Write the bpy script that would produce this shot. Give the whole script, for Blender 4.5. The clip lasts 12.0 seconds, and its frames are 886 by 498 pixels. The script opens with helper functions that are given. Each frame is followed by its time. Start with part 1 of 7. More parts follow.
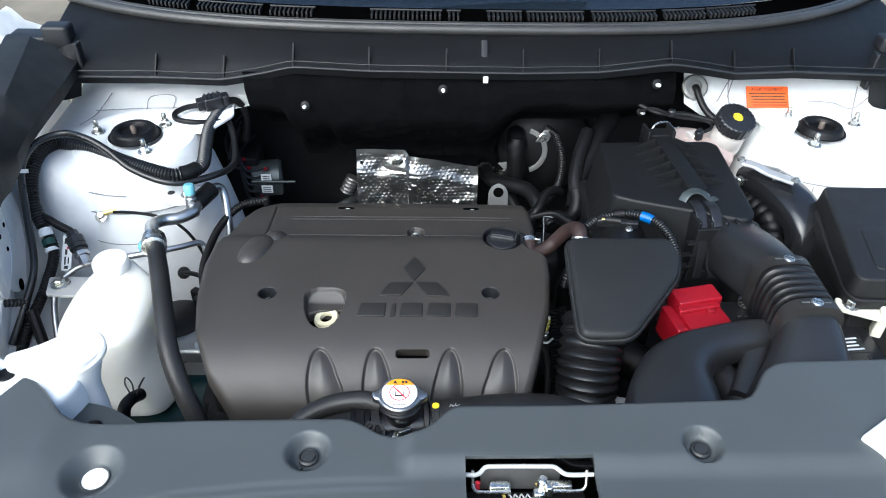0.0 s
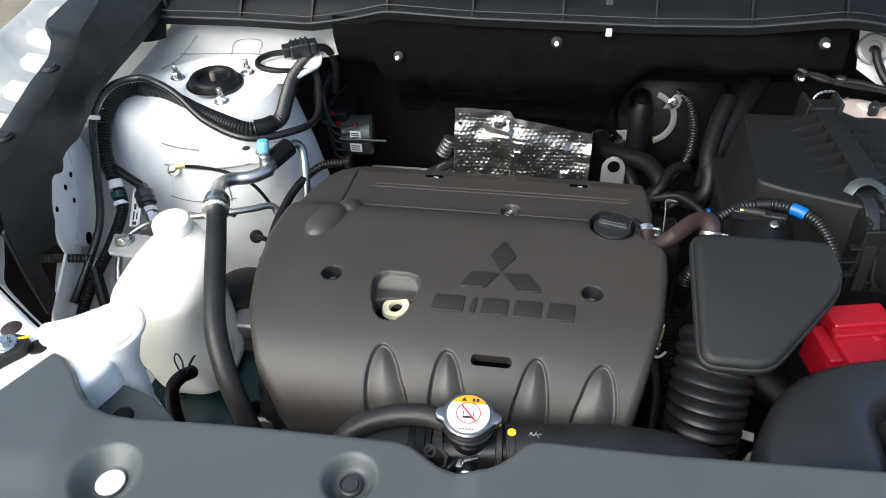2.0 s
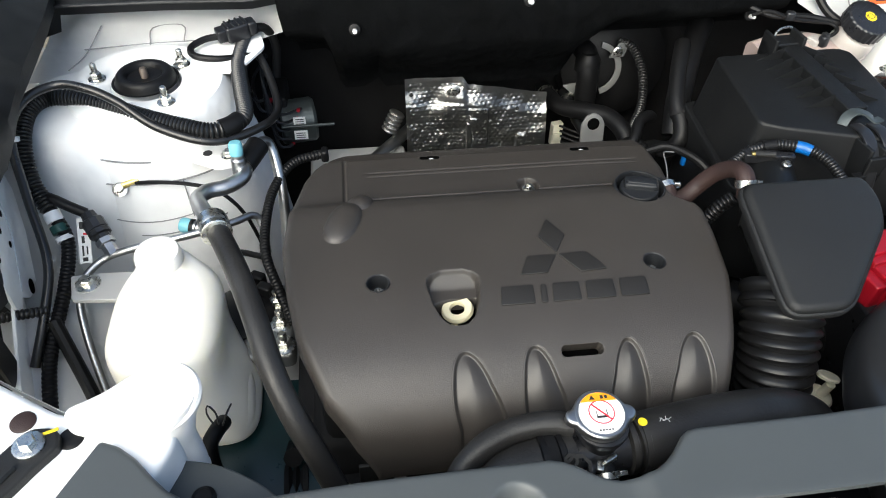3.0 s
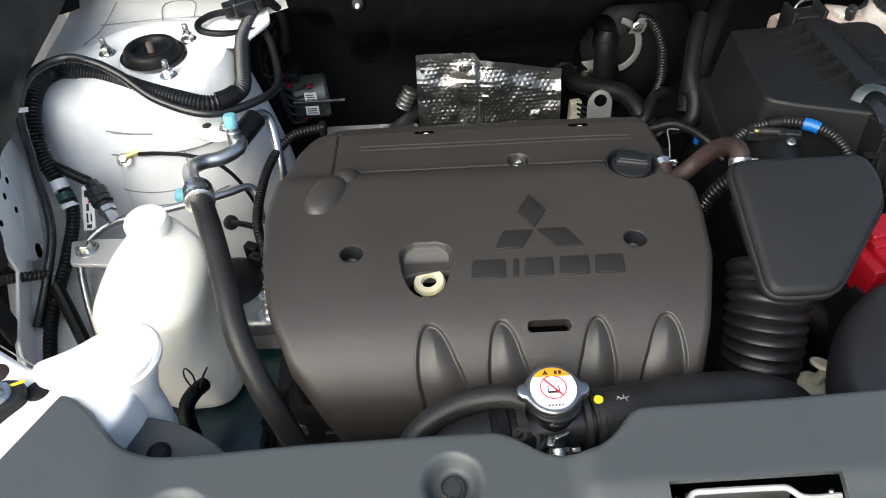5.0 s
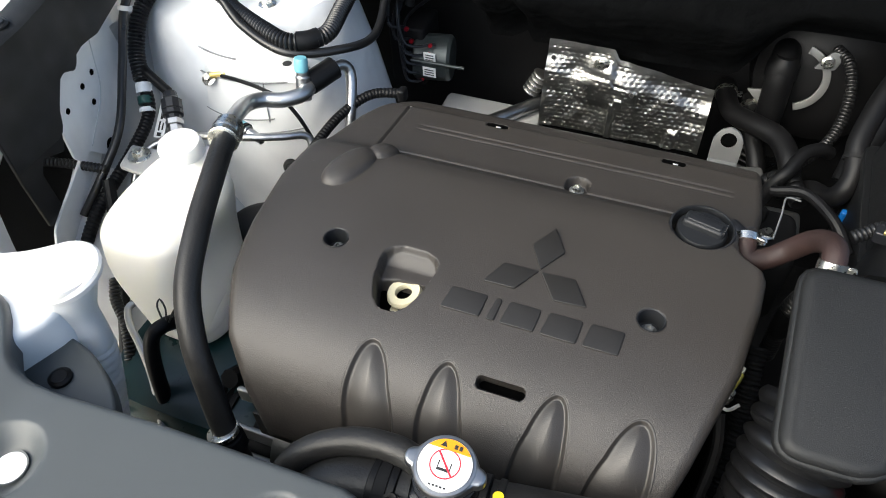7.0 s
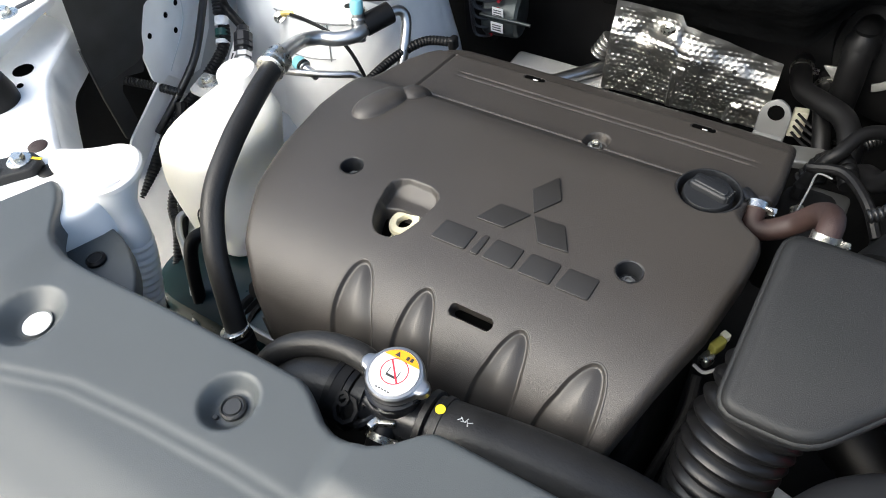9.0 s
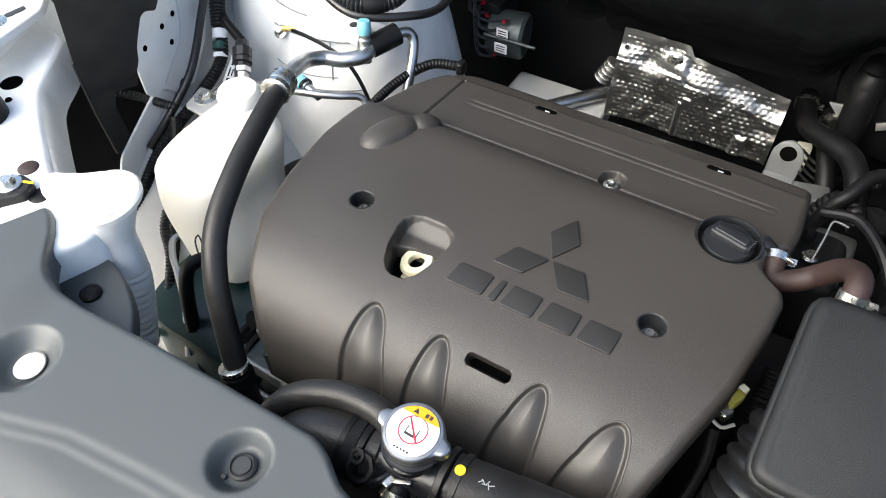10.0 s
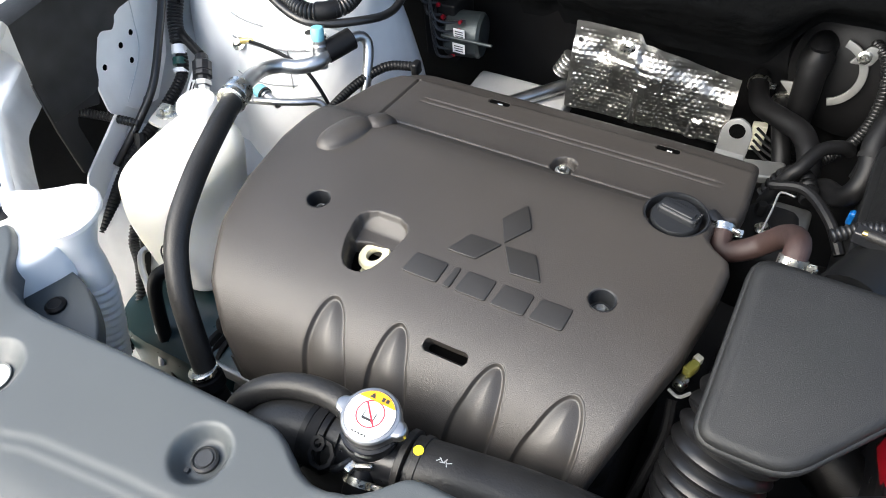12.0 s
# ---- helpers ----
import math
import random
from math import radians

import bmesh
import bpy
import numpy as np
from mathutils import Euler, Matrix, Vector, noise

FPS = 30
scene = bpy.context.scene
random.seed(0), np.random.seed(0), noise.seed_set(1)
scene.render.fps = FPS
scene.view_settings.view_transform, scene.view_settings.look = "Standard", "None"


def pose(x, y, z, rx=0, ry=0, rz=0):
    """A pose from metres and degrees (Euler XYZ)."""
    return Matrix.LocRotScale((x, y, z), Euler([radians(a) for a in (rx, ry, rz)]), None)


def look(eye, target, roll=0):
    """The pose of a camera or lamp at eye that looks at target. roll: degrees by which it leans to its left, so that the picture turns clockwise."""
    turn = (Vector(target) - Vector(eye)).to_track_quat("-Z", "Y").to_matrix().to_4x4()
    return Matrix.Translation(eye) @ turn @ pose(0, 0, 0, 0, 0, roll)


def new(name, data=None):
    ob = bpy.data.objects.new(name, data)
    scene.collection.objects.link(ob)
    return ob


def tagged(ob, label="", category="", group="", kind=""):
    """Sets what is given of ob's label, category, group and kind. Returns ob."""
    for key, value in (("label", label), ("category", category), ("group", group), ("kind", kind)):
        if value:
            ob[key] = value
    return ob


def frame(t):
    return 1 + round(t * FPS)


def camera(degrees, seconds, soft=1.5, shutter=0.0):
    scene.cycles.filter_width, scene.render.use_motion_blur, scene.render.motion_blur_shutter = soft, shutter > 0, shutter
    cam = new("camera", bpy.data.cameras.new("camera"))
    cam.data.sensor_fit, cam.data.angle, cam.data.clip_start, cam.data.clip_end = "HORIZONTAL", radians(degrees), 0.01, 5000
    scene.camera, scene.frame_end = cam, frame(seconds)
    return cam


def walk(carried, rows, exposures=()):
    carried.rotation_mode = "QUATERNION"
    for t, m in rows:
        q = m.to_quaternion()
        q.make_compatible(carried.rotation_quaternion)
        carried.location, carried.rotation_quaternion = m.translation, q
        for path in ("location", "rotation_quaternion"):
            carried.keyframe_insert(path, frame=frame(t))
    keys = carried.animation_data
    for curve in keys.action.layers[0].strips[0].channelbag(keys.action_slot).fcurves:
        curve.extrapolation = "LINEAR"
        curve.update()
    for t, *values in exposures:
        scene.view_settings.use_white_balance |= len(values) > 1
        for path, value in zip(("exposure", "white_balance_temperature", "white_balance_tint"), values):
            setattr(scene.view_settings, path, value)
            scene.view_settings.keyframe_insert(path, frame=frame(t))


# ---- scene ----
cam = camera(63.4, 12.0, soft=1.0)
PATH = [
    (0, (0.011, -0.031, 1.662), (0.063, 1.551, 0.44), 1.5),
    (0.5, (0.007, -0.019, 1.662), (0.07, 1.556, 0.431), 1.8),
    (1, (0.034, 0.018, 1.65), (0.102, 1.588, 0.413), 0.5),
    (1.5, (0.055, 0.074, 1.617), (0.013, 1.609, 0.336), 2.2),
    (2, (0.032, 0.113, 1.592), (-0.218, 1.598, 0.275), -1.8),
    (2.5, (-0.103, 0.185, 1.584), (-0.149, 1.594, 0.165), -7.0),
    (3, (-0.205, 0.187, 1.573), (-0.005, 1.599, 0.172), 1.5),
    (3.2, (-0.203, 0.185, 1.575), (-0.029, 1.589, 0.161), 1.5),
    (4.8, (-0.125, 0.152, 1.578), (-0.18, 1.607, 0.207), -2.2),
    (5, (-0.111, 0.171, 1.563), (-0.09, 1.568, 0.132), -2.3),
    (5.5, (-0.076, 0.22, 1.556), (0.022, 1.589, 0.101), 2.2),
    (6, (0.024, 0.271, 1.537), (-0.209, 1.63, 0.089), 0.2),
    (6.5, (0.099, 0.277, 1.551), (-0.362, 1.617, 0.14), -3.9),
    (6.7, (0.092, 0.286, 1.529), (-0.419, 1.56, 0.075), -3.2),
    (8.3, (0.059, 0.348, 1.52), (-0.456, 1.53, -0.009), -1.0),
    (8.5, (0.111, 0.328, 1.532), (-0.538, 1.514, 0.057), -2.9),
    (9, (0.201, 0.306, 1.52), (-0.583, 1.345, 0.002), -7.0),
    (9.5, (0.186, 0.312, 1.532), (-0.594, 1.363, 0.019), -6.7),
    (10, (0.142, 0.326, 1.532), (-0.571, 1.4, 0.003), -2.8),
    (10.5, (0.14, 0.324, 1.519), (-0.489, 1.428, -0.025), -1.4),
    (11, (0.163, 0.313, 1.526), (-0.468, 1.434, -0.006), -2.9),
    (11.5, (0.195, 0.315, 1.526), (-0.521, 1.448, 0.041), -8.1),
    (12, (0.187, 0.323, 1.53), (-0.524, 1.424, 0.02), -5.8),
]
walk(cam, [(t, look(eye, target, roll)) for t, eye, target, roll in PATH], [(0, 1.47, 5680, 2), (1.2, 1.46, 5980, 2), (2.0, 1.48, 6200, 2), (3.0, 1.36, 6350, 2), (5, 1.30, 6450, 3), (6.7, 1.45, 6450, 3), (8.4, 1.60, 6400, 4), (9.3, 1.78, 6480, 4), (10.5, 1.86, 6480, 5), (11.2, 2.07, 6430, 5), (12, 2.1, 6400, 5)])

# ---- light ----
world = bpy.data.worlds.new("daylight")
scene.world = world
world.use_nodes = True
wn = world.node_tree
sky = wn.nodes.new("ShaderNodeTexSky")
sky.sky_type, sky.sun_disc = "NISHITA", False
sky.sun_elevation, sky.sun_rotation = radians(41), radians(212)
sky.dust_density, sky.air_density = 4.0, 0.8
wn.links.new(sky.outputs[0], wn.nodes["Background"].inputs[0])
wn.nodes["Background"].inputs[1].default_value = 0.126
sun = new("sun", bpy.data.lights.new("sun", "SUN"))
sun.data.energy, sun.data.angle, sun.data.color = 1.40, radians(70), (1.0, 0.98, 0.955)
sun.matrix_world = look((-1.7, -2.0, 3.8), (0, 0.7, 1.0))


# ---- materials ----
def mat(name, color, rough=0.5, metal=0.0, grain=0.0, gscale=900.0, var=0.12, vscale=14.0, coat=0.0, sss=0.0, trans=0.0, rvar=0.08, spec=0.5, specks=0.0, dent=0.0):
    """A procedural surface: slow colour drift, roughness patches and a fine grain."""
    m = bpy.data.materials.new(name)
    m.use_nodes = True
    nt = m.node_tree
    b = nt.nodes["Principled BSDF"]
    co = nt.nodes.new("ShaderNodeTexCoord")
    n1 = nt.nodes.new("ShaderNodeTexNoise")
    n1.inputs["Scale"].default_value, n1.inputs["Detail"].default_value = vscale, 5
    nt.links.new(co.outputs["Object"], n1.inputs["Vector"])
    ramp = nt.nodes.new("ShaderNodeValToRGB")
    ramp.color_ramp.elements[0].position, ramp.color_ramp.elements[1].position = 0.3, 0.7
    ramp.color_ramp.elements[0].color = (*[c * (1 - var) for c in color], 1)
    ramp.color_ramp.elements[1].color = (*[min(1, c * (1 + var)) for c in color], 1)
    nt.links.new(n1.outputs["Fac"], ramp.inputs["Fac"])
    nt.links.new(ramp.outputs["Color"], b.inputs["Base Color"])
    n2 = nt.nodes.new("ShaderNodeTexNoise")
    n2.inputs["Scale"].default_value, n2.inputs["Detail"].default_value = vscale * 4, 6
    nt.links.new(co.outputs["Object"], n2.inputs["Vector"])
    mr = nt.nodes.new("ShaderNodeMapRange")
    mr.inputs["To Min"].default_value, mr.inputs["To Max"].default_value = max(0.02, rough - rvar), min(1, rough + rvar)
    nt.links.new(n2.outputs["Fac"], mr.inputs["Value"])
    nt.links.new(mr.outputs["Result"], b.inputs["Roughness"])
    b.inputs["Metallic"].default_value = metal
    b.inputs["Specular IOR Level"].default_value = spec
    b.inputs["Coat Weight"].default_value = coat
    b.inputs["Coat Roughness"].default_value = 0.12
    if sss:
        b.inputs["Subsurface Weight"].default_value = sss
        b.inputs["Subsurface Radius"].default_value = (0.03, 0.03, 0.025)
        b.inputs["Subsurface Scale"].default_value = 1.0
    b.inputs["Transmission Weight"].default_value = trans
    if grain:
        n3 = nt.nodes.new("ShaderNodeTexNoise")
        n3.inputs["Scale"].default_value, n3.inputs["Detail"].default_value = gscale, 3
        nt.links.new(co.outputs["Object"], n3.inputs["Vector"])
        bump = nt.nodes.new("ShaderNodeBump")
        bump.inputs["Strength"].default_value, bump.inputs["Distance"].default_value = grain, 0.0006
        nt.links.new(n3.outputs["Fac"], bump.inputs["Height"])
        nt.links.new(bump.outputs["Normal"], b.inputs["Normal"])
    if dent:
        n5 = nt.nodes.new("ShaderNodeTexNoise")
        n5.inputs["Scale"].default_value, n5.inputs["Detail"].default_value = 17, 2
        nt.links.new(co.outputs["Object"], n5.inputs["Vector"])
        wave = nt.nodes.new("ShaderNodeBump")
        wave.inputs["Strength"].default_value, wave.inputs["Distance"].default_value = 0.7, dent
        nt.links.new(n5.outputs["Fac"], wave.inputs["Height"])
        nt.links.new(wave.outputs["Normal"], bump.inputs["Normal"])
    if specks:
        v = nt.nodes.new("ShaderNodeTexVoronoi")
        v.inputs["Scale"].default_value, v.inputs["Randomness"].default_value = 85, 1
        nt.links.new(co.outputs["Object"], v.inputs["Vector"])
        n4 = nt.nodes.new("ShaderNodeTexNoise")
        n4.inputs["Scale"].default_value = 31
        nt.links.new(co.outputs["Object"], n4.inputs["Vector"])
        size = nt.nodes.new("ShaderNodeMapRange")
        size.inputs["From Min"].default_value, size.inputs["From Max"].default_value = 0.48, 0.75
        size.inputs["To Min"].default_value, size.inputs["To Max"].default_value = 0.0, specks
        nt.links.new(n4.outputs["Fac"], size.inputs["Value"])
        less = nt.nodes.new("ShaderNodeMath")
        less.operation = "LESS_THAN"
        nt.links.new(v.outputs["Distance"], less.inputs[0])
        nt.links.new(size.outputs["Result"], less.inputs[1])
        mix = nt.nodes.new("ShaderNodeMix")
        mix.data_type = "RGBA"
        nt.links.new(less.outputs[0], mix.inputs[0])
        nt.links.new(ramp.outputs["Color"], mix.inputs[6])
        mix.inputs[7].default_value = (0.30, 0.29, 0.27, 1)
        nt.links.new(mix.outputs[2], b.inputs["Base Color"])
    return m


BADGE = mat("smooth_badge_plastic", (0.015, 0.0138, 0.0125), 0.46, grain=0.15, gscale=1100, var=0.06)
CLIPB = mat("grey_black_clip_plastic", (0.028, 0.029, 0.030), 0.42, grain=0.2, gscale=900, var=0.1)
COVER = mat("grained_cover_plastic", (0.037, 0.0325, 0.0285), 0.42, grain=0.6, gscale=1500, var=0.08, specks=0.045)
FLUTEM = mat("smooth_flute_plastic", (0.034, 0.0305, 0.027), 0.42, grain=0.25, gscale=850, var=0.05)
PANEL = mat("grey_panel_plastic", (0.056, 0.062, 0.064), 0.44, grain=0.3, gscale=1900, var=0.06, vscale=8)
BOXPL = mat("black_box_plastic", (0.0115, 0.0117, 0.0119), 0.46, grain=0.6, gscale=1700, var=0.1, spec=0.33)
DUCT = mat("smooth_black_plastic", (0.013, 0.0135, 0.0155), 0.30, grain=0.1, gscale=600, var=0.12)
DUCTR = mat("ribbed_duct_rubber", (0.0075, 0.0075, 0.0080), 0.36, grain=0.2, gscale=400, var=0.15, spec=0.4)
TRIMPL = mat("dusty_trim_plastic", (0.037, 0.039, 0.041), 0.46, grain=0.5, gscale=900, var=0.3, vscale=30, spec=0.4)
COWL = mat("cowl_plastic", (0.011, 0.012, 0.014), 0.5, grain=0.2, gscale=900, spec=0.4)
RUBBER = mat("black_rubber", (0.005, 0.005, 0.0054), 0.46, grain=0.25, gscale=500, var=0.2, vscale=30, spec=0.22)
HOSE = mat("grey_black_hose_rubber", (0.019, 0.0183, 0.0176), 0.43, grain=0.6, gscale=320, var=0.25, vscale=25, spec=0.32)
SEALR = mat("weathered_seal_rubber", (0.030, 0.0295, 0.0285), 0.42, grain=0.3, gscale=400, var=0.2, vscale=20)
FELT = mat("black_felt_insulation", (0.0036, 0.0040, 0.0045), 0.95, grain=0.9, gscale=260, var=0.3, vscale=20, spec=0.12, dent=0.02)
CORR = mat("corrugated_conduit", (0.010, 0.010, 0.0105), 0.30, grain=0.05)
# Black metal, its base lowered further to carry the shade deep in the bay.
DARK = mat("black_metal_and_bay_shade", (0.007, 0.007, 0.0075), 0.7, grain=0.4, gscale=120, var=0.4, spec=0.2)
WHITE = mat("white_body_paint", (0.82, 0.825, 0.82), 0.42, coat=0.12, grain=0.12, gscale=160, var=0.07, vscale=16, dent=0.008)
# A greyer white than WHITE, for apron walls, wheelhouses and the brace seam.
GREYWHITE = mat("greyer_white_paint", (0.55, 0.57, 0.58), 0.5, grain=0.12, gscale=200, var=0.12, vscale=9, dent=0.006)
SEALANT = mat("grey_seam_sealant", (0.24, 0.245, 0.25), 0.6, grain=0.4, gscale=300, var=0.3, vscale=60)
TANK = mat("milky_tank_plastic", (0.82, 0.80, 0.725), 0.38, sss=0.75, var=0.04, vscale=10, grain=0.08, gscale=250)
BRAKEPL = mat("milky_pink_plastic", (0.42, 0.33, 0.30), 0.3, sss=0.15, var=0.1)
MILK = mat("milky_translucent_plastic", (0.42, 0.39, 0.36), 0.32, sss=0.2, var=0.08)
WCAP = mat("white_cap_plastic", (0.84, 0.825, 0.79), 0.4, sss=0.35, var=0.02, grain=0.05)
CREAM = mat("cream_plastic", (0.72, 0.70, 0.58), 0.42, var=0.06)
DIPC = mat("yellowed_cream_plastic", (0.60, 0.55, 0.38), 0.42, var=0.08)
TEAL = mat("dark_teal_plastic", (0.006, 0.024, 0.027), 0.3, var=0.25)
RED = mat("red_terminal_plastic", (0.25, 0.004, 0.012), 0.36, grain=0.1, gscale=500, var=0.08)
ALU = mat("bare_aluminium", (0.44, 0.445, 0.45), 0.36, metal=1.0, grain=0.25, gscale=300, var=0.12, vscale=40)
CAST = mat("cast_aluminium", (0.36, 0.36, 0.35), 0.5, metal=1.0, grain=0.8, gscale=250, var=0.2, vscale=30)
ZINC = mat("zinc_plated_steel", (0.66, 0.65, 0.6), 0.28, metal=1.0, grain=0.1, gscale=400, var=0.18, vscale=60)
BRASS = mat("yellow_zinc_steel", (0.7, 0.55, 0.2), 0.35, metal=1.0, var=0.15)
STEEL = mat("grey_painted_steel", (0.5, 0.5, 0.49), 0.45, metal=0.3, var=0.1, grain=0.1)
AIRBOX = mat("air_box_plastic", (0.0068, 0.0072, 0.0078), 0.47, grain=0.35, gscale=1100, var=0.15, vscale=20, spec=0.27)
GALV = mat("bright_galvanised_steel", (0.40, 0.41, 0.42), 0.42, metal=0.35, grain=0.1, gscale=400, var=0.18, vscale=60)
GLOSSY = mat("glossy_black_plastic", (0.012, 0.0125, 0.014), 0.2, grain=0.1, gscale=500, var=0.12)
SATIN = mat("satin_black_plastic", (0.016, 0.0165, 0.0180), 0.33, grain=0.1, gscale=600, var=0.12)
FOIL = mat("embossed_aluminium_foil", (0.54, 0.535, 0.52), 0.36, metal=1.0, grain=0.3, gscale=220, var=0.15, vscale=18)
BROWN = mat("brown_braided_hose", (0.024, 0.011, 0.009), 0.62, grain=0.7, gscale=900, var=0.25, vscale=40)
RUST = mat("rusty_rod_end", (0.15, 0.12, 0.10), 0.6, metal=0.5, var=0.4, vscale=80)
BLUE = mat("light_blue_cap", (0.17, 0.43, 0.50), 0.45, var=0.05)
BLUETAPE = mat("blue_tape", (0.004, 0.10, 0.34), 0.4, var=0.05)
LABEL = mat("white_label_paper", (0.8, 0.8, 0.79), 0.45, var=0.02)
ORANGE = mat("orange_label_paper", (0.72, 0.10, 0.010), 0.5, var=0.04)
AMBER = mat("amber_label_print", (0.9, 0.32, 0.01), 0.45, var=0.03)
YELLOW = mat("yellow_paint_mark", (0.85, 0.62, 0.02), 0.5, var=0.05)
GREENL = mat("green_label_print", (0.008, 0.055, 0.045), 0.5, var=0.1)
# Flat black that paints the shade inside gaps, slots and holes.
VOID = mat("painted_gap_shade", (0.002, 0.002, 0.002), 1.0, spec=0.0, var=0.0, rvar=0.0)
OLIVE = mat("olive_plug_plastic", (0.30, 0.28, 0.06), 0.4, var=0.1)
CAPM = mat("dull_plated_cap_metal", (0.40, 0.40, 0.40), 0.34, metal=1.0, var=0.12, vscale=50)
BONNET = mat("bonnet_underside", (0.05, 0.052, 0.055), 0.6, var=0.1)
MOTOR = mat("grey_motor_casing", (0.050, 0.060, 0.061), 0.40, metal=0.4, grain=0.2, gscale=400, var=0.12)
CLIPG = mat("dull_grey_spring_steel", (0.22, 0.22, 0.215), 0.45, metal=0.6, var=0.1)
INK = mat("black_print", (0.02, 0.02, 0.02), 0.5, var=0.1)
REDINK = mat("red_print", (0.6, 0.02, 0.04), 0.5, var=0.05)
GLASS = mat("tinted_windscreen_glass", (0.01, 0.014, 0.02), 0.05, var=0.05, rvar=0.01, coat=1.0)
ASPHALT = mat("sandy_gravel", (0.17, 0.145, 0.105), 0.9, grain=1.0, gscale=80, var=0.3, vscale=3)


# ---- mesh helpers ----
def mesh_ob(name, bm, material, smooth=35):
    bmesh.ops.recalc_face_normals(bm, faces=bm.faces)
    me = bpy.data.meshes.new(name)
    bm.to_mesh(me)
    bm.free()
    me.materials.append(material)
    if smooth:
        me.shade_smooth()
        me.set_sharp_from_angle(angle=radians(smooth))
    return new(name, me)


def part(name, bm, material, parent, label="", smooth=35):
    ob = mesh_ob(name, bm, material, smooth)
    ob.parent = parent
    ob.matrix_parent_inverse = Matrix.Translation(-parent.location)
    if label:
        ob["label"] = label
    return ob


def thing(name, base, label, category, group="", kind=""):
    ob = new(name)
    ob.empty_display_size = 0.02
    ob.location = base
    return tagged(ob, label, category, group, kind)


def solo(name, bm, material, label, category, group="", kind="", smooth=35):
    ob = mesh_ob(name, bm, material, smooth)
    return tagged(ob, label, category, group, kind)


def skin(rings, cap=True, closed=True):
    """A bmesh from rows of points, each row joined to the next."""
    bm = bmesh.new()
    rows = [[bm.verts.new(p) for p in r] for r in rings]
    n = len(rows[0])
    for a, b in zip(rows, rows[1:]):
        for i in range(n if closed else n - 1):
            j = (i + 1) % n
            bm.faces.new((a[i], a[j], b[j], b[i]))
    if cap and closed:
        bm.faces.new(rows[0])
        bm.faces.new(rows[-1])
    return bm


def join(*bms):
    out = bmesh.new()
    for b in bms:
        me = bpy.data.meshes.new("tmp")
        b.to_mesh(me)
        b.free()
        out.from_mesh(me)
        bpy.data.meshes.remove(me)
    return out


def moved(bm, m):
    bmesh.ops.transform(bm, matrix=m, verts=bm.verts)
    return bm


def spline(pts, step=0.004):
    """A smooth curve through the points, sampled evenly (rows of any width)."""
    p = np.array(pts, float)
    if len(p) == 2:
        dense = p[0] + (p[1] - p[0]) * np.linspace(0, 1, 40)[:, None]
    else:
        q = np.vstack([2 * p[0] - p[1], p, 2 * p[-1] - p[-2]])
        dense = []
        for i in range(1, len(q) - 2):
            a, b, c, d = q[i - 1:i + 3]
            for s in np.linspace(0, 1, 24, endpoint=(i == len(q) - 3)):
                dense.append(0.5 * (2 * b + (c - a) * s + (2 * a - 5 * b + 4 * c - d) * s * s + (3 * b - a - 3 * c + d) * s ** 3))
        dense = np.array(dense)
    length = np.concatenate([[0], np.cumsum(np.linalg.norm(np.diff(dense[:, :3], axis=0), axis=1))])
    k = max(2, int(length[-1] / step) + 1)
    at = np.linspace(0, length[-1], k)
    return np.stack([np.interp(at, length, dense[:, i]) for i in range(dense.shape[1])], 1)


def tube(pts, r, step=0.004, n=12, pitch=0.0, deep=0.0, grow=None, ends=True):
    """A round hose along a smooth path; pitch and deep give corrugation; grow(s) scales the radius along 0..1."""
    if pitch:
        step = pitch / 6
    c = spline(pts, step)
    t = np.gradient(c, axis=0)
    t /= np.linalg.norm(t, axis=1)[:, None]
    up = np.array([0, 0, 1.0]) if abs(t[0][2]) < 0.9 else np.array([1.0, 0, 0])
    u = np.cross(t[0], up)
    rings = []
    for i in range(len(c)):
        u = u - t[i] * (u @ t[i])
        u /= np.linalg.norm(u)
        v = np.cross(t[i], u)
        rad = r * (grow(i / (len(c) - 1)) if grow else 1)
        if pitch:
            rad -= deep * (1 - abs(math.sin(math.pi * i / 6)))
        rings.append([c[i] + rad * (u * math.cos(a) + v * math.sin(a)) for a in np.linspace(0, 2 * math.pi, n, endpoint=False)])
    return skin(rings, ends)


def duct(stations, up=(0, 0, 1), e=3.0, n=28, step=0.006, pitch=0.0, deep=0.0, ends=True):
    """A squarish channel: stations of x, y, z, width, height along a smooth path."""
    if pitch:
        step = pitch / 8
    c = spline(stations, step)
    t = np.gradient(c[:, :3], axis=0)
    t /= np.linalg.norm(t, axis=1)[:, None]
    rings = []
    for i in range(len(c)):
        u = np.cross(t[i], up)
        u /= np.linalg.norm(u)
        v = np.cross(u, t[i])
        w, h = c[i, 3] / 2, c[i, 4] / 2
        if pitch:
            k = deep * (0.5 - 0.5 * math.cos(2 * math.pi * i / 8)) ** 2.5
            w, h = w - k, h - k
        ring = []
        for a in np.linspace(0, 2 * math.pi, n, endpoint=False):
            ca, sa = math.cos(a), math.sin(a)
            ring.append(c[i, :3] + u * w * math.copysign(abs(ca) ** (2 / e), ca) + v * h * math.copysign(abs(sa) ** (2 / e), sa))
        rings.append(ring)
    return skin(rings, ends)


def lathe(profile, n=32, m=None, sx=1.0, sy=1.0, ring=False):
    """A turned form from (radius, z) rows; ring closes the profile on itself and leaves the bore open."""
    profile = [*profile, profile[0]] if ring else profile
    bm = skin([[(max(r, 1e-5) * math.cos(a) * sx, max(r, 1e-5) * math.sin(a) * sy, z) for a in np.linspace(0, 2 * math.pi, n, endpoint=False)] for r, z in profile], cap=not ring)
    return moved(bm, m) if m else bm


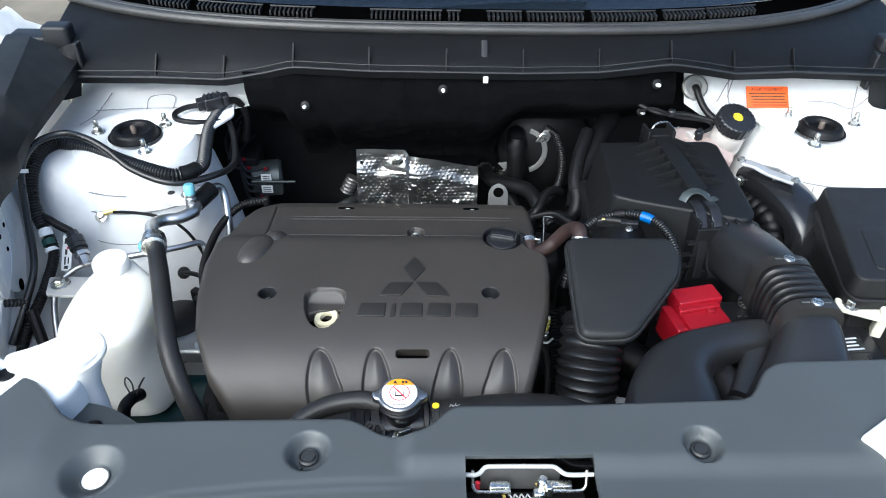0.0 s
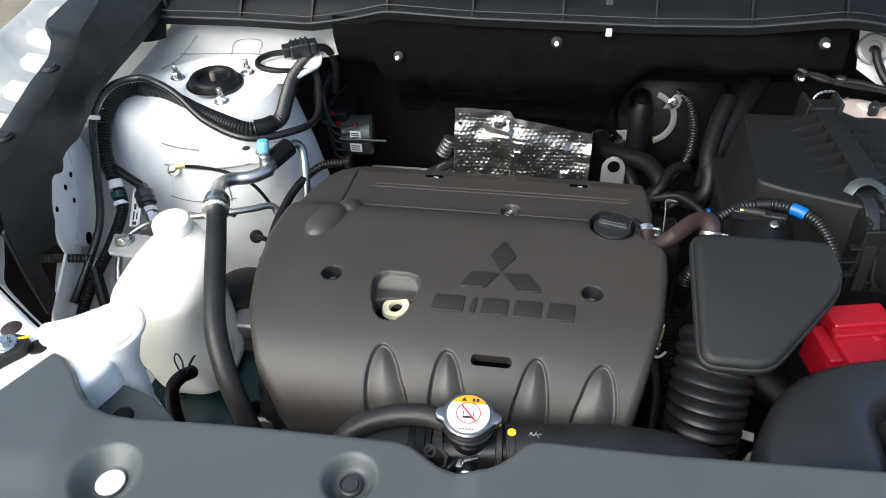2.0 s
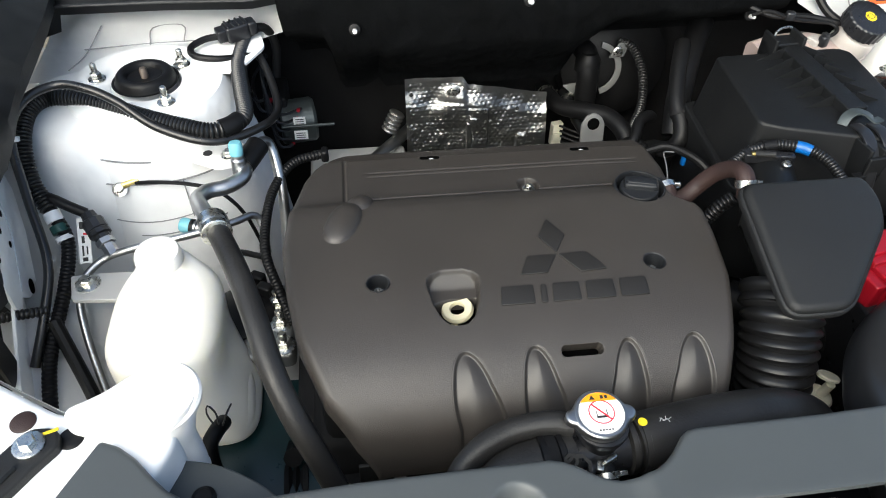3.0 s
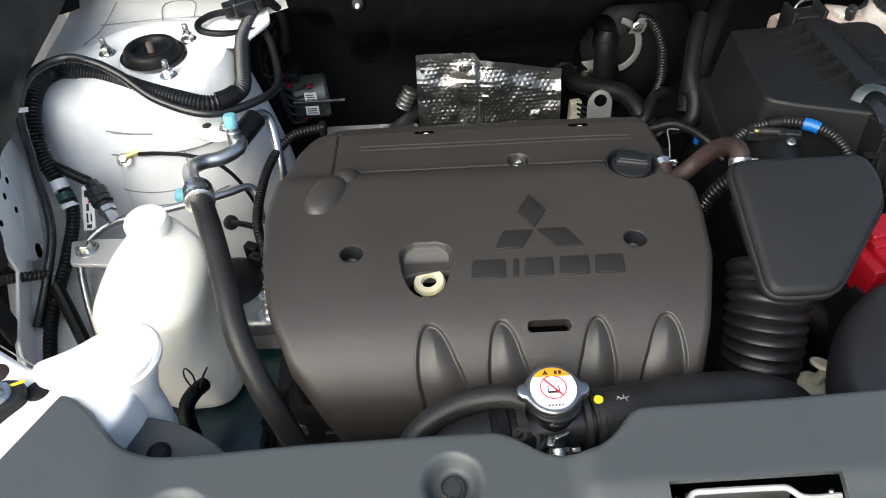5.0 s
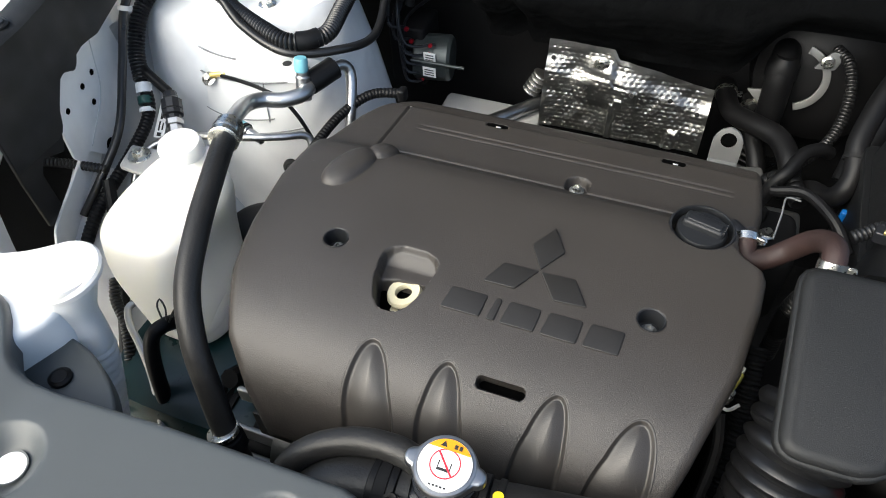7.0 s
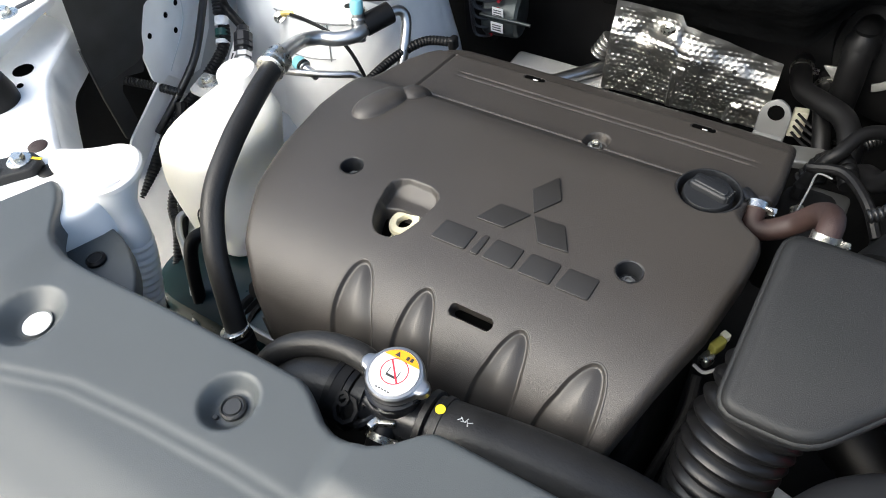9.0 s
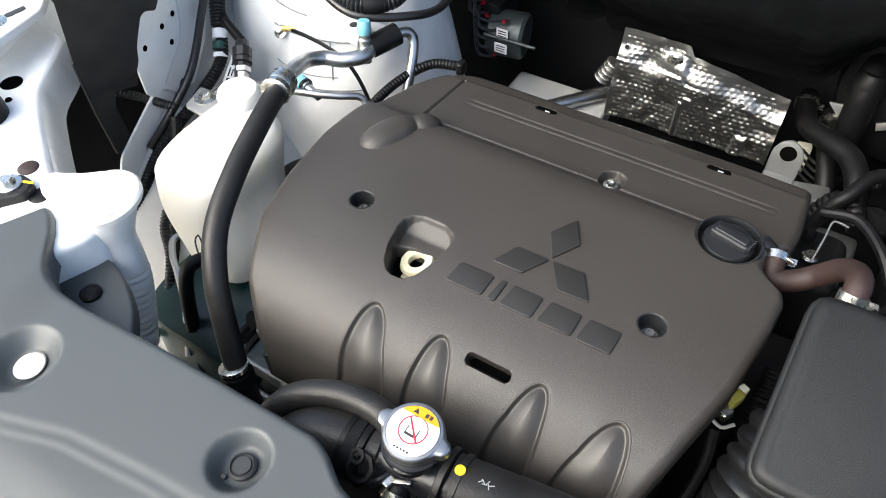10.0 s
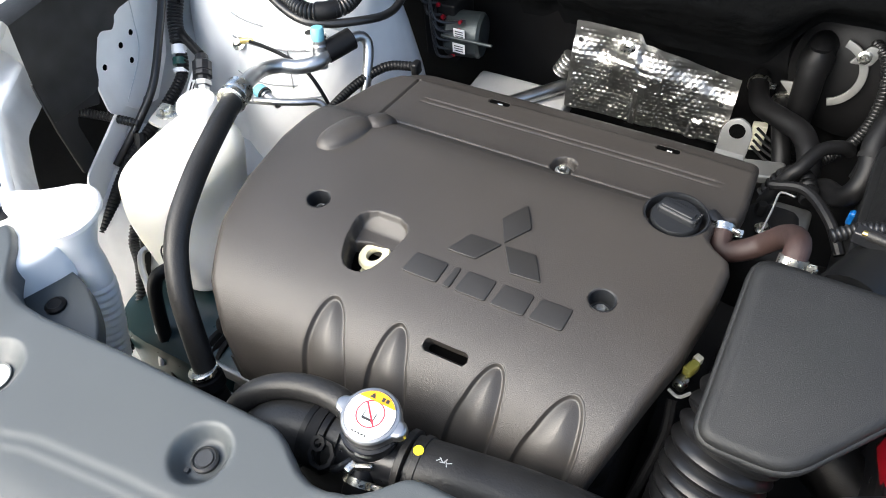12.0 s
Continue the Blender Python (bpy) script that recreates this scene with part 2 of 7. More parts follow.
def rounded(poly, r, k=5):
    """The outline with its corners rounded."""
    out, n = [], len(poly)
    for i in range(n):
        a, b, c = (np.array(poly[j % n], float) for j in (i - 1, i, i + 1))
        d1, d2 = a - b, c - b
        l1, l2 = np.linalg.norm(d1), np.linalg.norm(d2)
        q = min(r, l1 * 0.45, l2 * 0.45)
        p1, p2 = b + d1 / l1 * q, b + d2 / l2 * q
        for s in np.linspace(0, 1, k):
            out.append((1 - s) ** 2 * p1 + 2 * s * (1 - s) * b + s * s * p2)
    return [tuple(p) for p in out]


def inset(poly, d):
    p = np.array(poly, float)
    n = len(p)
    area = sum(p[i][0] * p[(i + 1) % n][1] - p[(i + 1) % n][0] * p[i][1] for i in range(n))
    sgn = 1 if area > 0 else -1
    out = []
    for i in range(n):
        t = p[(i + 1) % n] - p[i - 1]
        t /= np.linalg.norm(t) + 1e-12
        out.append(p[i] + sgn * d * np.array([-t[1], t[0]]))
    return [tuple(q) for q in out]


def slab(poly, z0, z1, bevel=0.003, m=None, draft=0.0):
    """A plate on an outline, its upper edge rounded; draft spreads its foot."""
    rings = [[(x, y, z0) for x, y in inset(poly, -draft)]]
    for a in np.linspace(0, math.pi / 2, 5 if bevel else 1):
        rings.append([(x, y, z1 - bevel * (1 - math.sin(a))) for x, y in inset(poly, bevel * (1 - math.cos(a)))])
    bm = skin(rings)
    return moved(bm, m) if m else bm


def box(cx, cy, cz, w, d, h, bevel=0.002, rz=0.0, r=0.0, m=None):
    """A block with rounded corners in plan and softened upper edges, standing on cz."""
    q = [(-w / 2, -d / 2), (w / 2, -d / 2), (w / 2, d / 2), (-w / 2, d / 2)]
    mm = (m or Matrix()) @ pose(cx, cy, cz, 0, 0, rz)
    return slab(rounded(q, r or bevel * 1.5, 4), 0, h, bevel, mm)


def rod(a, b, r, n=12):
    return tube([a, b], r, step=10, n=n)


def hexbolt(m, r=0.006, washer=0.009, high=0.006, stud=0.0):
    """A flanged hexagon bolt or nut, optionally with its stud."""
    rows = [lathe([(washer, 0), (washer, 0.0012), (washer * 0.85, 0.002)], 20), moved(lathe([(r, 0.002), (r, high), (r * 0.86, high + 0.0012)], 6), Matrix())]
    if stud:
        rows.append(lathe([(r * 0.55, high), (r * 0.55, high + stud), (r * 0.42, high + stud + 0.0015)], 12))
    return moved(join(*rows), m)


def clamp(p, axis, r, width=0.012):
    """A spring band round a hose at p, with its two ears."""
    m = Matrix.Translation(p) @ Vector(axis).to_track_quat("Z", "Y").to_matrix().to_4x4()
    band = lathe([(r, -width / 2), (r + 0.0012, -width / 2), (r + 0.0012, width / 2), (r, width / 2)], 28)
    ears = [box(r + 0.004, s * 0.003, -width / 3, 0.008, 0.0014, width * 0.66, 0.0004) for s in (-1, 1)]
    return moved(join(band, *ears), m)


def smooth01(a, b, x):
    s = min(1.0, max(0.0, (x - a) / (b - a)))
    return s * s * (3 - 2 * s)


# ---- the setting ----
def plate(rows, thick=0.003):
    """An open sheet from rows of points, given a thickness."""
    bm = skin(rows, cap=False, closed=False)
    bmesh.ops.solidify(bm, geom=bm.faces[:], thickness=thick)
    return bm


ground = solo("ground", skin([[(-60, -60, 0), (60, -60, 0)], [(-60, 60, 0), (60, 60, 0)]], closed=False), ASPHALT, "tan sandy gravel ground under the car", "ground", kind="structure", smooth=0)
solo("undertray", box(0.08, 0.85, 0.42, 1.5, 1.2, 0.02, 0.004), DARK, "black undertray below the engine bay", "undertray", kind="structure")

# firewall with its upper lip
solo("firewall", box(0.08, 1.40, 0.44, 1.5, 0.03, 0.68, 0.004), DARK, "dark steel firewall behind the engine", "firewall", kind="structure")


def insulator():
    """The felt sheet on the firewall, hanging below the cowl, hollowed and dimpled."""
    rows = []
    xs = np.linspace(-0.315, 0.47, 66)
    for v in np.linspace(0, 1, 26):
        row = []
        for x in xs:
            low = 0.905 if x > -0.16 else 0.905 + 0.02 * smooth01(-0.2, -0.16, -abs(x))
            low += 0.075 * smooth01(-0.235, -0.26, x) - 0.0 + 0.085 * smooth01(0.13, 0.20, x)
            y = 1.176 - 0.016 * smooth01(0.0, 0.2, v) + 0.110 * smooth01(0.35, 1.0, v)
            z = 1.125 - (1.125 - low) * v
            y += 0.006 * noise.noise((x * 9, z * 9, 0)) + 0.004 * noise.noise((x * 25, z * 25, 3))
            y += 0.02 * smooth01(0.3, 0.47, x)
            row.append((x + 0.02 * v * smooth01(-0.2, -0.31, x), y, z))
        rows.append(row)
    return plate(rows, 0.008)


felt = thing("insulation_sheet", (0.08, 1.2, 0.92), "black felt insulation sheet hung on the firewall", "insulation")
part("sheet", insulator(), FELT, felt)
for p in ((-0.205, 1.161, 1.071), (0.042, 1.135, 1.118), (0.417, 1.195, 1.05), (0.425, 1.165, 1.119)):
    c = part("clip", join(lathe([(0.009, 0), (0.008, 0.003), (0.004, 0.004)], 16, Matrix.Translation(p) @ pose(0, -0.006, 0, 70)), ), RUBBER, felt, "black push clip")
    part("stud", lathe([(0.0035, 0), (0.0035, 0.012), (0.002, 0.014)], 10, Matrix.Translation(p) @ pose(0, -0.010, 0, 70)), WCAP, c, "white stud")


def shelf_rise(y, side):
    """Height of the bulkhead wall that climbs from the shelf to the cowl."""
    return 0.080 * smooth01(1.170, 1.265, y) if side > 0 else 0.075 * smooth01(1.180, 1.285, y)


def inner_fender(name, cx, cy, side, label):
    """Apron wall, shelf and strut tower of one side; side is -1 or 1."""
    ob = thing(name, (cx, cy, 0.44), label, "inner fender", kind="structure")
    tower = lathe([(0.040, 1.030), (0.046, 1.047), (0.052, 1.051), (0.085, 1.053), (0.1, 1.049), (0.11, 1.036), (0.119, 1.012), (0.127, 0.985), (0.128, 0.98), (0.143, 0.92), (0.158, 0.84), (0.175, 0.7), (0.18, 0.5)], 56, Matrix.Translation((cx, cy, 0)), sx=1.0)
    part("strut_tower", tower, WHITE, ob)
    part("tower_shoulder", lathe([(0.02, 1.046), (0.07, 1.044), (0.088, 1.036), (0.1, 1.018), (0.11, 0.985), (0.125, 0.92), (0.14, 0.84), (0.15, 0.6)], 48, Matrix.Translation((cx + side * 0.075, cy - 0.015, 0))), WHITE, ob)
    for k, (r, z) in enumerate(((0.1305, 0.975), (0.1215, 1.005))):
        arc_r = [(cx + (r + 0.0015) * math.cos(a), cy + (r + 0.0015) * math.sin(a), z + 0.003 * math.sin(3 * a + k)) for a in np.linspace(-2.6 + 0.5 * k, -0.75 - 0.7 * k, 26)]
        part("seam", tube(arc_r, 0.0011, step=0.006, n=6), SEALANT, ob, "raised sealer seam")
    for z, a, b in ((0.966, -2.7, -1.95), (0.925, -2.3, -1.15), (0.905, -1.7, -0.9)):
        r = float(np.interp(z, (0.84, 0.92, 0.98), (0.158, 0.143, 0.128))) + 0.001
        row = [(cx + r * math.cos(q), cy + r * math.sin(q), z + 0.002 * math.sin(5 * q)) for q in np.linspace(a, b, 20)]
        part("seam", tube(row, 0.0008, step=0.006, n=6), SEALANT, ob, "raised sealer seam")
    for a, z0, z1 in ((-1.95, 1.003, 0.964), (-2.25, 0.985, 0.964), (-1.2, 0.975, 0.922)):
        row = [(cx + (q + 0.001) * math.cos(a), cy + (q + 0.001) * math.sin(a), z) for z, q in ((z, float(np.interp(z, (0.84, 0.92, 0.98, 0.985, 1.012), (0.158, 0.143, 0.128, 0.127, 0.119)))) for z in np.linspace(z0, z1, 6))]
        part("seam", tube(row, 0.0008, step=0.006, n=6), SEALANT, ob, "raised sealer seam")
    # flat shelf round the tower up to the cowl
    rows = []
    for v in np.linspace(0, 1, 14):
        row = []
        for u in np.linspace(0, 1, 20):
            inner = -0.115 - 0.09 * smooth01(0.25, 0.45, v) if side < 0 else -0.105 - 0.125 * smooth01(0.06, 0.20, v)
            outer = 0.158 if side < 0 else 0.25
            x = cx + side * (inner + (outer - inner) * u)
            y = cy + 0.02 + 0.26 * v
            z = 1.043 + 0.012 * v + shelf_rise(y, side) * smooth01(1.05, 0.75, u)
            z += 0.0025 * noise.noise((x * 14, y * 14, 1))
            row.append((x, y, z))
        rows.append(row)
    part("shelf", plate(rows), WHITE, ob)
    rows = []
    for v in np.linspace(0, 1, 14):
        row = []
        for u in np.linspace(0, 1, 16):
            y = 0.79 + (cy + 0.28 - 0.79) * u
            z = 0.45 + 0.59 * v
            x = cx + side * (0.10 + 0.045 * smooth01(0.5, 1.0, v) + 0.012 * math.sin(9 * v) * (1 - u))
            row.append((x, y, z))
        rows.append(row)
    part("apron_wall", plate(rows), GREYWHITE, ob)
    part("wheelhouse", skin([[(cx + side * 0.11 + 0.16 * math.cos(a) * -side, y, 0.60 + 0.22 * math.sin(a)) for a in np.linspace(-0.5, math.pi / 2, 12)] for y in np.linspace(0.82, cy, 8)], cap=False, closed=False), GREYWHITE, ob)
    return ob


def sealer(cx, side, pts):
    """Beads of sealer along seams of the shelf."""
    out = []
    for line in pts:
        row = []
        for x, y in line:
            v = (y - 0.02 - (1.075 if side < 0 else 1.118)) / 0.26
            row.append((x, y, 1.0445 + 0.012 * v + shelf_rise(y, side)))
        out.append(row)
    return out


fender_l = inner_fender("inner_fender_1", -0.489, 1.075, -1, "white painted inner fender with a strut tower")
fender_r = inner_fender("inner_fender_2", 0.728, 1.118, 1, "white painted inner fender with a strut tower")


for ob, cx, side, lines in ((fender_l, -0.489, -1, (((-0.59, 1.172), (-0.52, 1.180), (-0.44, 1.184), (-0.36, 1.186)), ((-0.50, 1.178), (-0.498, 1.205), (-0.455, 1.207), (-0.453, 1.182)), ((-0.60, 1.12), (-0.585, 1.16), (-0.57, 1.21)), ((-0.56, 1.135), (-0.50, 1.145), (-0.46, 1.146)))),
                            (fender_r, 0.728, 1, (((0.56, 1.20), (0.60, 1.232), (0.70, 1.236), (0.80, 1.232)), ((0.585, 1.185), (0.582, 1.21), (0.584, 1.24)), ((0.66, 1.236), (0.662, 1.255), (0.70, 1.256), (0.702, 1.238)), ((0.80, 1.14), (0.815, 1.18), (0.83, 1.22)), ((0.735, 1.202), (0.782, 1.200), (0.819, 1.193), (0.86, 1.212), (0.90, 1.233)), ((0.60, 1.245), (0.590, 1.225), (0.580, 1.205))))):
    for row in sealer(cx, side, lines):
        part("sealer_bead", tube(row, 0.0009, n=6, step=0.006), SEALANT, ob, "thin grey sealer bead")


def strut_top(cx, cy, studs, label):
    ob = thing("strut_mount", (cx, cy, 1.05), label, "strut mount", "strut mounts")
    part("rubber_ring", lathe([(0.0440, 0.0015), (0.0405, 0.0008), (0.0385, 0.0050), (0.0375, 0.0095), (0.0345, 0.0130), (0.0305, 0.0142), (0.0265, 0.0132), (0.0240, 0.0105), (0.0225, 0.0065), (0.0205, 0.0055), (0.0, 0.0050)], 44, Matrix.Translation((cx, cy, 1.05))), RUBBER, ob)
    part("piston_rod", join(lathe([(0.005, -0.012), (0.005, 0.017), (0.004, 0.019), (0, 0.019)], 14, Matrix.Translation((cx, cy, 1.05))), lathe([(0.011, -0.013), (0.011, 0.002), (0.008, 0.004)], 6, Matrix.Translation((cx, cy, 1.05)))), RUST, ob, "rusty rod end with its nut")
    for dx, dy in studs:
        part("stud_nut", hexbolt(pose(cx + dx, cy + dy, 1.052), 0.0075, 0.0115, 0.009, 0.013), ZINC, ob, "yellowish zinc-plated nut on its stud")
    return ob


strut_top(-0.489, 1.077, ((-0.064, 0.006), (0.043, 0.034), (0.036, -0.060)), "black rubber strut mount with three plated nuts on the tower")
strut_top(0.728, 1.120, ((-0.045, 0.040), (0.072, 0.022), (-0.036, -0.058)), "black rubber strut mount with three plated nuts on the tower")


# the open bonnet, above and behind the view
solo("bonnet", plate([[(x, 1.36 - 0.12 * v, 1.28 + 0.95 * v + 0.03 * math.sin(3.1 * v)) for x in np.linspace(-0.72, 0.92, 10)] for v in np.linspace(0, 1, 8)], 0.03), BONNET, "open bonnet raised over the engine bay", "bonnet", kind="structure")


# ---- cowl, grille and windscreen ----
def bow(x):
    return 0.15 * (x - 0.1) ** 2


def cowl_low(x):
    z = float(np.interp(x, (-0.65, -0.47, -0.35, -0.29, -0.223, -0.089, 0.185, 0.321, 0.39, 0.449, 0.50, 0.568, 0.678, 0.85), (1.118, 1.120, 1.117, 1.127, 1.142, 1.136, 1.135, 1.139, 1.148, 1.156, 1.15, 1.140, 1.145, 1.141)))
    return z - 0.45 * 0.3 * bow(x) - 0.003


def sweep(x):
    """The stronger bow of the seal, grille and glass."""
    d = (x - 0.08) ** 2
    return 0.068 * d + 0.31 * d * d


cowl = thing("cowl_cover", (0.1, 1.22, 1.1), "matt black plastic cowl cover with ribs below the windscreen", "cowl")
xs = np.linspace(-0.69, 0.98, 118)
rows = []
for k in range(9):
    row = []
    for x in xs:
        lo = cowl_low(x)
        y0 = 1.172 + 0.3 * bow(x)
        y1 = 1.250 + sweep(x)
        q = k / 8
        if k == 0:
            row.append((x, y0 - 0.006, lo - 0.012))
        elif k == 1:
            row.append((x, y0 - 0.008, lo))
        else:
            q = (k - 2) / 6
            row.append((x, y0 + (y1 - y0) * (q ** 1.2), lo + 0.004 + (1.165 - lo) * (q ** 0.9)))
    rows.append(row)
part("face", plate(rows, 0.003), COWL, cowl)
part("lip_bead", tube([(x, 1.165 + 0.3 * bow(x), cowl_low(x) + 0.0125) for x in np.linspace(-0.69, 0.98, 66)], 0.0010, step=0.01, n=6), COWL, cowl)
part("lower_lip", tube([(x, 1.163 + 0.3 * bow(x), cowl_low(x) + 0.002) for x in np.linspace(-0.69, 0.98, 66)], 0.0028, step=0.01, n=8), COWL, cowl)
for x in (-0.472, -0.350, -0.223, -0.089, 0.048, 0.185, 0.321, 0.449, 0.568, 0.678):
    y0, z0 = 1.164 + 0.3 * bow(x), cowl_low(x)
    rib = skin([[(x - 0.0015, y0, z0 + 0.002), (x + 0.0015, y0, z0 + 0.002), (x + 0.0015, y0 + 0.03, z0 + 0.034), (x - 0.0015, y0 + 0.03, z0 + 0.034)],
                [(x - 0.0015, y0 + 0.02, z0), (x + 0.0015, y0 + 0.02, z0), (x + 0.0015, y0 + 0.035, z0 + 0.03), (x - 0.0015, y0 + 0.035, z0 + 0.03)]])
    part("rib", rib, RUBBER, cowl)
part("seam_strip", join(box(0.117, 0, 0, 0.012, 0.07, 0.004, 0.0015, m=pose(0, 1.198, 1.146, 42))), COWL, cowl)
part("seam_clip", box(0.118, 1.158, 1.118, 0.009, 0.005, 0.011, 0.001), WCAP, cowl, "white plastic clip")
part("weather_seal", tube([(x, 1.257 + sweep(x), 1.176) for x in np.linspace(-0.70, 1.0, 54)], 0.0095, step=0.012, n=12), SEALR, cowl, "long grey-black rubber seal")
part("seal_bead", tube([(x, 1.272 + sweep(x), 1.180) for x in np.linspace(-0.70, 1.0, 54)], 0.006, step=0.012, n=8), SEALR, cowl)
# The bed under the combs is black, so the vents' shade is painted in.
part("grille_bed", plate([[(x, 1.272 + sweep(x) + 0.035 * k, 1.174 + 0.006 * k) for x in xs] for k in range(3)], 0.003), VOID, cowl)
for a, b in ((-0.52, -0.44), (-0.42, -0.30), (-0.28, -0.20), (-0.09, 0.04), (0.055, 0.075), (0.13, 0.19), (0.205, 0.31), (0.33, 0.45), (0.47, 0.55), (0.56, 0.66)):
    teeth = []
    for x in np.arange(a, b, 0.0085):
        teeth.append(box(x, 1.305 + sweep(x), 1.180, 0.0040, 0.024, 0.009, 0.0006))
    part("vent_comb", join(*teeth), BOXPL, cowl)
    part("vent_rail", tube([(a - 0.004, 1.318 + sweep(a), 1.190), ((a + b) / 2, 1.318 + sweep((a + b) / 2), 1.190), (b + 0.002, 1.318 + sweep(b), 1.190)], 0.002, n=6), BOXPL, cowl)
solo("windscreen", plate([[(x, 1.340 + 1.05 * sweep(x) + 0.62 * v, 1.186 + 0.40 * v) for x in np.linspace(-0.72, 0.92, 24)] for v in np.linspace(0, 1, 8)], 0.005), GLASS, "dark tinted glass windscreen behind the cowl", "windscreen", kind="structure")
wip = thing("windscreen_wiper", (-0.1, 1.34, 1.2), "black windscreen wiper arm resting at the glass foot", "wiper")
part("arm", tube([(-0.34, 1.330, 1.208), (-0.1, 1.345, 1.212), (0.12, 1.352, 1.214)], 0.007, n=8), DUCT, wip)
part("blade", tube([(-0.25, 1.352, 1.216), (0.1, 1.362, 1.219), (0.33, 1.372, 1.222)], 0.005, n=8), RUBBER, wip)

# cowl end brackets above the fenders
for s in (-1, 1):
    def mx(x):
        return x if s < 0 else 0.228 - x

    br = thing("cowl_end_bracket", (mx(-0.65), 1.2, 1.05), "black plastic cowl end bracket above the inner fender", "bracket", "cowl end brackets")
    rows = []
    for v in np.linspace(0, 1, 8):
        row = []
        for u in np.linspace(0, 1, 8):
            xt, yt, zt = -0.682 + 0.076 * u, 1.245 - 0.030 * u, 1.132 + 0.030 * u
            xb, yb, zb = -0.672 + 0.048 * u, 1.196 + 0.006 * u, 1.056 + 0.006 * u
            bulge = 0.014 * math.sin(math.pi * u) * math.sin(math.pi * (0.2 + 0.6 * v))
            row.append((mx(xt + (xb - xt) * v ** 1.4), yt + (yb - yt) * v - bulge, zt + (zb - zt) * v))
        rows.append(row)
    part("shield", plate(rows, 0.006), COWL, br)
    part("block", box(mx(-0.728), 1.295, 1.100, 0.080, 0.05, 0.045, 0.006), COWL, br)
    part("wedge", box(mx(-0.668), 1.275, 1.125, 0.05, 0.035, 0.045, 0.006), COWL, br)
    part("fin", box(mx(-0.610), 1.214, 1.092, 0.007, 0.020, 0.068, 0.002), COWL, br)


# ---- fender trim and front corner ----
def crease(y):
    """The line where the trim folds from its flange into the bay."""
    return float(np.interp(y, (0.58, 0.737, 0.897, 0.937, 1.0, 1.158, 1.30), (-0.565, -0.584, -0.610, -0.619, -0.634, -0.676, -0.715)))


def trim_edge(y):
    """The outer edge of the trim's flange."""
    return float(np.interp(y, (0.58, 0.784, 0.905, 0.945, 0.984, 1.015, 1.04, 1.142, 1.30), (-0.595, -0.624, -0.646, -0.656, -0.670, -0.697, -0.709, -0.722, -0.760)))


def trim_top(y):
    return 1.138 + 0.010 * smooth01(0.76, 0.90, y) + 0.012 * smooth01(0.955, 0.995, y)


trim = thing("fender_trim", (-0.62, 0.90, 0.95), "black plastic trim folded over the fender edge with push clips", "fender trim")
rows = []
for y in np.linspace(0.690, 1.24, 111):
    low = float(np.interp(y, (0.60, 0.69, 0.757, 0.768, 0.776, 0.796, 0.806, 0.822, 0.830, 0.842, 0.87, 0.90, 0.95, 1.005, 1.10, 1.24), (0.99, 0.99, 0.99, 0.995, 1.020, 1.050, 1.053, 1.046, 1.060, 1.065, 1.066, 1.082, 1.098, 1.100, 1.100, 1.100)))
    xc, xo, zt = crease(y), trim_edge(y), trim_top(y)
    xl = float(np.interp(y, (0.60, 0.86, 0.90, 1.0, 1.11, 1.24), (-0.600, -0.600, -0.594, -0.598, -0.606, -0.622)))
    bend = low + (zt - low) * 0.45
    rows.append([(xl - 0.004, y, low), (xl, y, low + 0.003), (xl + 0.003, y, bend), (xc + 0.002, y, zt - 0.004), (xc - 0.003, y, zt), (xo + 0.004, y, zt + 0.003), (xo, y, zt + 0.001), (xo - 0.001, y, zt - 0.010)])
part("sheet", plate(rows, 0.003), TRIMPL, trim)
TW = Matrix(((0, 0, 1, -0.6005), (1, 0, 0, 0), (0, 1, 0, 0), (0, 0, 0, 1)))
hang = rounded([(0.690, 1.05), (0.688, 0.977), (0.690, 0.907), (0.700, 0.909), (0.717, 0.922), (0.716, 0.971), (0.726, 0.987), (0.756, 0.975), (0.765, 0.997), (0.764, 1.05)], 0.003)
part("hanging_flap", slab(hang, -0.004, 0, 0.001, TW), COWL, trim, "black flap hanging beside the headlamp")
for y in (0.761, 0.915):
    part("push_clip", lathe([(0.0125, 0), (0.0125, 0.002), (0.010, 0.004), (0.0090, 0.003), (0.0080, 0.0048), (0, 0.0052)], 24, pose((crease(y) + trim_edge(y)) / 2 - 0.002, y, trim_top(y) + 0.0015)), BOXPL, trim, "black push clip")

ledge = thing("fender_ledge", (-0.72, 0.95, 1.05), "white painted fender ledge with pressed pleats", "fender", kind="structure")
rows = []
for y in np.linspace(0.735, 1.45, 32):
    xo = trim_edge(y)
    rows.append([(xo + 0.012, y, 1.085), (xo - 0.004, y, 1.092), (xo - 0.060, y, 1.112), (xo - 0.078, y, 1.135), (xo - 0.088, y, 1.140)] + [(xo - 0.092 - 0.004 * k, y, 1.139 - 0.004 * k * k) for k in range(1, 9)])
part("rail", plate(rows, 0.003), WHITE, ledge)
part("inner_wall", plate([[(float(np.interp(y, (0.88, 0.96, 1.05, 1.30), (-0.636, -0.646, -0.656, -0.70))), y, z) for z in (0.93, 1.0, 1.06, 1.12)] for y in np.linspace(0.90, 1.30, 12)], 0.002), WHITE, ledge)
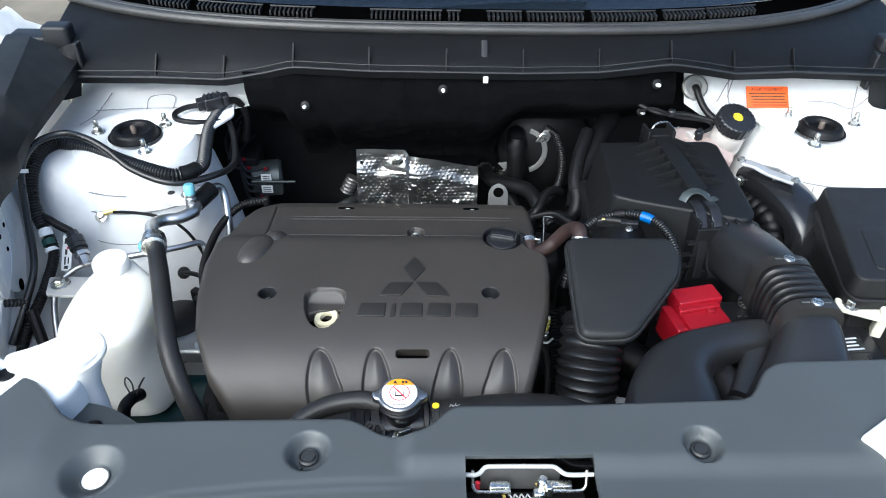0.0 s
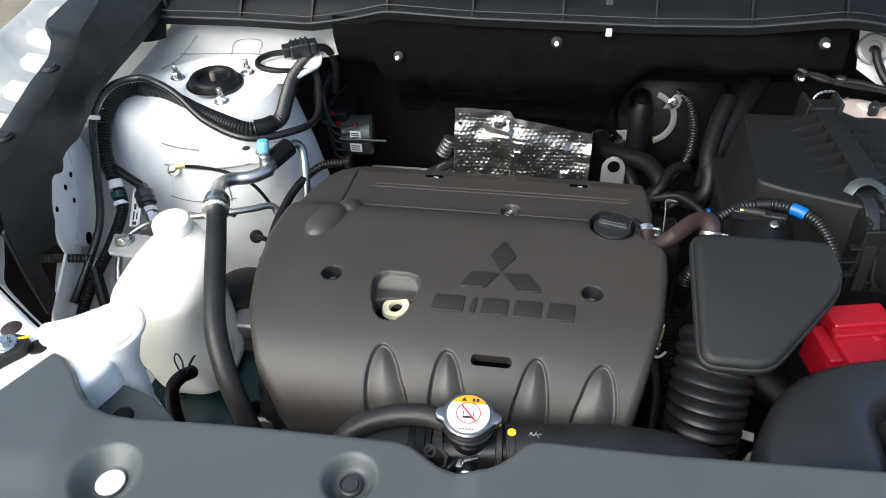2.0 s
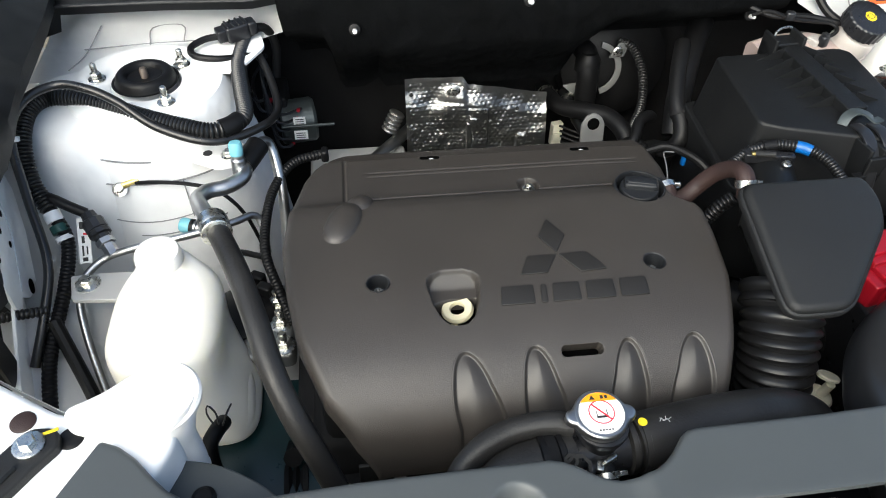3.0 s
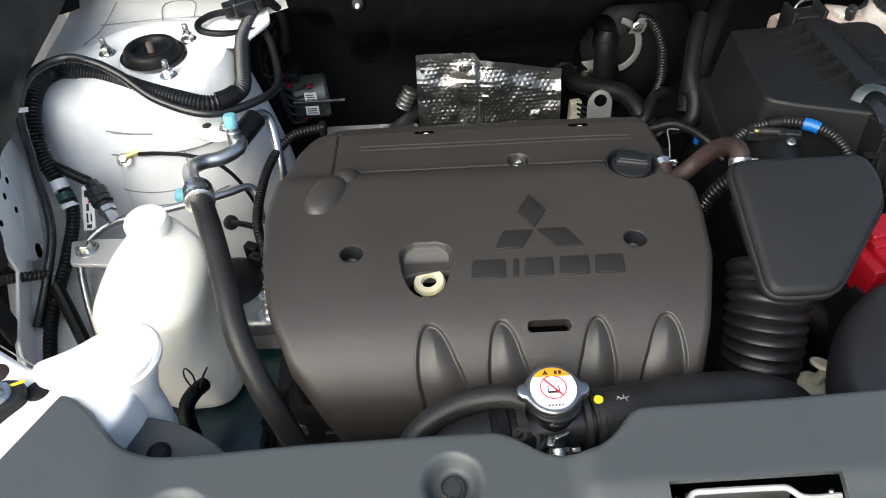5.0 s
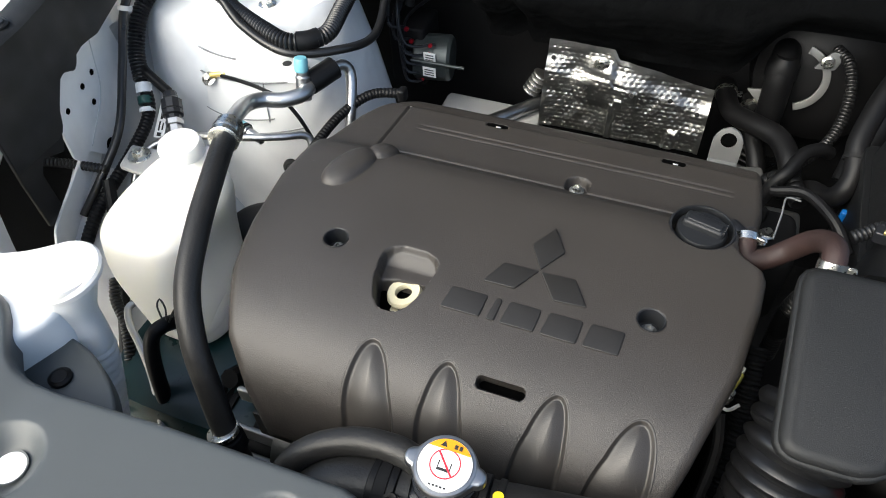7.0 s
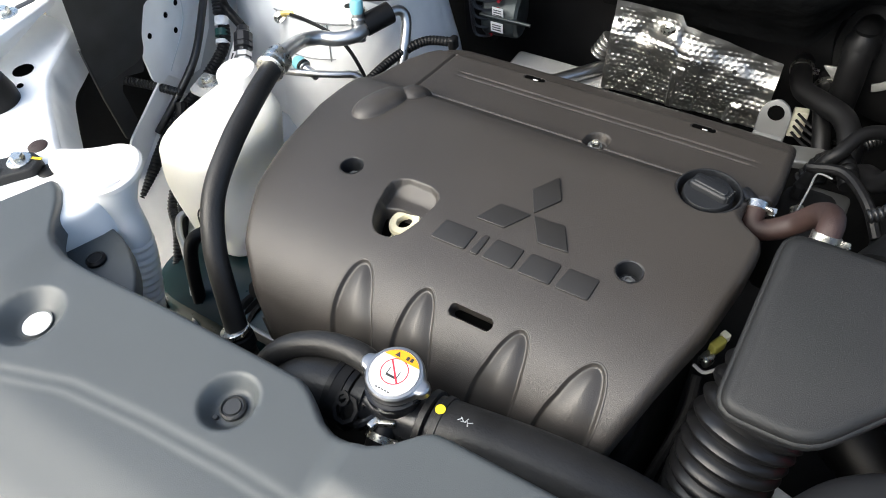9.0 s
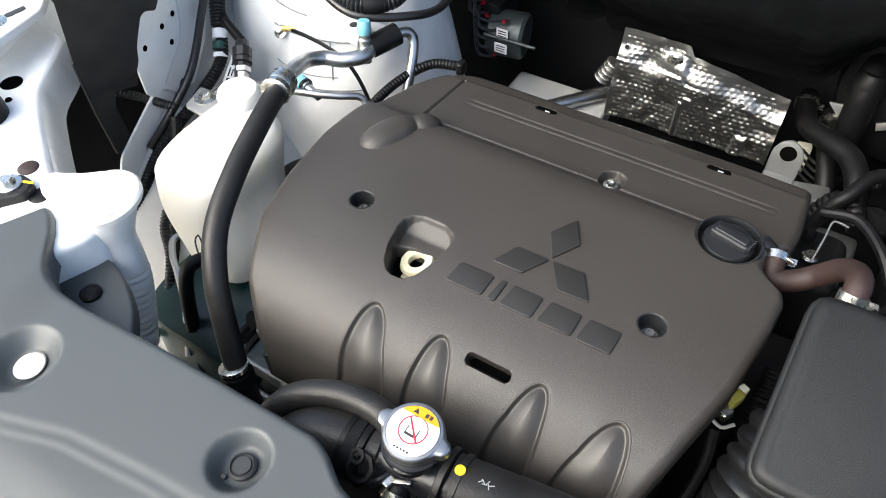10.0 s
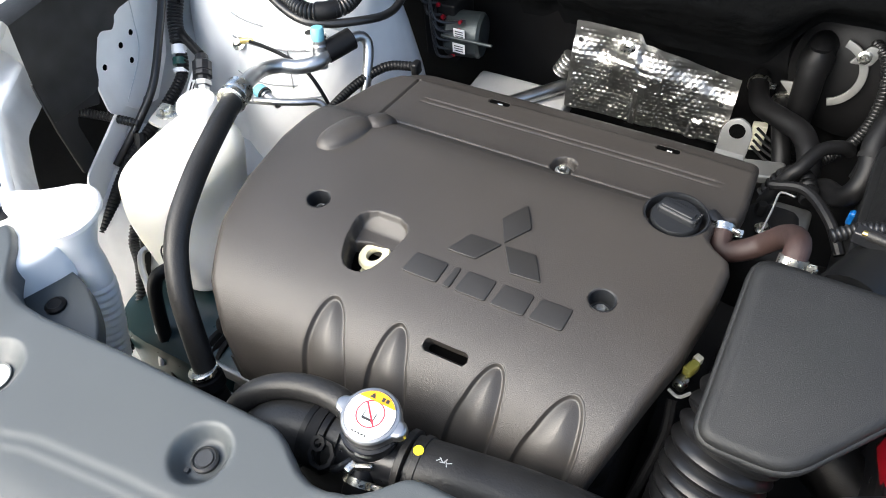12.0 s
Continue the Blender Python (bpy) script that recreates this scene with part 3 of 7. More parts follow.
for k in range(8):
    y0 = 0.74 + 0.082 * k
    xo = trim_edge(y0)
    wedge = skin([[(xo + 0.010, y0 + q, 1.085), (xo - 0.062, y0 + q - 0.012, 1.105), (xo - 0.060, y0 + q - 0.012, 1.105 + h), (xo - 0.024, y0 + q - 0.006, 1.097 + h)] for q, h in ((0.0, 0.004), (0.008, 0.020), (0.030, 0.020), (0.044, 0.004))])
    part("pleat", wedge, WHITE, ledge)
solo("fender_edge", plate([[(0.93 + 0.03 * k, y, 1.10 - 0.006 * k * k) for k in range(9)] for y in np.linspace(0.45, 1.45, 16)], 0.003), WHITE, "white painted outer fender edge", "fender", kind="structure")

tie = thing("headlamp_support", (-0.52, 0.55, 1.0), "white painted headlamp support panel with round holes", "support panel", kind="structure")
outline = rounded([(-0.84, 0.46), (-0.84, 0.72), (-0.70, 0.735), (-0.654, 0.721), (-0.628, 0.680), (-0.604, 0.643), (-0.566, 0.615), (-0.520, 0.585), (-0.468, 0.552), (-0.41, 0.556), (-0.37, 0.53), (-0.40, 0.46), (-0.52, 0.40), (-0.66, 0.44)], 0.02)
part("top_panel", slab(outline, 1.000, 1.046, 0.008), WHITE, tie)
lip = spline([(-0.656, 0.722, 0), (-0.628, 0.681, 0), (-0.604, 0.645, 0), (-0.566, 0.617, 0), (-0.520, 0.587, 0), (-0.468, 0.555, 0)], 0.012)
part("rear_flange", plate([[(x + 0.006 * d, y + 0.009 * d, 1.044 - 0.042 * d ** 1.4) for x, y, _ in lip] for d in np.linspace(0, 1, 6)], 0.002), WHITE, tie)
part("upper_bracket", slab(rounded([(-0.82, 0.50), (-0.640, 0.56), (-0.646, 0.627), (-0.651, 0.651), (-0.660, 0.716), (-0.70, 0.76), (-0.82, 0.78)], 0.006), 1.080, 1.090, 0.003), WHITE, tie)
part("bracket_face", plate([[(x - 0.002 * d, y - 0.007 * d, 1.088 - h * d) for x, y, h in ((-0.640, 0.56, 0.022), (-0.646, 0.627, 0.022), (-0.651, 0.651, 0.020), (-0.656, 0.69, 0.012), (-0.660, 0.714, 0.006))] for d in np.linspace(0, 1, 3)], 0.002), WHITE, tie)
part("bracket_bolt", hexbolt(pose(-0.683, 0.668, 1.090), 0.008, 0.015, 0.008), ZINC, tie)
part("bracket_slot", slab(rounded([(-0.687, 0.684), (-0.677, 0.682), (-0.673, 0.706), (-0.682, 0.709)], 0.004), 1.0885, 1.0908, 0.0003), INK, tie)
# The VOID discs paint the dark of open holes; the others are plugs.
for x, y, r, mtl in ((-0.638, 0.633, 0.0125, VOID), (-0.614, 0.611, 0.004, VOID), (-0.502, 0.550, 0.0105, BROWN), (-0.459, 0.530, 0.0105, RUBBER)):
    part("plug_and_hole_disc", lathe([(r, 0), (r, 0.001), (r * 0.85, 0.002), (0, 0.002)], 22, pose(x, y, 1.0458)), mtl, tie)
part("lamp_socket", lathe([(0.026, -0.01), (0.026, 0.012), (0.022, 0.030), (0.016, 0.034), (0, 0.035)], 32, pose(-0.612, 0.578, 1.046)), RUBBER, tie, "black rubber socket cover")
stay = thing("headlamp_stay", (-0.50, 0.50, 1.046), "black plastic headlamp stay with a plated bolt", "stay")
arm = rounded([(-0.468, 0.536), (-0.462, 0.520), (-0.475, 0.505), (-0.55, 0.40), (-0.60, 0.41), (-0.52, 0.50), (-0.49, 0.538)], 0.008)
part("arm", slab(arm, 1.046, 1.056, 0.003), BOXPL, stay)
for k in range(3):
    part("arm_rib", tube([(-0.492 - 0.012 * k, 0.502, 1.057), (-0.540 - 0.014 * k, 0.43, 1.058)], 0.003, n=6), BOXPL, stay)
part("bolt", hexbolt(pose(-0.486, 0.521, 1.056), 0.007, 0.0125, 0.007), ZINC, stay)
part("paint_mark", box(-0.472, 0.532, 1.056, 0.012, 0.003, 0.0006, 0.0002, rz=20), YELLOW, stay, "yellow paint mark")

brace = thing("apron_brace", (-0.6, 0.85, 0.94), "pale painted steel brace plate with small round holes", "brace plate")
BM = Matrix(((-0.225, 0, 1, -0.4340), (1, 0, 0, 0), (0, 1, 0, 0), (0, 0, 0, 1)))
part("plate", slab(rounded([(0.778, 1.040), (0.766, 0.998), (0.764, 0.952), (0.780, 0.938), (0.792, 0.945), (0.815, 0.918), (0.87, 0.905), (0.912, 0.940), (0.935, 0.99), (0.935, 1.088), (0.80, 1.088)], 0.008), 0, 0.004, 0.001, BM), WHITE, brace)
for y, z in ((0.857, 1.017), (0.831, 1.014), (0.838, 0.986), (0.790, 1.008)):
    part("hole", lathe([(0.0040, 0.004), (0.0040, 0.0046), (0, 0.0046)], 14, BM @ pose(y, z, 0)), VOID, brace)
part("drain_hole", lathe([(0.0095, 0.004), (0.0095, 0.0048), (0, 0.0048)], 20, BM @ pose(0.832, 0.921, 0)), VOID, brace)
part("seam", tube([(-0.6295, 0.885, 1.085), (-0.6265, 0.872, 1.03), (-0.6225, 0.855, 0.985), (-0.6105, 0.80, 0.945)], 0.0011, step=0.006, n=6), GREYWHITE, brace, "raised sealer seam")
part("lower_web", slab(rounded([(0.80, 0.945), (0.690, 0.905), (0.665, 0.865), (0.70, 0.80), (0.86, 0.80), (0.88, 0.91)], 0.008), -0.010, -0.006, 0.001, BM), WHITE, brace)
solo("apron_lower", plate([[(-0.64, 0.78, 0.915), (-0.52, 0.86, 0.885)], [(-0.615, 0.69, 0.868), (-0.48, 0.75, 0.83)], [(-0.57, 0.59, 0.80), (-0.40, 0.65, 0.76)], [(-0.53, 0.48, 0.71), (-0.36, 0.54, 0.68)]], 0.003), WHITE, "pale painted lower apron beside the tank", "apron", kind="structure")
# Near-black block that paints the shaded void behind the headlamp.
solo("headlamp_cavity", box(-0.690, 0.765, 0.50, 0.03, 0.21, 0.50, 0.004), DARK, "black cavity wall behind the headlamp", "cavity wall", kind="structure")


# ---- radiator panel ----
REAR_X = (-0.62, -0.432, -0.418, -0.403, -0.386, -0.374, -0.362, -0.345, -0.318, -0.23, -0.12, -0.074, -0.064, -0.054, -0.044, -0.034, -0.022, -0.006, 0.008, 0.018, 0.026, 0.033, 0.039, 0.046, 0.056, 0.165, 0.29, 0.362, 0.374, 0.385, 0.395, 0.405, 0.418, 0.436, 0.553, 0.62, 0.80)
REAR_Y = (0.155, 0.522, 0.516, 0.504, 0.485, 0.473, 0.466, 0.462, 0.461, 0.466, 0.468, 0.4685, 0.466, 0.461, 0.454, 0.448, 0.4445, 0.444, 0.447, 0.453, 0.460, 0.468, 0.4745, 0.4785, 0.4795, 0.4805, 0.4855, 0.4885, 0.494, 0.506, 0.521, 0.533, 0.541, 0.5455, 0.5495, 0.548, 0.26)


def rear(x):
    """The rear edge of the front panel, with the round bay for the filler neck."""
    return float(np.interp(x, REAR_X, REAR_Y))


WELLS = ((-0.1070, 0.425, 0.0230), (0.300, 0.428, 0.0210), (-0.3160, 0.4005, 0.0295))


def panel_z(x, y):
    z = 1.049 - 1.1 * max(0.0, 0.36 - y) ** 2
    z += 0.008 * smooth01(0.388, 0.418, y) * smooth01(-0.020, 0.004, x)
    fold = float(np.interp(x, (-0.42, -0.30, -0.23, -0.15, -0.07, 0.0), (0.330, 0.355, 0.377, 0.386, 0.391, 0.392)))
    z -= (0.0011 * smooth01(fold + 0.004, fold - 0.004, y) + 0.0008 * smooth01(fold - 0.008, fold - 0.014, y)) * smooth01(0.01, -0.03, x)
    z += 0.006 * smooth01(-0.33, -0.38, x) * smooth01(0.36, 0.42, y)
    z -= 0.003 * smooth01(0.350, 0.305, y) + 0.004 * smooth01(0.31, 0.25, y)
    for wx, wy, wr in WELLS:
        d = math.hypot(x - wx, (y - wy) * 0.95)
        q = min(1.0, max(0.0, (wr - d) / (wr - 0.0145)))
        z -= 0.013 * (q * 0.7 + 0.3 * q * q * (3 - 2 * q)) + 0.0008 * smooth01(0.0, 0.06, q)
    return z


panel = thing("front_shroud", (0.1, 0.35, 1.0), "grey grained plastic panel over the radiator support", "shroud")
rows = []
cols = np.arange(-0.62, 0.80, 0.0026)
NV = 150
grid = [[None] * NV for _ in cols]
bm = bmesh.new()
for i, x in enumerate(cols):
    yr = rear(x)
    for j in range(NV):
        q = j / (NV - 1)
        y = 0.17 + (yr - 0.17) * q
        edge = yr - y
        z = panel_z(x, y) - (0.006 - math.sqrt(max(0.0, 0.006 ** 2 - (0.006 - edge) ** 2)) if edge < 0.006 else 0.0)
        grid[i][j] = bm.verts.new((x, y, z))
for i in range(len(cols) - 1):
    for j in range(NV - 1):
        xm, ym = cols[i] + 0.0013, (grid[i][j].co.y + grid[i][j + 1].co.y) / 2
        if 0.054 < xm < 0.184 and 0.345 < ym < 0.4135:
            continue
        bm.faces.new((grid[i][j], grid[i + 1][j], grid[i + 1][j + 1], grid[i][j + 1]))
bm.verts.ensure_lookup_table()
bmesh.ops.delete(bm, geom=[v for v in bm.verts if not v.link_faces], context="VERTS")
edges = [e for e in bm.edges if e.is_boundary]
ext = bmesh.ops.extrude_edge_only(bm, edges=edges)
for g in ext["geom"]:
    if isinstance(g, bmesh.types.BMVert):
        g.co.z -= 0.006 if 0.04 < g.co.x < 0.2 and 0.33 < g.co.y < 0.42 else 0.022
part("shell", bm, PANEL, panel, smooth=50)
flange = rounded([(-0.455, 0.530), (-0.400, 0.528), (-0.350, 0.518), (-0.310, 0.495), (-0.278, 0.462), (-0.335, 0.440), (-0.42, 0.46)], 0.018)
part("side_flange", slab(flange, 0.990, 1.008, 0.003), PANEL, panel)
part("push_clip", lathe([(0.010, 0), (0.010, 0.003), (0.007, 0.005), (0.006, 0.0042), (0, 0.0042)], 24, pose(-0.356, 0.485, 1.008)), RUBBER, panel, "black push clip")
for (wx, wy, wr), white in zip(WELLS, (0, 0, 1)):
    z = panel_z(wx, wy)
    if white:
        part("open_hole", lathe([(0.0125, 0.0006), (0.0125, 0.0012), (0, 0.0014)], 30, pose(wx, wy, z)), WHITE, panel, "round hole over white body paint")
        part("hole_rim", lathe([(0.0125, 0), (0.0145, 0.0004), (0.0140, 0.0022), (0.0125, 0.0016)], 30, pose(wx, wy, z), ring=True), PANEL, panel)
    else:
        part("push_clip", join(lathe([(0.0105, 0), (0.0105, 0.003), (0.0088, 0.0045), (0.0080, 0.003), (0.0072, 0.003), (0.0066, 0.0046), (0, 0.0046)], 28, pose(wx, wy, z)), box(wx - 0.007, wy - 0.0125, z, 0.004, 0.004, 0.003, 0.0008)), CLIPB, panel, "black push clip")
solo("front_corner", slab(rounded([(0.466, 0.432), (0.492, 0.396), (0.60, 0.42), (0.60, 0.51), (0.535, 0.475)], 0.004), 1.02, 1.064, 0.003), WHITE, "white painted front body corner beside the panel", "body corner", kind="structure")
solo("radiator_support", box(0.1, 0.36, 0.55, 1.2, 0.08, 0.36, 0.006), DARK, "black radiator and its support behind the grille", "radiator", kind="structure")
solo("front_bumper", box(0.1, 0.14, 0.35, 1.5, 0.10, 0.63, 0.03), WHITE, "white painted front bumper skin below the panel", "bumper", kind="structure")

latch = thing("bonnet_latch", (0.118, 0.38, 0.98), "black and plated bonnet latch in the panel opening", "bonnet latch")
part("base_plate", box(0.118, 0.372, 0.985, 0.125, 0.07, 0.02, 0.003), DARK, latch)
part("back_strip", tube([(0.052, 0.402, 1.040), (0.066, 0.402, 1.040), (0.074, 0.409, 1.042), (0.082, 0.4095, 1.043), (0.138, 0.4095, 1.043), (0.146, 0.409, 1.042), (0.157, 0.402, 1.040), (0.184, 0.402, 1.040)], 0.0024, n=8), STEEL, latch, "bent grey steel strip")
part("support_web", plate([[(x, 0.4125 - 0.004 * k, 1.036 - 0.012 * k) for x in np.linspace(0.07, 0.152, 8)] for k in range(3)], 0.002), CLIPG, latch)
part("striker_wire", tube([(0.0612, 0.406, 1.042), (0.0615, 0.398, 1.030), (0.0640, 0.393, 1.026), (0.072, 0.392, 1.025), (0.10, 0.392, 1.025)], 0.0018, n=8, step=0.003), ZINC, latch)
part("striker_wire", tube([(0.1775, 0.406, 1.042), (0.1770, 0.398, 1.030), (0.1740, 0.394, 1.026), (0.165, 0.393, 1.025), (0.14, 0.393, 1.025)], 0.0018, n=8, step=0.003), ZINC, latch)
part("catch", box(0.089, 0.397, 1.020, 0.022, 0.009, 0.011, 0.0015), ZINC, latch)
part("catch", box(0.151, 0.398, 1.020, 0.023, 0.009, 0.011, 0.0015), ZINC, latch)
part("pivot", join(lathe([(0.0055, 0), (0.0055, 0.014), (0.004, 0.016)], 12, pose(0.133, 0.400, 1.020)), box(0.129, 0.392, 1.016, 0.012, 0.010, 0.010, 0.002), box(0.139, 0.396, 1.018, 0.008, 0.012, 0.014, 0.002)), ZINC, latch, "plated pivot bolt")
part("latch_ring", lathe([(0.017, 0), (0.020, 0), (0.020, 0.004), (0.017, 0.004)], 32, pose(0.112, 0.400, 1.012, 20), ring=True), BRASS, latch, "dull brass ring")
part("red_tab", box(0.0665, 0.397, 1.024, 0.005, 0.004, 0.011, 0.001), RED, latch, "red plastic tab")
part("spring", tube([(0.098 + 0.0016 * k, 0.389 + 0.003 * math.cos(k * 1.6), 1.020 + 0.003 * math.sin(k * 1.6)) for k in range(16)], 0.0009, n=6, step=0.002), STEEL, latch)
part("fork", join(box(0.118, 0.380, 1.012, 0.03, 0.008, 0.008, 0.002), box(0.100, 0.378, 1.010, 0.008, 0.014, 0.010, 0.002)), ZINC, latch)


# ---- engine and its cover ----
PROFILE = spline([(0.994, 0, 0.950), (0.990, 0, 0.968), (0.980, 0, 0.977), (0.962, 0, 0.983), (0.957, 0, 0.986), (0.945, 0, 0.988), (0.90, 0, 0.994), (0.866, 0, 0.999), (0.852, 0, 1.004), (0.836, 0, 1.014), (0.80, 0, 1.0195), (0.70, 0, 1.021), (0.65, 0, 1.017), (0.61, 0, 1.007), (0.58, 0, 0.990), (0.558, 0, 0.967), (0.546, 0, 0.942), (0.541, 0, 0.922)], 0.0011)
LEFT_Y = (0.53, 0.555, 0.585, 0.64, 0.70, 0.77, 0.86, 0.92, 0.945, 0.970, 0.985, 0.995)
LEFT_X = (-0.195, -0.232, -0.260, -0.284, -0.296, -0.303, -0.297, -0.284, -0.273, -0.255, -0.235, -0.205)
RIGHT_Y = (0.53, 0.56, 0.60, 0.68, 0.75, 0.785, 0.795, 0.805, 0.815, 0.83, 0.85, 0.862, 0.872, 0.90, 0.995)
RIGHT_X = (0.133, 0.143, 0.157, 0.180, 0.190, 0.192, 0.189, 0.174, 0.166, 0.164, 0.166, 0.172, 0.184, 0.187, 0.184)
# flutes: tip x, foot left x, foot right x
FLUTES = ((-0.1205, -0.1310, -0.0820), (-0.0505, -0.0640, -0.0205), (0.0450, 0.0180, 0.0600), (0.1135, 0.0790, 0.1265))


def flute(x, y, z):
    """Signed distance to the nearest flute's rim, negative inside."""
    s = (0.612 - y) + max(0.0, 0.99 - z) * 0.8
    for tip, a, b in FLUTES:
        q = min(1.0, max(0.0, s / 0.085))
        mid = tip + ((a + b) / 2 - tip) * q
        wide = (b - a) / 2
        if abs(x - mid) > wide * 1.5 or s < -0.006:
            continue
        g = 1 - (1 - min(1.0, s / 0.075)) ** 2 if s > 0 else 2 * s / 0.075
        slope = 2 * (1 - min(1.0, max(0.0, s) / 0.075)) / 0.075
        f = (x - mid) ** 2 - wide * wide * g
        return f / (2 * math.hypot(x - mid, wide * wide * slope / 2) + 1e-6)
    return 1.0


def relief(x, y, z):
    """Height of the cover above its plain form."""
    h = 0.0
    for bx, by in ((-0.2, 0.7), (0.101, 0.702)):
        h -= 0.019 * smooth01(0.0125, 0.0105, math.hypot(x - bx, y - by))
    d = max(abs(x + 0.002) - 0.004, 0) if y < 0.866 else math.hypot(x + 0.002, y - 0.866)
    h -= 0.011 * smooth01(0.0135, 0.0105, math.hypot(x + 0.002, max(0.0, y - 0.874) + min(0.0, y - 0.866)))
    # oil filler well
    d = math.hypot(x - 0.128, y - 0.832)
    h -= 0.016 * smooth01(0.0310, 0.0285, d)
    # dipstick window: wide at the back, drawn in at the front
    wide = float(np.interp(y, (0.639, 0.641, 0.648, 0.656, 0.668, 0.690, 0.700, 0.706, 0.7115), (0.0, 0.008, 0.0155, 0.0195, 0.0238, 0.0275, 0.0270, 0.0225, 0.010)))
    ins = min(wide - abs(x + 0.1215), 0.711 - y, y - 0.640)
    h -= 0.034 * smooth01(-0.001, 0.003, ins) * (0.16 + 0.30 * smooth01(0.712, 0.694, y) + 0.54 * smooth01(0.683, 0.677, y + 0.35 * max(0.0, -0.128 - x)))
    # slot
    h -= 0.030 * smooth01(-0.0010, 0.0016, 0.0044 - math.hypot(max(abs(x + 0.003) - 0.0162, 0.0), y - 0.604))
    # shut line of the rear strip
    if -0.232 < x < 0.178:
        h -= 0.0022 * smooth01(0.0024, 0.0006, abs(y - 0.8585))
        h -= 0.0012 * smooth01(0.002, 0.0008, min(abs(y - 0.912), abs(y - 0.921))) * smooth01(-0.21, -0.19, x) * smooth01(0.16, 0.14, x)
    if 0.8585 < y < 0.958:
        h -= 0.0026 * smooth01(0.0026, 0.0008, abs(x + 0.232))
    for sx in (-0.118, 0.088):
        h -= 0.007 * smooth01(-0.001, 0.0016, 0.0040 - math.hypot(max(abs(x - sx) - 0.009, 0.0), y - 0.953))
    # capsule boss with a small lobe behind it
    for bx, by, long, wide, high in ((-0.2345, 0.8000, 0.036, 0.0190, 0.0105), (-0.2135, 0.8400, 0.019, 0.0145, 0.0085)):
        ax, ay = x - bx, y - by
        along, across = ax * 0.33 + ay * 0.945, ax * 0.945 - ay * 0.33
        k = 1 - abs(along / long) ** 2.6 - (across / wide) ** 2
        if k > 0:
            h = max(h, high * k ** 0.55)
    h -= 0.02 * smooth01(0.0008, -0.0016, flute(x, y, z))
    return h


cover = thing("engine_cover", (-0.05, 0.75, 0.92), "dark grey grained plastic engine cover with four flutes", "engine cover")
NU = 440
tang = np.gradient(PROFILE, axis=0)
rings = []
for k, (py, _, pz) in enumerate(PROFILE):
    t = tang[k] / np.linalg.norm(tang[k])
    ny, nz = -t[2], t[0]
    if nz < 0:
        ny, nz = -ny, -nz
    if py < 0.56 and ny > 0:
        ny, nz = -ny, -nz
    xl, xr = float(np.interp(py, LEFT_Y, LEFT_X)), float(np.interp(py, RIGHT_Y, RIGHT_X))
    row = []
    for i in range(NU):
        x = xl + (xr - xl) * i / (NU - 1)
        d = min(x - xl, xr - x)
        h = relief(x, py, pz)
        drop = 0.0
        if d < 0.010:
            drop = 0.010 - math.sqrt(max(0.0, 0.010 ** 2 - (0.010 - d) ** 2))
        crown = -0.05 * max(0.0, abs(x + 0.05) - 0.12) ** 2 * 4
        row.append((x, py + ny * h, pz + nz * h - drop + crown))
    rings.append(row)
bm = skin(rings, cap=False, closed=False)
NORMALS = []
for k, (py, _, pz) in enumerate(PROFILE):
    t = tang[k] / np.linalg.norm(tang[k])
    NORMALS.append((t[2], -t[0]))
ALONG = np.array([(0.612 - py) + max(0.0, 0.99 - pz) * 0.8 for py, _, pz in PROFILE])


def flute_shell(tip, a, b):
    """A thumb-shaped hollow with a crisp rim, a narrow ditch and a swelling floor."""
    wide = (b - a) / 2
    offs = [-0.0016, -0.0008, 0.0, 0.0007, 0.0014, 0.0024, 0.0034, 0.0042, 0.0056] + [0.0056 + (wide - 0.0056) * k / 8 for k in range(1, 9)]
    rings = []
    for o in offs:
        row = []
        h = float(np.interp(o, (-0.0016, -0.0008, 0.0, 0.0007, 0.0014, 0.0024, 0.0034), (-0.0004, 0.0001, -0.0002, -0.0008, -0.0018, -0.0030, -0.0036)))
        if o > 0.0034:
            h = -0.0036 - 0.0004 * smooth01(0.0034, 0.0050, o) + 0.0046 * (1 - (1 - min(1.0, (o - 0.0034) / (wide - 0.0034))) ** 2)
        for tau in np.linspace(-1, 1, 91):
            s0 = 0.118 * tau * tau
            s = s0 + o
            q = min(1.0, max(0.0, s / 0.085))
            mid = tip + ((a + b) / 2 - tip) * q
            g = 1 - (1 - min(1.0, s0 / 0.075)) ** 2
            x = mid + math.copysign(1, tau) * (wide - o) * math.sqrt(g)
            py, pz = float(np.interp(s, ALONG, PROFILE[:, 0])), float(np.interp(s, ALONG, PROFILE[:, 2]))
            ny, nz = (float(np.interp(s, ALONG, [n[c] for n in NORMALS])) for c in (0, 1))
            row.append((x, py + ny * h, pz + nz * h))
        rings.append(row)
    return skin(rings, cap=False, closed=False)


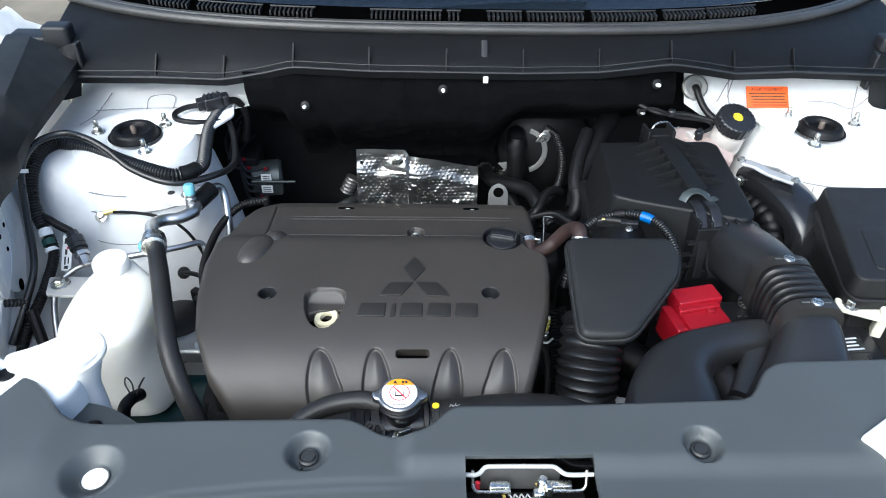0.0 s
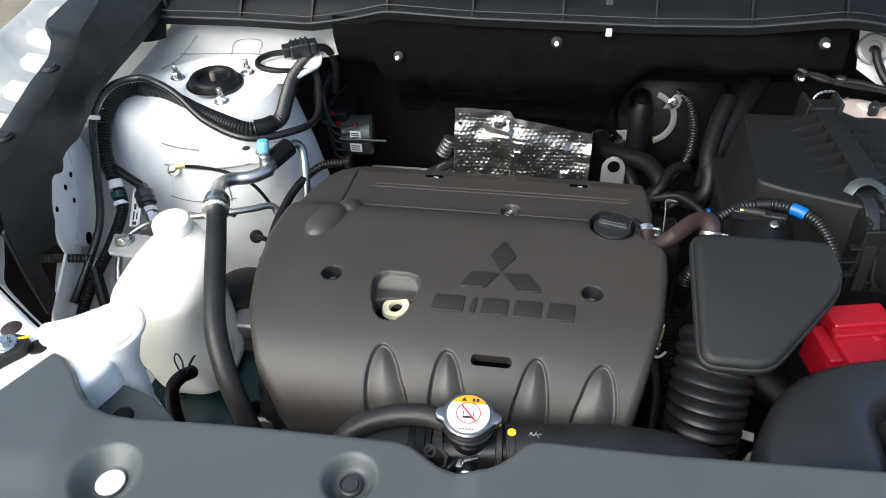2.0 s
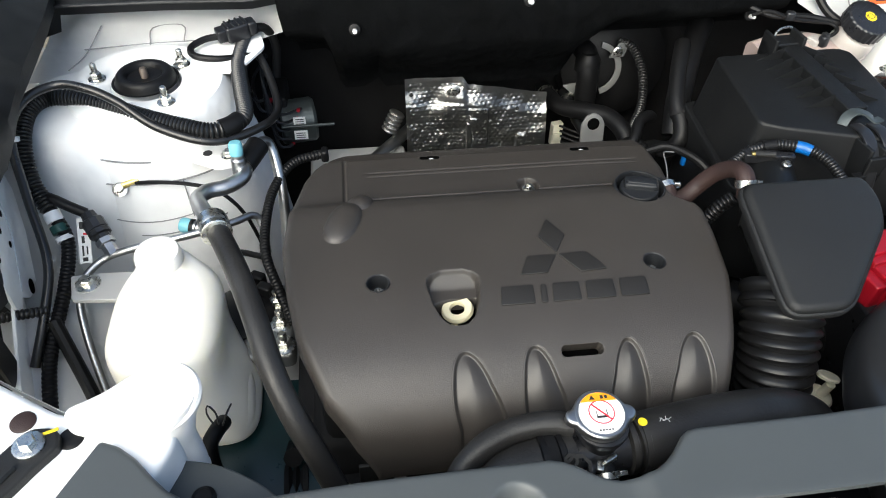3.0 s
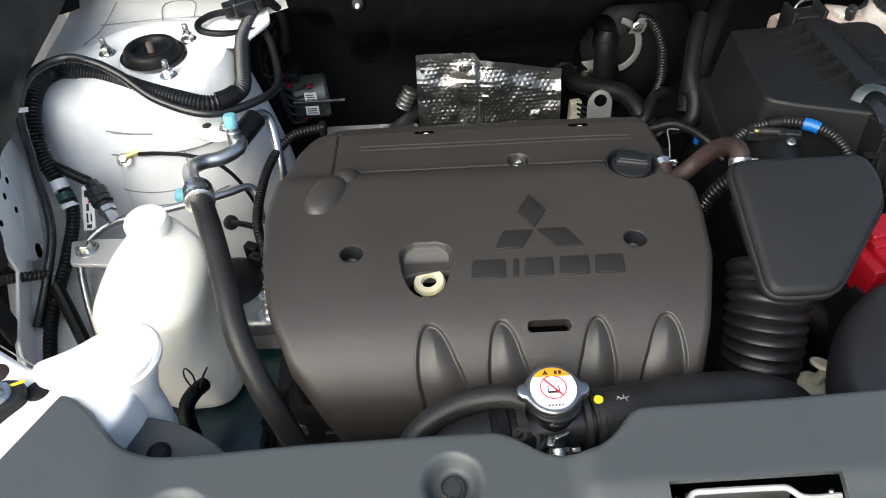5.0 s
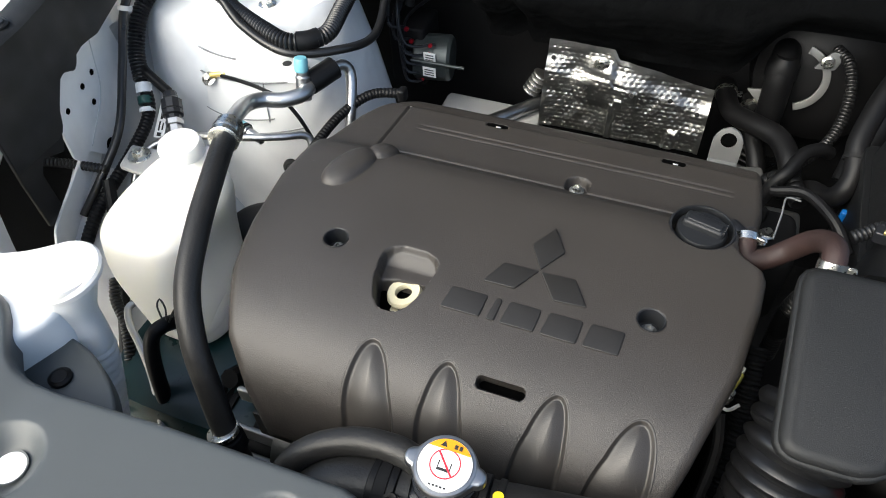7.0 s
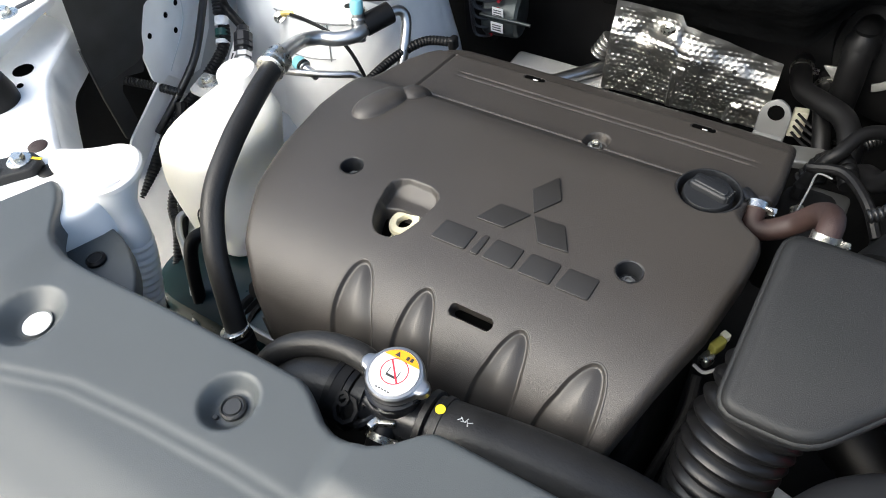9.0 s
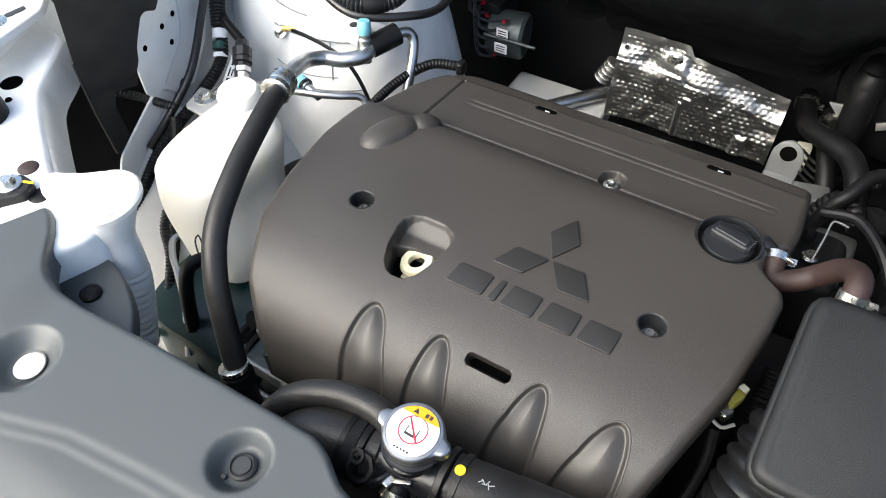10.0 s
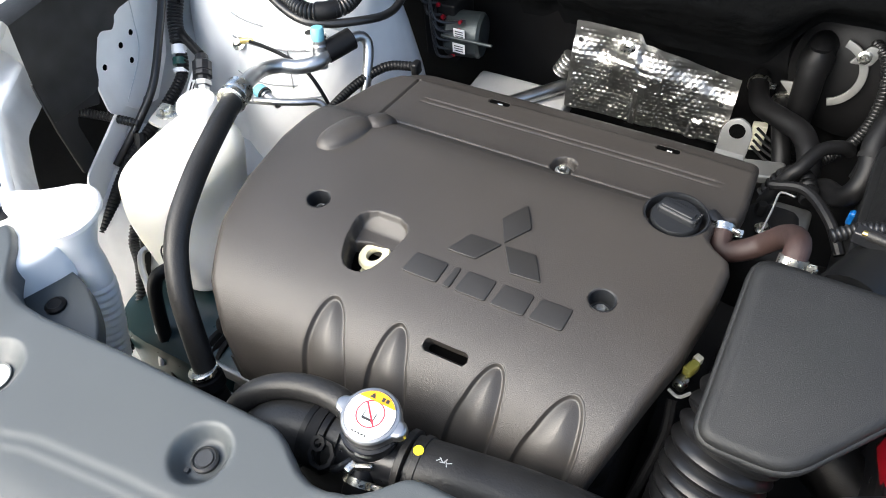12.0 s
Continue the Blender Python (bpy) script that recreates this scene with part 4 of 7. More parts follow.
edges = [e for e in bm.edges if e.is_boundary]
ext = bmesh.ops.extrude_edge_only(bm, edges=edges)
bmesh.ops.translate(bm, verts=[g for g in ext["geom"] if isinstance(g, bmesh.types.BMVert)], vec=(0, 0, -0.016))
part("shell", bm, COVER, cover, smooth=60)
for tip, a, b in FLUTES:
    part("flute", flute_shell(tip, a, b), FLUTEM, cover, "smooth dark thumb-shaped flute", smooth=60)
for bx, by, z in ((-0.2, 0.7, 1.0025), (0.101, 0.702, 1.0025), (-0.002, 0.866, 0.9935)):
    s = join(lathe([(0.0078, 0), (0.0078, 0.0015), (0.0058, 0.002)], 20, pose(bx, by, z)), lathe([(0.0052, 0.002), (0.0052, 0.006), (0.0044, 0.007), (0.003, 0.007), (0.0028, 0.004), (0, 0.004)], 6, pose(bx, by, z, 0, 0, 20)))
    part("screw", s, ZINC if by > 0.8 else CAST, cover, "bright plated screw" if by > 0.8 else "dull steel screw")


def raised(poly, m=COVER, z=1.0195, up=0.0030):
    return slab(rounded(poly, 0.0015, 3), z - 0.004, z + up, 0.0006)


for poly in (((-0.0035, 0.7245), (0.0125, 0.7515), (-0.0030, 0.7785), (-0.0185, 0.7520)), ((-0.0045, 0.7215), (-0.0195, 0.6955), (-0.0490, 0.6950), (-0.0370, 0.7215)), ((-0.0015, 0.7215), (0.0295, 0.7230), (0.0455, 0.6955), (0.0165, 0.6935))):
    part("badge_shape", raised(poly, up=0.0034), BADGE, cover, "raised plain lozenge badge")
for a, b in ((-0.0765, -0.0405), (-0.0345, -0.0270), (-0.0220, 0.0085), (0.0140, 0.0455), (0.0505, 0.0815)):
    bar = slab(rounded([(a, -0.0118), (b, -0.0118), (b + 0.0015, 0.0118), (a + 0.0035, 0.0118)], 0.0025, 3), -0.004, 0.0022, 0.0006, pose(0, 0.669, 1.0187, 4.6))
    part("badge_bar", bar, BADGE, cover, "raised plain lettering bar")

# Lining blacker than the cover, to paint the shade of the narrow wells.
for bx, by in ((-0.2, 0.7), (0.101, 0.702)):
    part("bolt_well_shade", lathe([(0.0126, -0.0004), (0.0122, 0.0008), (0.0114, 0.0002), (0.0106, -0.0170), (0.0, -0.0170), (0.0, -0.0185), (0.0126, -0.0185)], 40, pose(bx, by, 1.0204), ring=True), COWL, cover, "deep round bolt well, its shade in a dark lining")
for sx in (-0.118, 0.088):
    # Black block in the slot, painting its shade.
    part("clip_slot_shade", slab(rounded([(sx - 0.013, 0.949), (sx + 0.013, 0.949), (sx + 0.013, 0.957), (sx - 0.013, 0.957)], 0.003, 4), 0.972, 0.9862, 0.0004), VOID, cover, "clip slot filled with black for its shade")
    part("clip_spring", box(sx + 0.002, 0.9512, 0.9855, 0.006, 0.0018, 0.0012, 0.0003), STEEL, cover)
# Black blocks fill slot and window, since their floors would catch light.
part("slot_gap_shade", slab(rounded([(-0.026, 0.596), (0.020, 0.596), (0.020, 0.625), (-0.026, 0.625)], 0.003, 4), 0.970, 0.9900, 0.0005), VOID, cover, "open slot filled with black for its shade")
part("window_gap_shade", slab(rounded([(-0.147, 0.681), (-0.096, 0.681), (-0.100, 0.652), (-0.121, 0.640), (-0.141, 0.650)], 0.005, 4), 0.970, 0.9905, 0.0005), VOID, cover, "black fill for the shade under the dipstick window")
cap = thing("oil_filler_cap", (0.128, 0.832, 1.003), "black plastic oil filler cap with a grip bar", "oil cap")
part("well_ring", lathe([(0.0282, -0.008), (0.0284, 0.0120), (0.0292, 0.0138), (0.0306, 0.0138), (0.0318, 0.0120), (0.0322, 0.004)], 48, pose(0.128, 0.832, 1.003), ring=True), COWL, cap, "black raised ring round the filler")
part("disc", lathe([(0.0240, -0.006), (0.0240, 0.010), (0.0225, 0.0122), (0, 0.0128)], 40, pose(0.128, 0.832, 1.003)), COWL, cap)
GM = pose(0.1295, 0.8345, 1.0140, 0, 0, -14)
part("grip", join(box(0, 0, 0, 0.040, 0.018, 0.0085, 0.003, m=GM), box(0, -0.002, 0.007, 0.034, 0.009, 0.0035, 0.0015, m=GM)), COWL, cap)
for k in range(5):
    part("grip_rib", box(0.0198, -0.006 + 0.003 * k, 0.001, 0.002, 0.0014, 0.008, 0.0005, m=GM), COWL, cap)

dip = thing("dipstick_ring", (-0.118, 0.668, 0.985), "cream plastic ring handle of the dipstick", "dipstick")
part("ring", moved(lathe([(0.0085, -0.0036), (0.0155, -0.0040), (0.0172, 0), (0.0155, 0.0040), (0.0085, 0.0036), (0.0074, 0)], 30, ring=True), pose(-0.1190, 0.6735, 0.9985, 4, -8, 0)), DIPC, dip)
part("stem", box(-0.124, 0.659, 0.979, 0.008, 0.006, 0.012, 0.001), DIPC, dip)

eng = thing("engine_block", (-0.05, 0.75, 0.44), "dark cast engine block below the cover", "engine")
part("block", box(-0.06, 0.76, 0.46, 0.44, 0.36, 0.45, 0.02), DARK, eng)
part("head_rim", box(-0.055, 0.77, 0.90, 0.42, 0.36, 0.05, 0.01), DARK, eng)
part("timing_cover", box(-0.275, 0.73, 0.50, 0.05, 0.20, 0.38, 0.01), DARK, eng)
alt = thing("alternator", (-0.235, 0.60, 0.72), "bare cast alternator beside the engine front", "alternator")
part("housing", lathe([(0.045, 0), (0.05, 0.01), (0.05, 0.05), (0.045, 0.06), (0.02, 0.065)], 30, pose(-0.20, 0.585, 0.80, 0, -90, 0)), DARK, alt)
part("end_plate", lathe([(0.042, 0), (0.042, 0.035), (0.036, 0.038)], 30, pose(-0.185, 0.575, 0.835, 0, -90, 0)), CAST, alt, "bright machined end plate")
for k in range(8):
    a = k * math.pi / 4
    part("vent_rib", box(-0.235, 0.585 + 0.045 * math.cos(a), 0.82 + 0.045 * math.sin(a) - 0.004, 0.09, 0.006, 0.02, 0.002), CAST, alt)
part("pulley", lathe([(0.03, 0), (0.03, 0.005), (0.026, 0.009), (0.03, 0.013), (0.026, 0.017), (0.03, 0.021), (0.03, 0.026)], 26, pose(-0.29, 0.585, 0.82, 0, -90, 0)), DARK, alt)
belt = solo("drive_belt", tube([(-0.305, 0.60, 0.86), (-0.305, 0.66, 0.80), (-0.305, 0.70, 0.66), (-0.305, 0.74, 0.55)], 0.011, n=8), RUBBER, "black ribbed drive belt at the engine end", "drive belt")
solo("cover_support", join(box(-0.215, 0.552, 0.875, 0.035, 0.004, 0.04, 0.001)), BOXPL, "dark bracket plate under the cover front corner", "bracket")
mount = thing("engine_mount", (-0.32, 0.74, 0.86), "cast engine mount arm with three flanged nuts", "engine mount")
part("arm", box(-0.334, 0.748, 0.866, 0.062, 0.058, 0.022, 0.006), CAST, mount)
part("rubber_body", lathe([(0.050, 0.0), (0.055, 0.02), (0.050, 0.028), (0.050, 0.034), (0.042, 0.042), (0.042, 0.050), (0.030, 0.056)], 28, pose(-0.37, 0.79, 0.84)), RUBBER, mount)
for k in range(2):
    part("mount_lug", box(-0.352 + 0.012 * k, 0.842 - 0.026 * k, 0.880, 0.020, 0.014, 0.022 + 0.006 * (k % 2), 0.003, rz=-28), RUBBER, mount)
part("nut_plate", box(-0.321, 0.768, 0.883, 0.030, 0.092, 0.004, 0.0015, rz=-8), GALV, mount, "pale plated nut plate")
for x, y in ((-0.326, 0.803), (-0.321, 0.770), (-0.316, 0.735)):
    part("nut", hexbolt(pose(x, y, 0.887), 0.0090, 0.0145, 0.010, 0.012), ZINC, mount)

hook = thing("lifting_eye", (0.145, 1.055, 0.91), "grey steel engine lifting eye behind the cover", "lifting eye")
ring = [(0.0, 0.0), (0.036, 0.0), (0.036, 0.030), (0.030, 0.042), (0.018, 0.048), (0.006, 0.042), (0.0, 0.030)]
bm = slab(rounded(ring, 0.004, 3), 0, 0.004, 0.0006)
part("plate", moved(bm, pose(0.127, 1.060, 0.917, 78)), CLIPG, hook)
part("eye_hole", moved(lathe([(0.0095, 0.0036), (0.0095, 0.0046), (0, 0.0046)], 24), pose(0.127, 1.060, 0.917, 78) @ pose(0.018, 0.031, 0)), VOID, hook, "dark round hole")
part("foot", box(0.145, 1.050, 0.86, 0.036, 0.02, 0.06, 0.002), CLIPG, hook)


# ---- heat shield ----
def shield():
    rows = []
    for v in np.linspace(0, 1, 140):
        row = []
        for u in np.linspace(0, 1, 250):
            x = -0.128 + 0.249 * u
            top = 0.931 - 0.014 * smooth01(0.39, 0.44, u) - 0.024 * smooth01(0.44, 1.0, u)
            z = top - (top - 0.795) * v
            y = 1.242 - 0.020 * v + 0.004 * math.sin(u * 9) + 0.003 * noise.noise((x * 22, z * 22, 5)) + 0.0016 * noise.noise((x * 60, z * 60, 9))
            y -= 0.007 * smooth01(0.13, 0.33, v + 0.05 * math.sin(u * 5)) + 0.004 * smooth01(0.5, 0.8, v) * math.cos(u * 6.5)
            y += 0.006 * math.exp(-((u - 0.20) / 0.07) ** 2 - ((v - 0.27) / 0.10) ** 2)
            y -= 0.0022 * smooth01(0.58, 0.575, u) * smooth01(0.30, 0.34, v)
            y -= 0.0040 * smooth01(0.045, 0.02, abs(u - 0.86 + 0.05 * v)) * smooth01(0.70, 0.76, v)
            strip = max(smooth01(0.030, 0.022, abs(u - 0.47)) * smooth01(0.44, 0.47, v) * smooth01(0.62, 0.59, v), smooth01(0.022, 0.014, abs(u - 0.44)) * smooth01(0.52, 0.55, v))
            y -= 0.0022 * strip
            plain = max(0.0, 0.075 - abs(u - 0.27) - abs(v - 0.42) * 0.9) + max(0.0, 0.06 - abs(u - 0.56) - abs(v - 0.42) * 0.9) + max(0.0, 0.06 - math.hypot(u - 0.325, (v - 0.20) * 0.55))
            if v > 0.07 and strip < 0.1 and plain == 0 and 0.025 < u < 0.975:
                col = x / 0.0092 + 0.12 * noise.noise((x * 30, z * 30, 1))
                r = z / 0.0067
                odd = 0.5 * (math.floor(r) % 2)
                cx = col + odd - math.floor(col + odd) - 0.5
                cz = r - math.floor(r) - 0.5
                lump = 0.75 + 0.5 * noise.cell((math.floor(col + odd), math.floor(r), 2.0))
                y += 0.0010 * lump * max(0.0, 1 - (cx * cx + cz * cz) * 6.0) ** 1.2
            row.append((x, y, z))
        rows.append(row)
    return plate(rows, 0.0012)


hs = thing("heat_shield", (0.0, 1.22, 0.79), "crinkled dimpled aluminium foil heat shield behind the engine", "heat shield")
part("sheet", shield(), FOIL, hs, smooth=80)
part("bolt", hexbolt(pose(-0.045, 1.236, 0.907, 80), 0.0068, 0.0118, 0.007), ZINC, hs)
for x, z in ((-0.118, 0.905), (-0.062, 0.876), (0.008, 0.877), (0.064, 0.880), (0.105, 0.865)):
    part("hole", lathe([(0.0035, 0), (0.0035, 0.0012), (0, 0.0012)], 12, pose(x, 1.2165 if z < 0.89 else 1.236, z, 82)), INK, hs)
exh = thing("exhaust_pipe", (-0.16, 1.15, 0.84), "bare steel exhaust pipe with a finned joint", "exhaust pipe")
part("pipe", tube([(-0.27, 1.12, 0.79), (-0.235, 1.150, 0.797), (-0.190, 1.198, 0.80), (-0.145, 1.253, 0.80), (-0.10, 1.31, 0.80)], 0.011, n=16), ALU, exh)
part("bellows_joint", tube([(-0.158, 1.262, 0.815), (-0.140, 1.268, 0.850)], 0.015, n=16, pitch=0.008, deep=0.006), CAST, exh)
solo("rear_crossmember", box(-0.215, 1.222, 0.755, 0.17, 0.08, 0.03, 0.006), STEEL, "pale painted steel crossmember behind the engine", "crossmember", kind="structure")


# ---- brake unit and lines behind the tower ----
ab = thing("abs_unit", (-0.33, 1.24, 0.80), "black brake control unit with a grey motor can", "brake unit")
part("valve_block", box(-0.355, 1.255, 0.82, 0.06, 0.07, 0.10, 0.004), DARK, ab)
part("motor", lathe([(0.034, 0), (0.037, 0.004), (0.037, 0.055), (0.033, 0.060), (0, 0.061)], 34, pose(-0.342, 1.228, 0.868, 0, 90, 10) ), MOTOR, ab, "dark grey motor can")
for dz, w in ((0.022, 0.020), (-0.002, 0.022)):
    part("sticker", box(-0.306, 1.1925 + abs(dz) * 0.2, 0.868 + dz - 0.008, w, 0.0012, 0.017, 0.0003), LABEL, ab, "white sticker with small print")
    for k in range(3):
        part("print_bar", box(-0.306, 1.1915 + abs(dz) * 0.2, 0.8635 + dz + 0.0042 * k, w * 0.7, 0.0006, 0.0014, 0.0001), INK, ab)
for k, (x, z) in enumerate(((-0.345, 0.905), (-0.33, 0.885), (-0.352, 0.925))):
    part("brake_line", tube([(x, 1.215, z), (x - 0.02, 1.20, z + 0.01), (x - 0.03, 1.24, z + 0.04), (x - 0.01, 1.30, z + 0.05)], 0.0026, n=8), DUCT, ab)
    part("red_ring", lathe([(0.0036, 0), (0.0036, 0.004), (0, 0.004)], 14, pose(x + 0.004, 1.212, z, 80)), RED, ab, "red plastic ring")
for k in range(5):
    zz = 0.842 + 0.016 * k
    part("brake_line", tube([(-0.318 + 0.004 * k, 1.212, zz), (-0.33, 1.190, zz + 0.004), (-0.345, 1.185, zz + 0.02), (-0.355, 1.20, 0.95 + 0.006 * k), (-0.352, 1.25, 0.985)], 0.0024, n=8), DUCT, ab)
    part("red_ring", lathe([(0.0030, 0), (0.0030, 0.005), (0, 0.005)], 12, pose(-0.322 + 0.004 * k, 1.205, zz + 0.002, 80)), RED, ab, "red plastic ring")
part("long_rod", rod((-0.335, 1.19, 0.885), (-0.25, 1.20, 0.88), 0.0026), MOTOR, ab)


# ---- coolant reservoir ----
tank = thing("coolant_tank", (-0.435, 0.70, 0.86), "milky white plastic coolant tank with a round cap", "coolant tank")


def stack(levels, n=40, e=2.6):
    """A bottle from levels of x, y, z, width, depth."""
    c = spline(levels, 0.005)
    return skin([[(x + w / 2 * math.copysign(abs(math.cos(a)) ** (2 / e), math.cos(a)), y + d / 2 * math.copysign(abs(math.sin(a)) ** (2 / e), math.sin(a)), z) for a in np.linspace(0, 2 * math.pi, n, endpoint=False)] for x, y, z, w, d in c])


part("body", stack([(-0.391, 0.680, 0.850, 0.080, 0.090), (-0.392, 0.682, 0.857, 0.098, 0.112), (-0.403, 0.690, 0.88, 0.104, 0.125), (-0.425, 0.708, 0.925, 0.114, 0.146), (-0.431, 0.721, 0.958, 0.120, 0.150), (-0.431, 0.725, 0.970, 0.116, 0.146), (-0.431, 0.736, 0.981, 0.098, 0.122), (-0.433, 0.764, 0.991, 0.066, 0.072), (-0.435, 0.778, 0.996, 0.050, 0.050), (-0.436, 0.779, 0.999, 0.046, 0.046)], e=3.1), TANK, tank)
part("lower_chamber", stack([(-0.382, 0.668, 0.848, 0.05, 0.07), (-0.380, 0.670, 0.854, 0.062, 0.08), (-0.380, 0.674, 0.868, 0.066, 0.09), (-0.386, 0.69, 0.89, 0.06, 0.08), (-0.40, 0.70, 0.905, 0.03, 0.04)]), TANK, tank)
part("cap", lathe([(0.022, -0.004), (0.0245, -0.002), (0.0255, 0.004), (0.0250, 0.016), (0.023, 0.020), (0.015, 0.0222), (0, 0.0228)], 40, pose(-0.438, 0.779, 0.995, 4, 0, 0)), WCAP, tank, "white round cap")
part("mount_tab", slab(rounded([(-0.548, 0.776), (-0.480, 0.770), (-0.485, 0.815), (-0.525, 0.817), (-0.558, 0.815)], 0.004), 0.945, 0.950, 0.001), STEEL, tank, "pale steel mounting tab")
part("tab_bolt", hexbolt(pose(-0.535, 0.800, 0.950), 0.0080, 0.0145, 0.008), ZINC, tank)
for k in range(3):
    part("level_mark", box(-0.3705, 0.668 + 0.006 * k, 0.915 + 0.003 * k, 0.0012, 0.004, 0.0012, 0.0002), INK, tank)
low = thing("teal_reservoir", (-0.33, 0.64, 0.60), "dark teal plastic reservoir below the coolant tank", "reservoir")
part("shell", stack([(-0.345, 0.62, 0.58, 0.20, 0.16), (-0.345, 0.625, 0.70, 0.22, 0.18), (-0.350, 0.632, 0.828, 0.215, 0.175), (-0.350, 0.636, 0.841, 0.195, 0.155), (-0.350, 0.636, 0.845, 0.17, 0.13)], e=4), TEAL, low)
part("seam_rim", stack([(-0.350, 0.631, 0.806, 0.212, 0.172), (-0.350, 0.631, 0.808, 0.222, 0.182), (-0.350, 0.631, 0.814, 0.222, 0.182), (-0.350, 0.631, 0.816, 0.212, 0.172)], e=4), TEAL, low)
sh = thing("overflow_hose", (-0.37, 0.59, 0.80), "thin black overflow hose with a wire clip", "hose")
part("hose", tube([(-0.374, 0.628, 0.900), (-0.378, 0.609, 0.912), (-0.384, 0.595, 0.906), (-0.381, 0.580, 0.88), (-0.368, 0.560, 0.83), (-0.345, 0.535, 0.76)], 0.0085, n=12), RUBBER, sh)
for s in (-1, 1):
    part("wire_clip", tube([(-0.374 + 0.004 * s, 0.612, 0.918), (-0.374 + 0.010 * s, 0.618, 0.932), (-0.371 + 0.012 * s, 0.624, 0.938), (-0.370 + 0.006 * s, 0.620, 0.930), (-0.372 + 0.002 * s, 0.613, 0.919)], 0.0010, n=6, step=0.003), INK, sh)

lo = thing("apron_loom", (-0.45, 0.60, 0.80), "black corrugated loom lying on the lower apron", "wiring loom")
part("conduit", tube([(-0.50, 0.665, 0.878), (-0.488, 0.645, 0.868), (-0.462, 0.624, 0.858), (-0.438, 0.590, 0.838), (-0.430, 0.560, 0.818), (-0.428, 0.530, 0.80)], 0.0068, n=12, pitch=0.0046, deep=0.0018), CORR, lo)
part("tape", tube([(-0.436, 0.585, 0.835), (-0.433, 0.570, 0.824)], 0.0085, n=12), RUBBER, lo)
solo("apron_pipe", tube([(-0.415, 0.655, 0.875), (-0.440, 0.645, 0.884), (-0.452, 0.632, 0.884), (-0.440, 0.615, 0.878), (-0.418, 0.599, 0.870), (-0.391, 0.575, 0.850), (-0.366, 0.540, 0.815)], 0.0042, n=10), ALU, "thin bent aluminium pipe beside the coolant tank", "pipe")

# ---- washer filler ----
fil = thing("washer_filler", (-0.39, 0.53, 0.86), "white plastic washer filler neck with a wide lid", "washer filler")
part("neck", tube([(-0.393, 0.552, 1.056), (-0.389, 0.545, 1.02), (-0.385, 0.540, 0.975), (-0.388, 0.530, 0.93), (-0.394, 0.510, 0.86)], 0.030, step=0.002, n=28, grow=lambda s: 1.08 - 0.43 * smooth01(0.0, 0.26, s) + 0.03 * smooth01(0.35, 0.6, s) + (0.035 * math.sin(s * 130) if s > 0.42 else 0)), WCAP, fil)
part("lid", moved(lathe([(0.030, -0.007), (0.0345, -0.004), (0.0355, 0.0015), (0.0335, 0.004), (0.018, 0.0056), (0, 0.0060)], 44), pose(-0.391, 0.556, 1.054, 4, -3, 0)), WCAP, fil, "wide white lid")

part("collar_bridge", slab(rounded([(-0.470, 0.553), (-0.440, 0.567), (-0.416, 0.587), (-0.388, 0.591), (-0.362, 0.570), (-0.378, 0.532), (-0.42, 0.524), (-0.46, 0.532)], 0.012), 1.0465, 1.0555, 0.004), WCAP, fil)

# ---- air-conditioning line ----
ac = thing("air_conditioning_line", (-0.36, 0.8, 0.9), "bent aluminium pipe joined to a thick black hose", "coolant line")
part("pipe", tube([(-0.350, 0.952, 1.007), (-0.355, 0.935, 1.004), (-0.358, 0.915, 1.003), (-0.376, 0.899, 1.002), (-0.397, 0.890, 1.004), (-0.405, 0.868, 1.011), (-0.394, 0.835, 1.024), (-0.375, 0.790, 1.039)], 0.0095, n=16), ALU, ac)
part("hose", tube([(-0.377, 0.797, 1.037), (-0.365, 0.770, 1.041), (-0.343, 0.715, 1.044), (-0.322, 0.655, 1.038), (-0.305, 0.602, 1.018), (-0.287, 0.568, 0.985), (-0.268, 0.546, 0.945), (-0.247, 0.525, 0.885), (-0.235, 0.52, 0.80)], 0.0122, n=18), HOSE, ac)
part("crimp", join(lathe([(0.0150, -0.016), (0.0168, -0.015), (0.0168, -0.008), (0.0152, -0.006), (0.0168, -0.003), (0.0168, 0.004), (0.0152, 0.006), (0.0160, 0.012), (0.0120, 0.016)], 28, Matrix.Translation((-0.372, 0.786, 1.0395)) @ Vector((-0.3, 0.92, -0.1)).to_track_quat("Z", "Y").to_matrix().to_4x4())), ZINC, ac, "crimped aluminium ferrule")
part("lower_ferrule", lathe([(0.0150, -0.01), (0.0165, -0.008), (0.0165, 0.004), (0.0150, 0.006), (0.013, 0.012)], 24, Matrix.Translation((-0.248, 0.5245, 0.890)) @ Vector((0.3, -0.2, -1)).to_track_quat("Z", "Y").to_matrix().to_4x4()), DARK, ac)
part("lower_band", lathe([(0.0142, -0.003), (0.0158, -0.002), (0.0158, 0.002), (0.0142, 0.003)], 24, Matrix.Translation((-0.2525, 0.527, 0.905)) @ Vector((0.3, -0.2, -1)).to_track_quat("Z", "Y").to_matrix().to_4x4()), ZINC, ac, "bright crimp band")
part("service_port", lathe([(0.0095, -0.03), (0.0095, 0.0), (0.0078, 0.002), (0.0078, 0.01)], 20, pose(-0.362, 0.932, 1.018, -12, 0, 0)), ALU, ac)
part("blue_cap", lathe([(0.0080, 0), (0.0085, 0.003), (0.0085, 0.014), (0.007, 0.017), (0, 0.0175)], 24, pose(-0.362, 0.931, 1.026, -12, 0, 0)), BLUE, ac, "pale blue dust cap")
part("black_joint", tube([(-0.358, 0.936, 1.005), (-0.350, 0.952, 1.007), (-0.341, 0.972, 1.009)], 0.0145, n=20), RUBBER, ac, "black insulating sleeve")
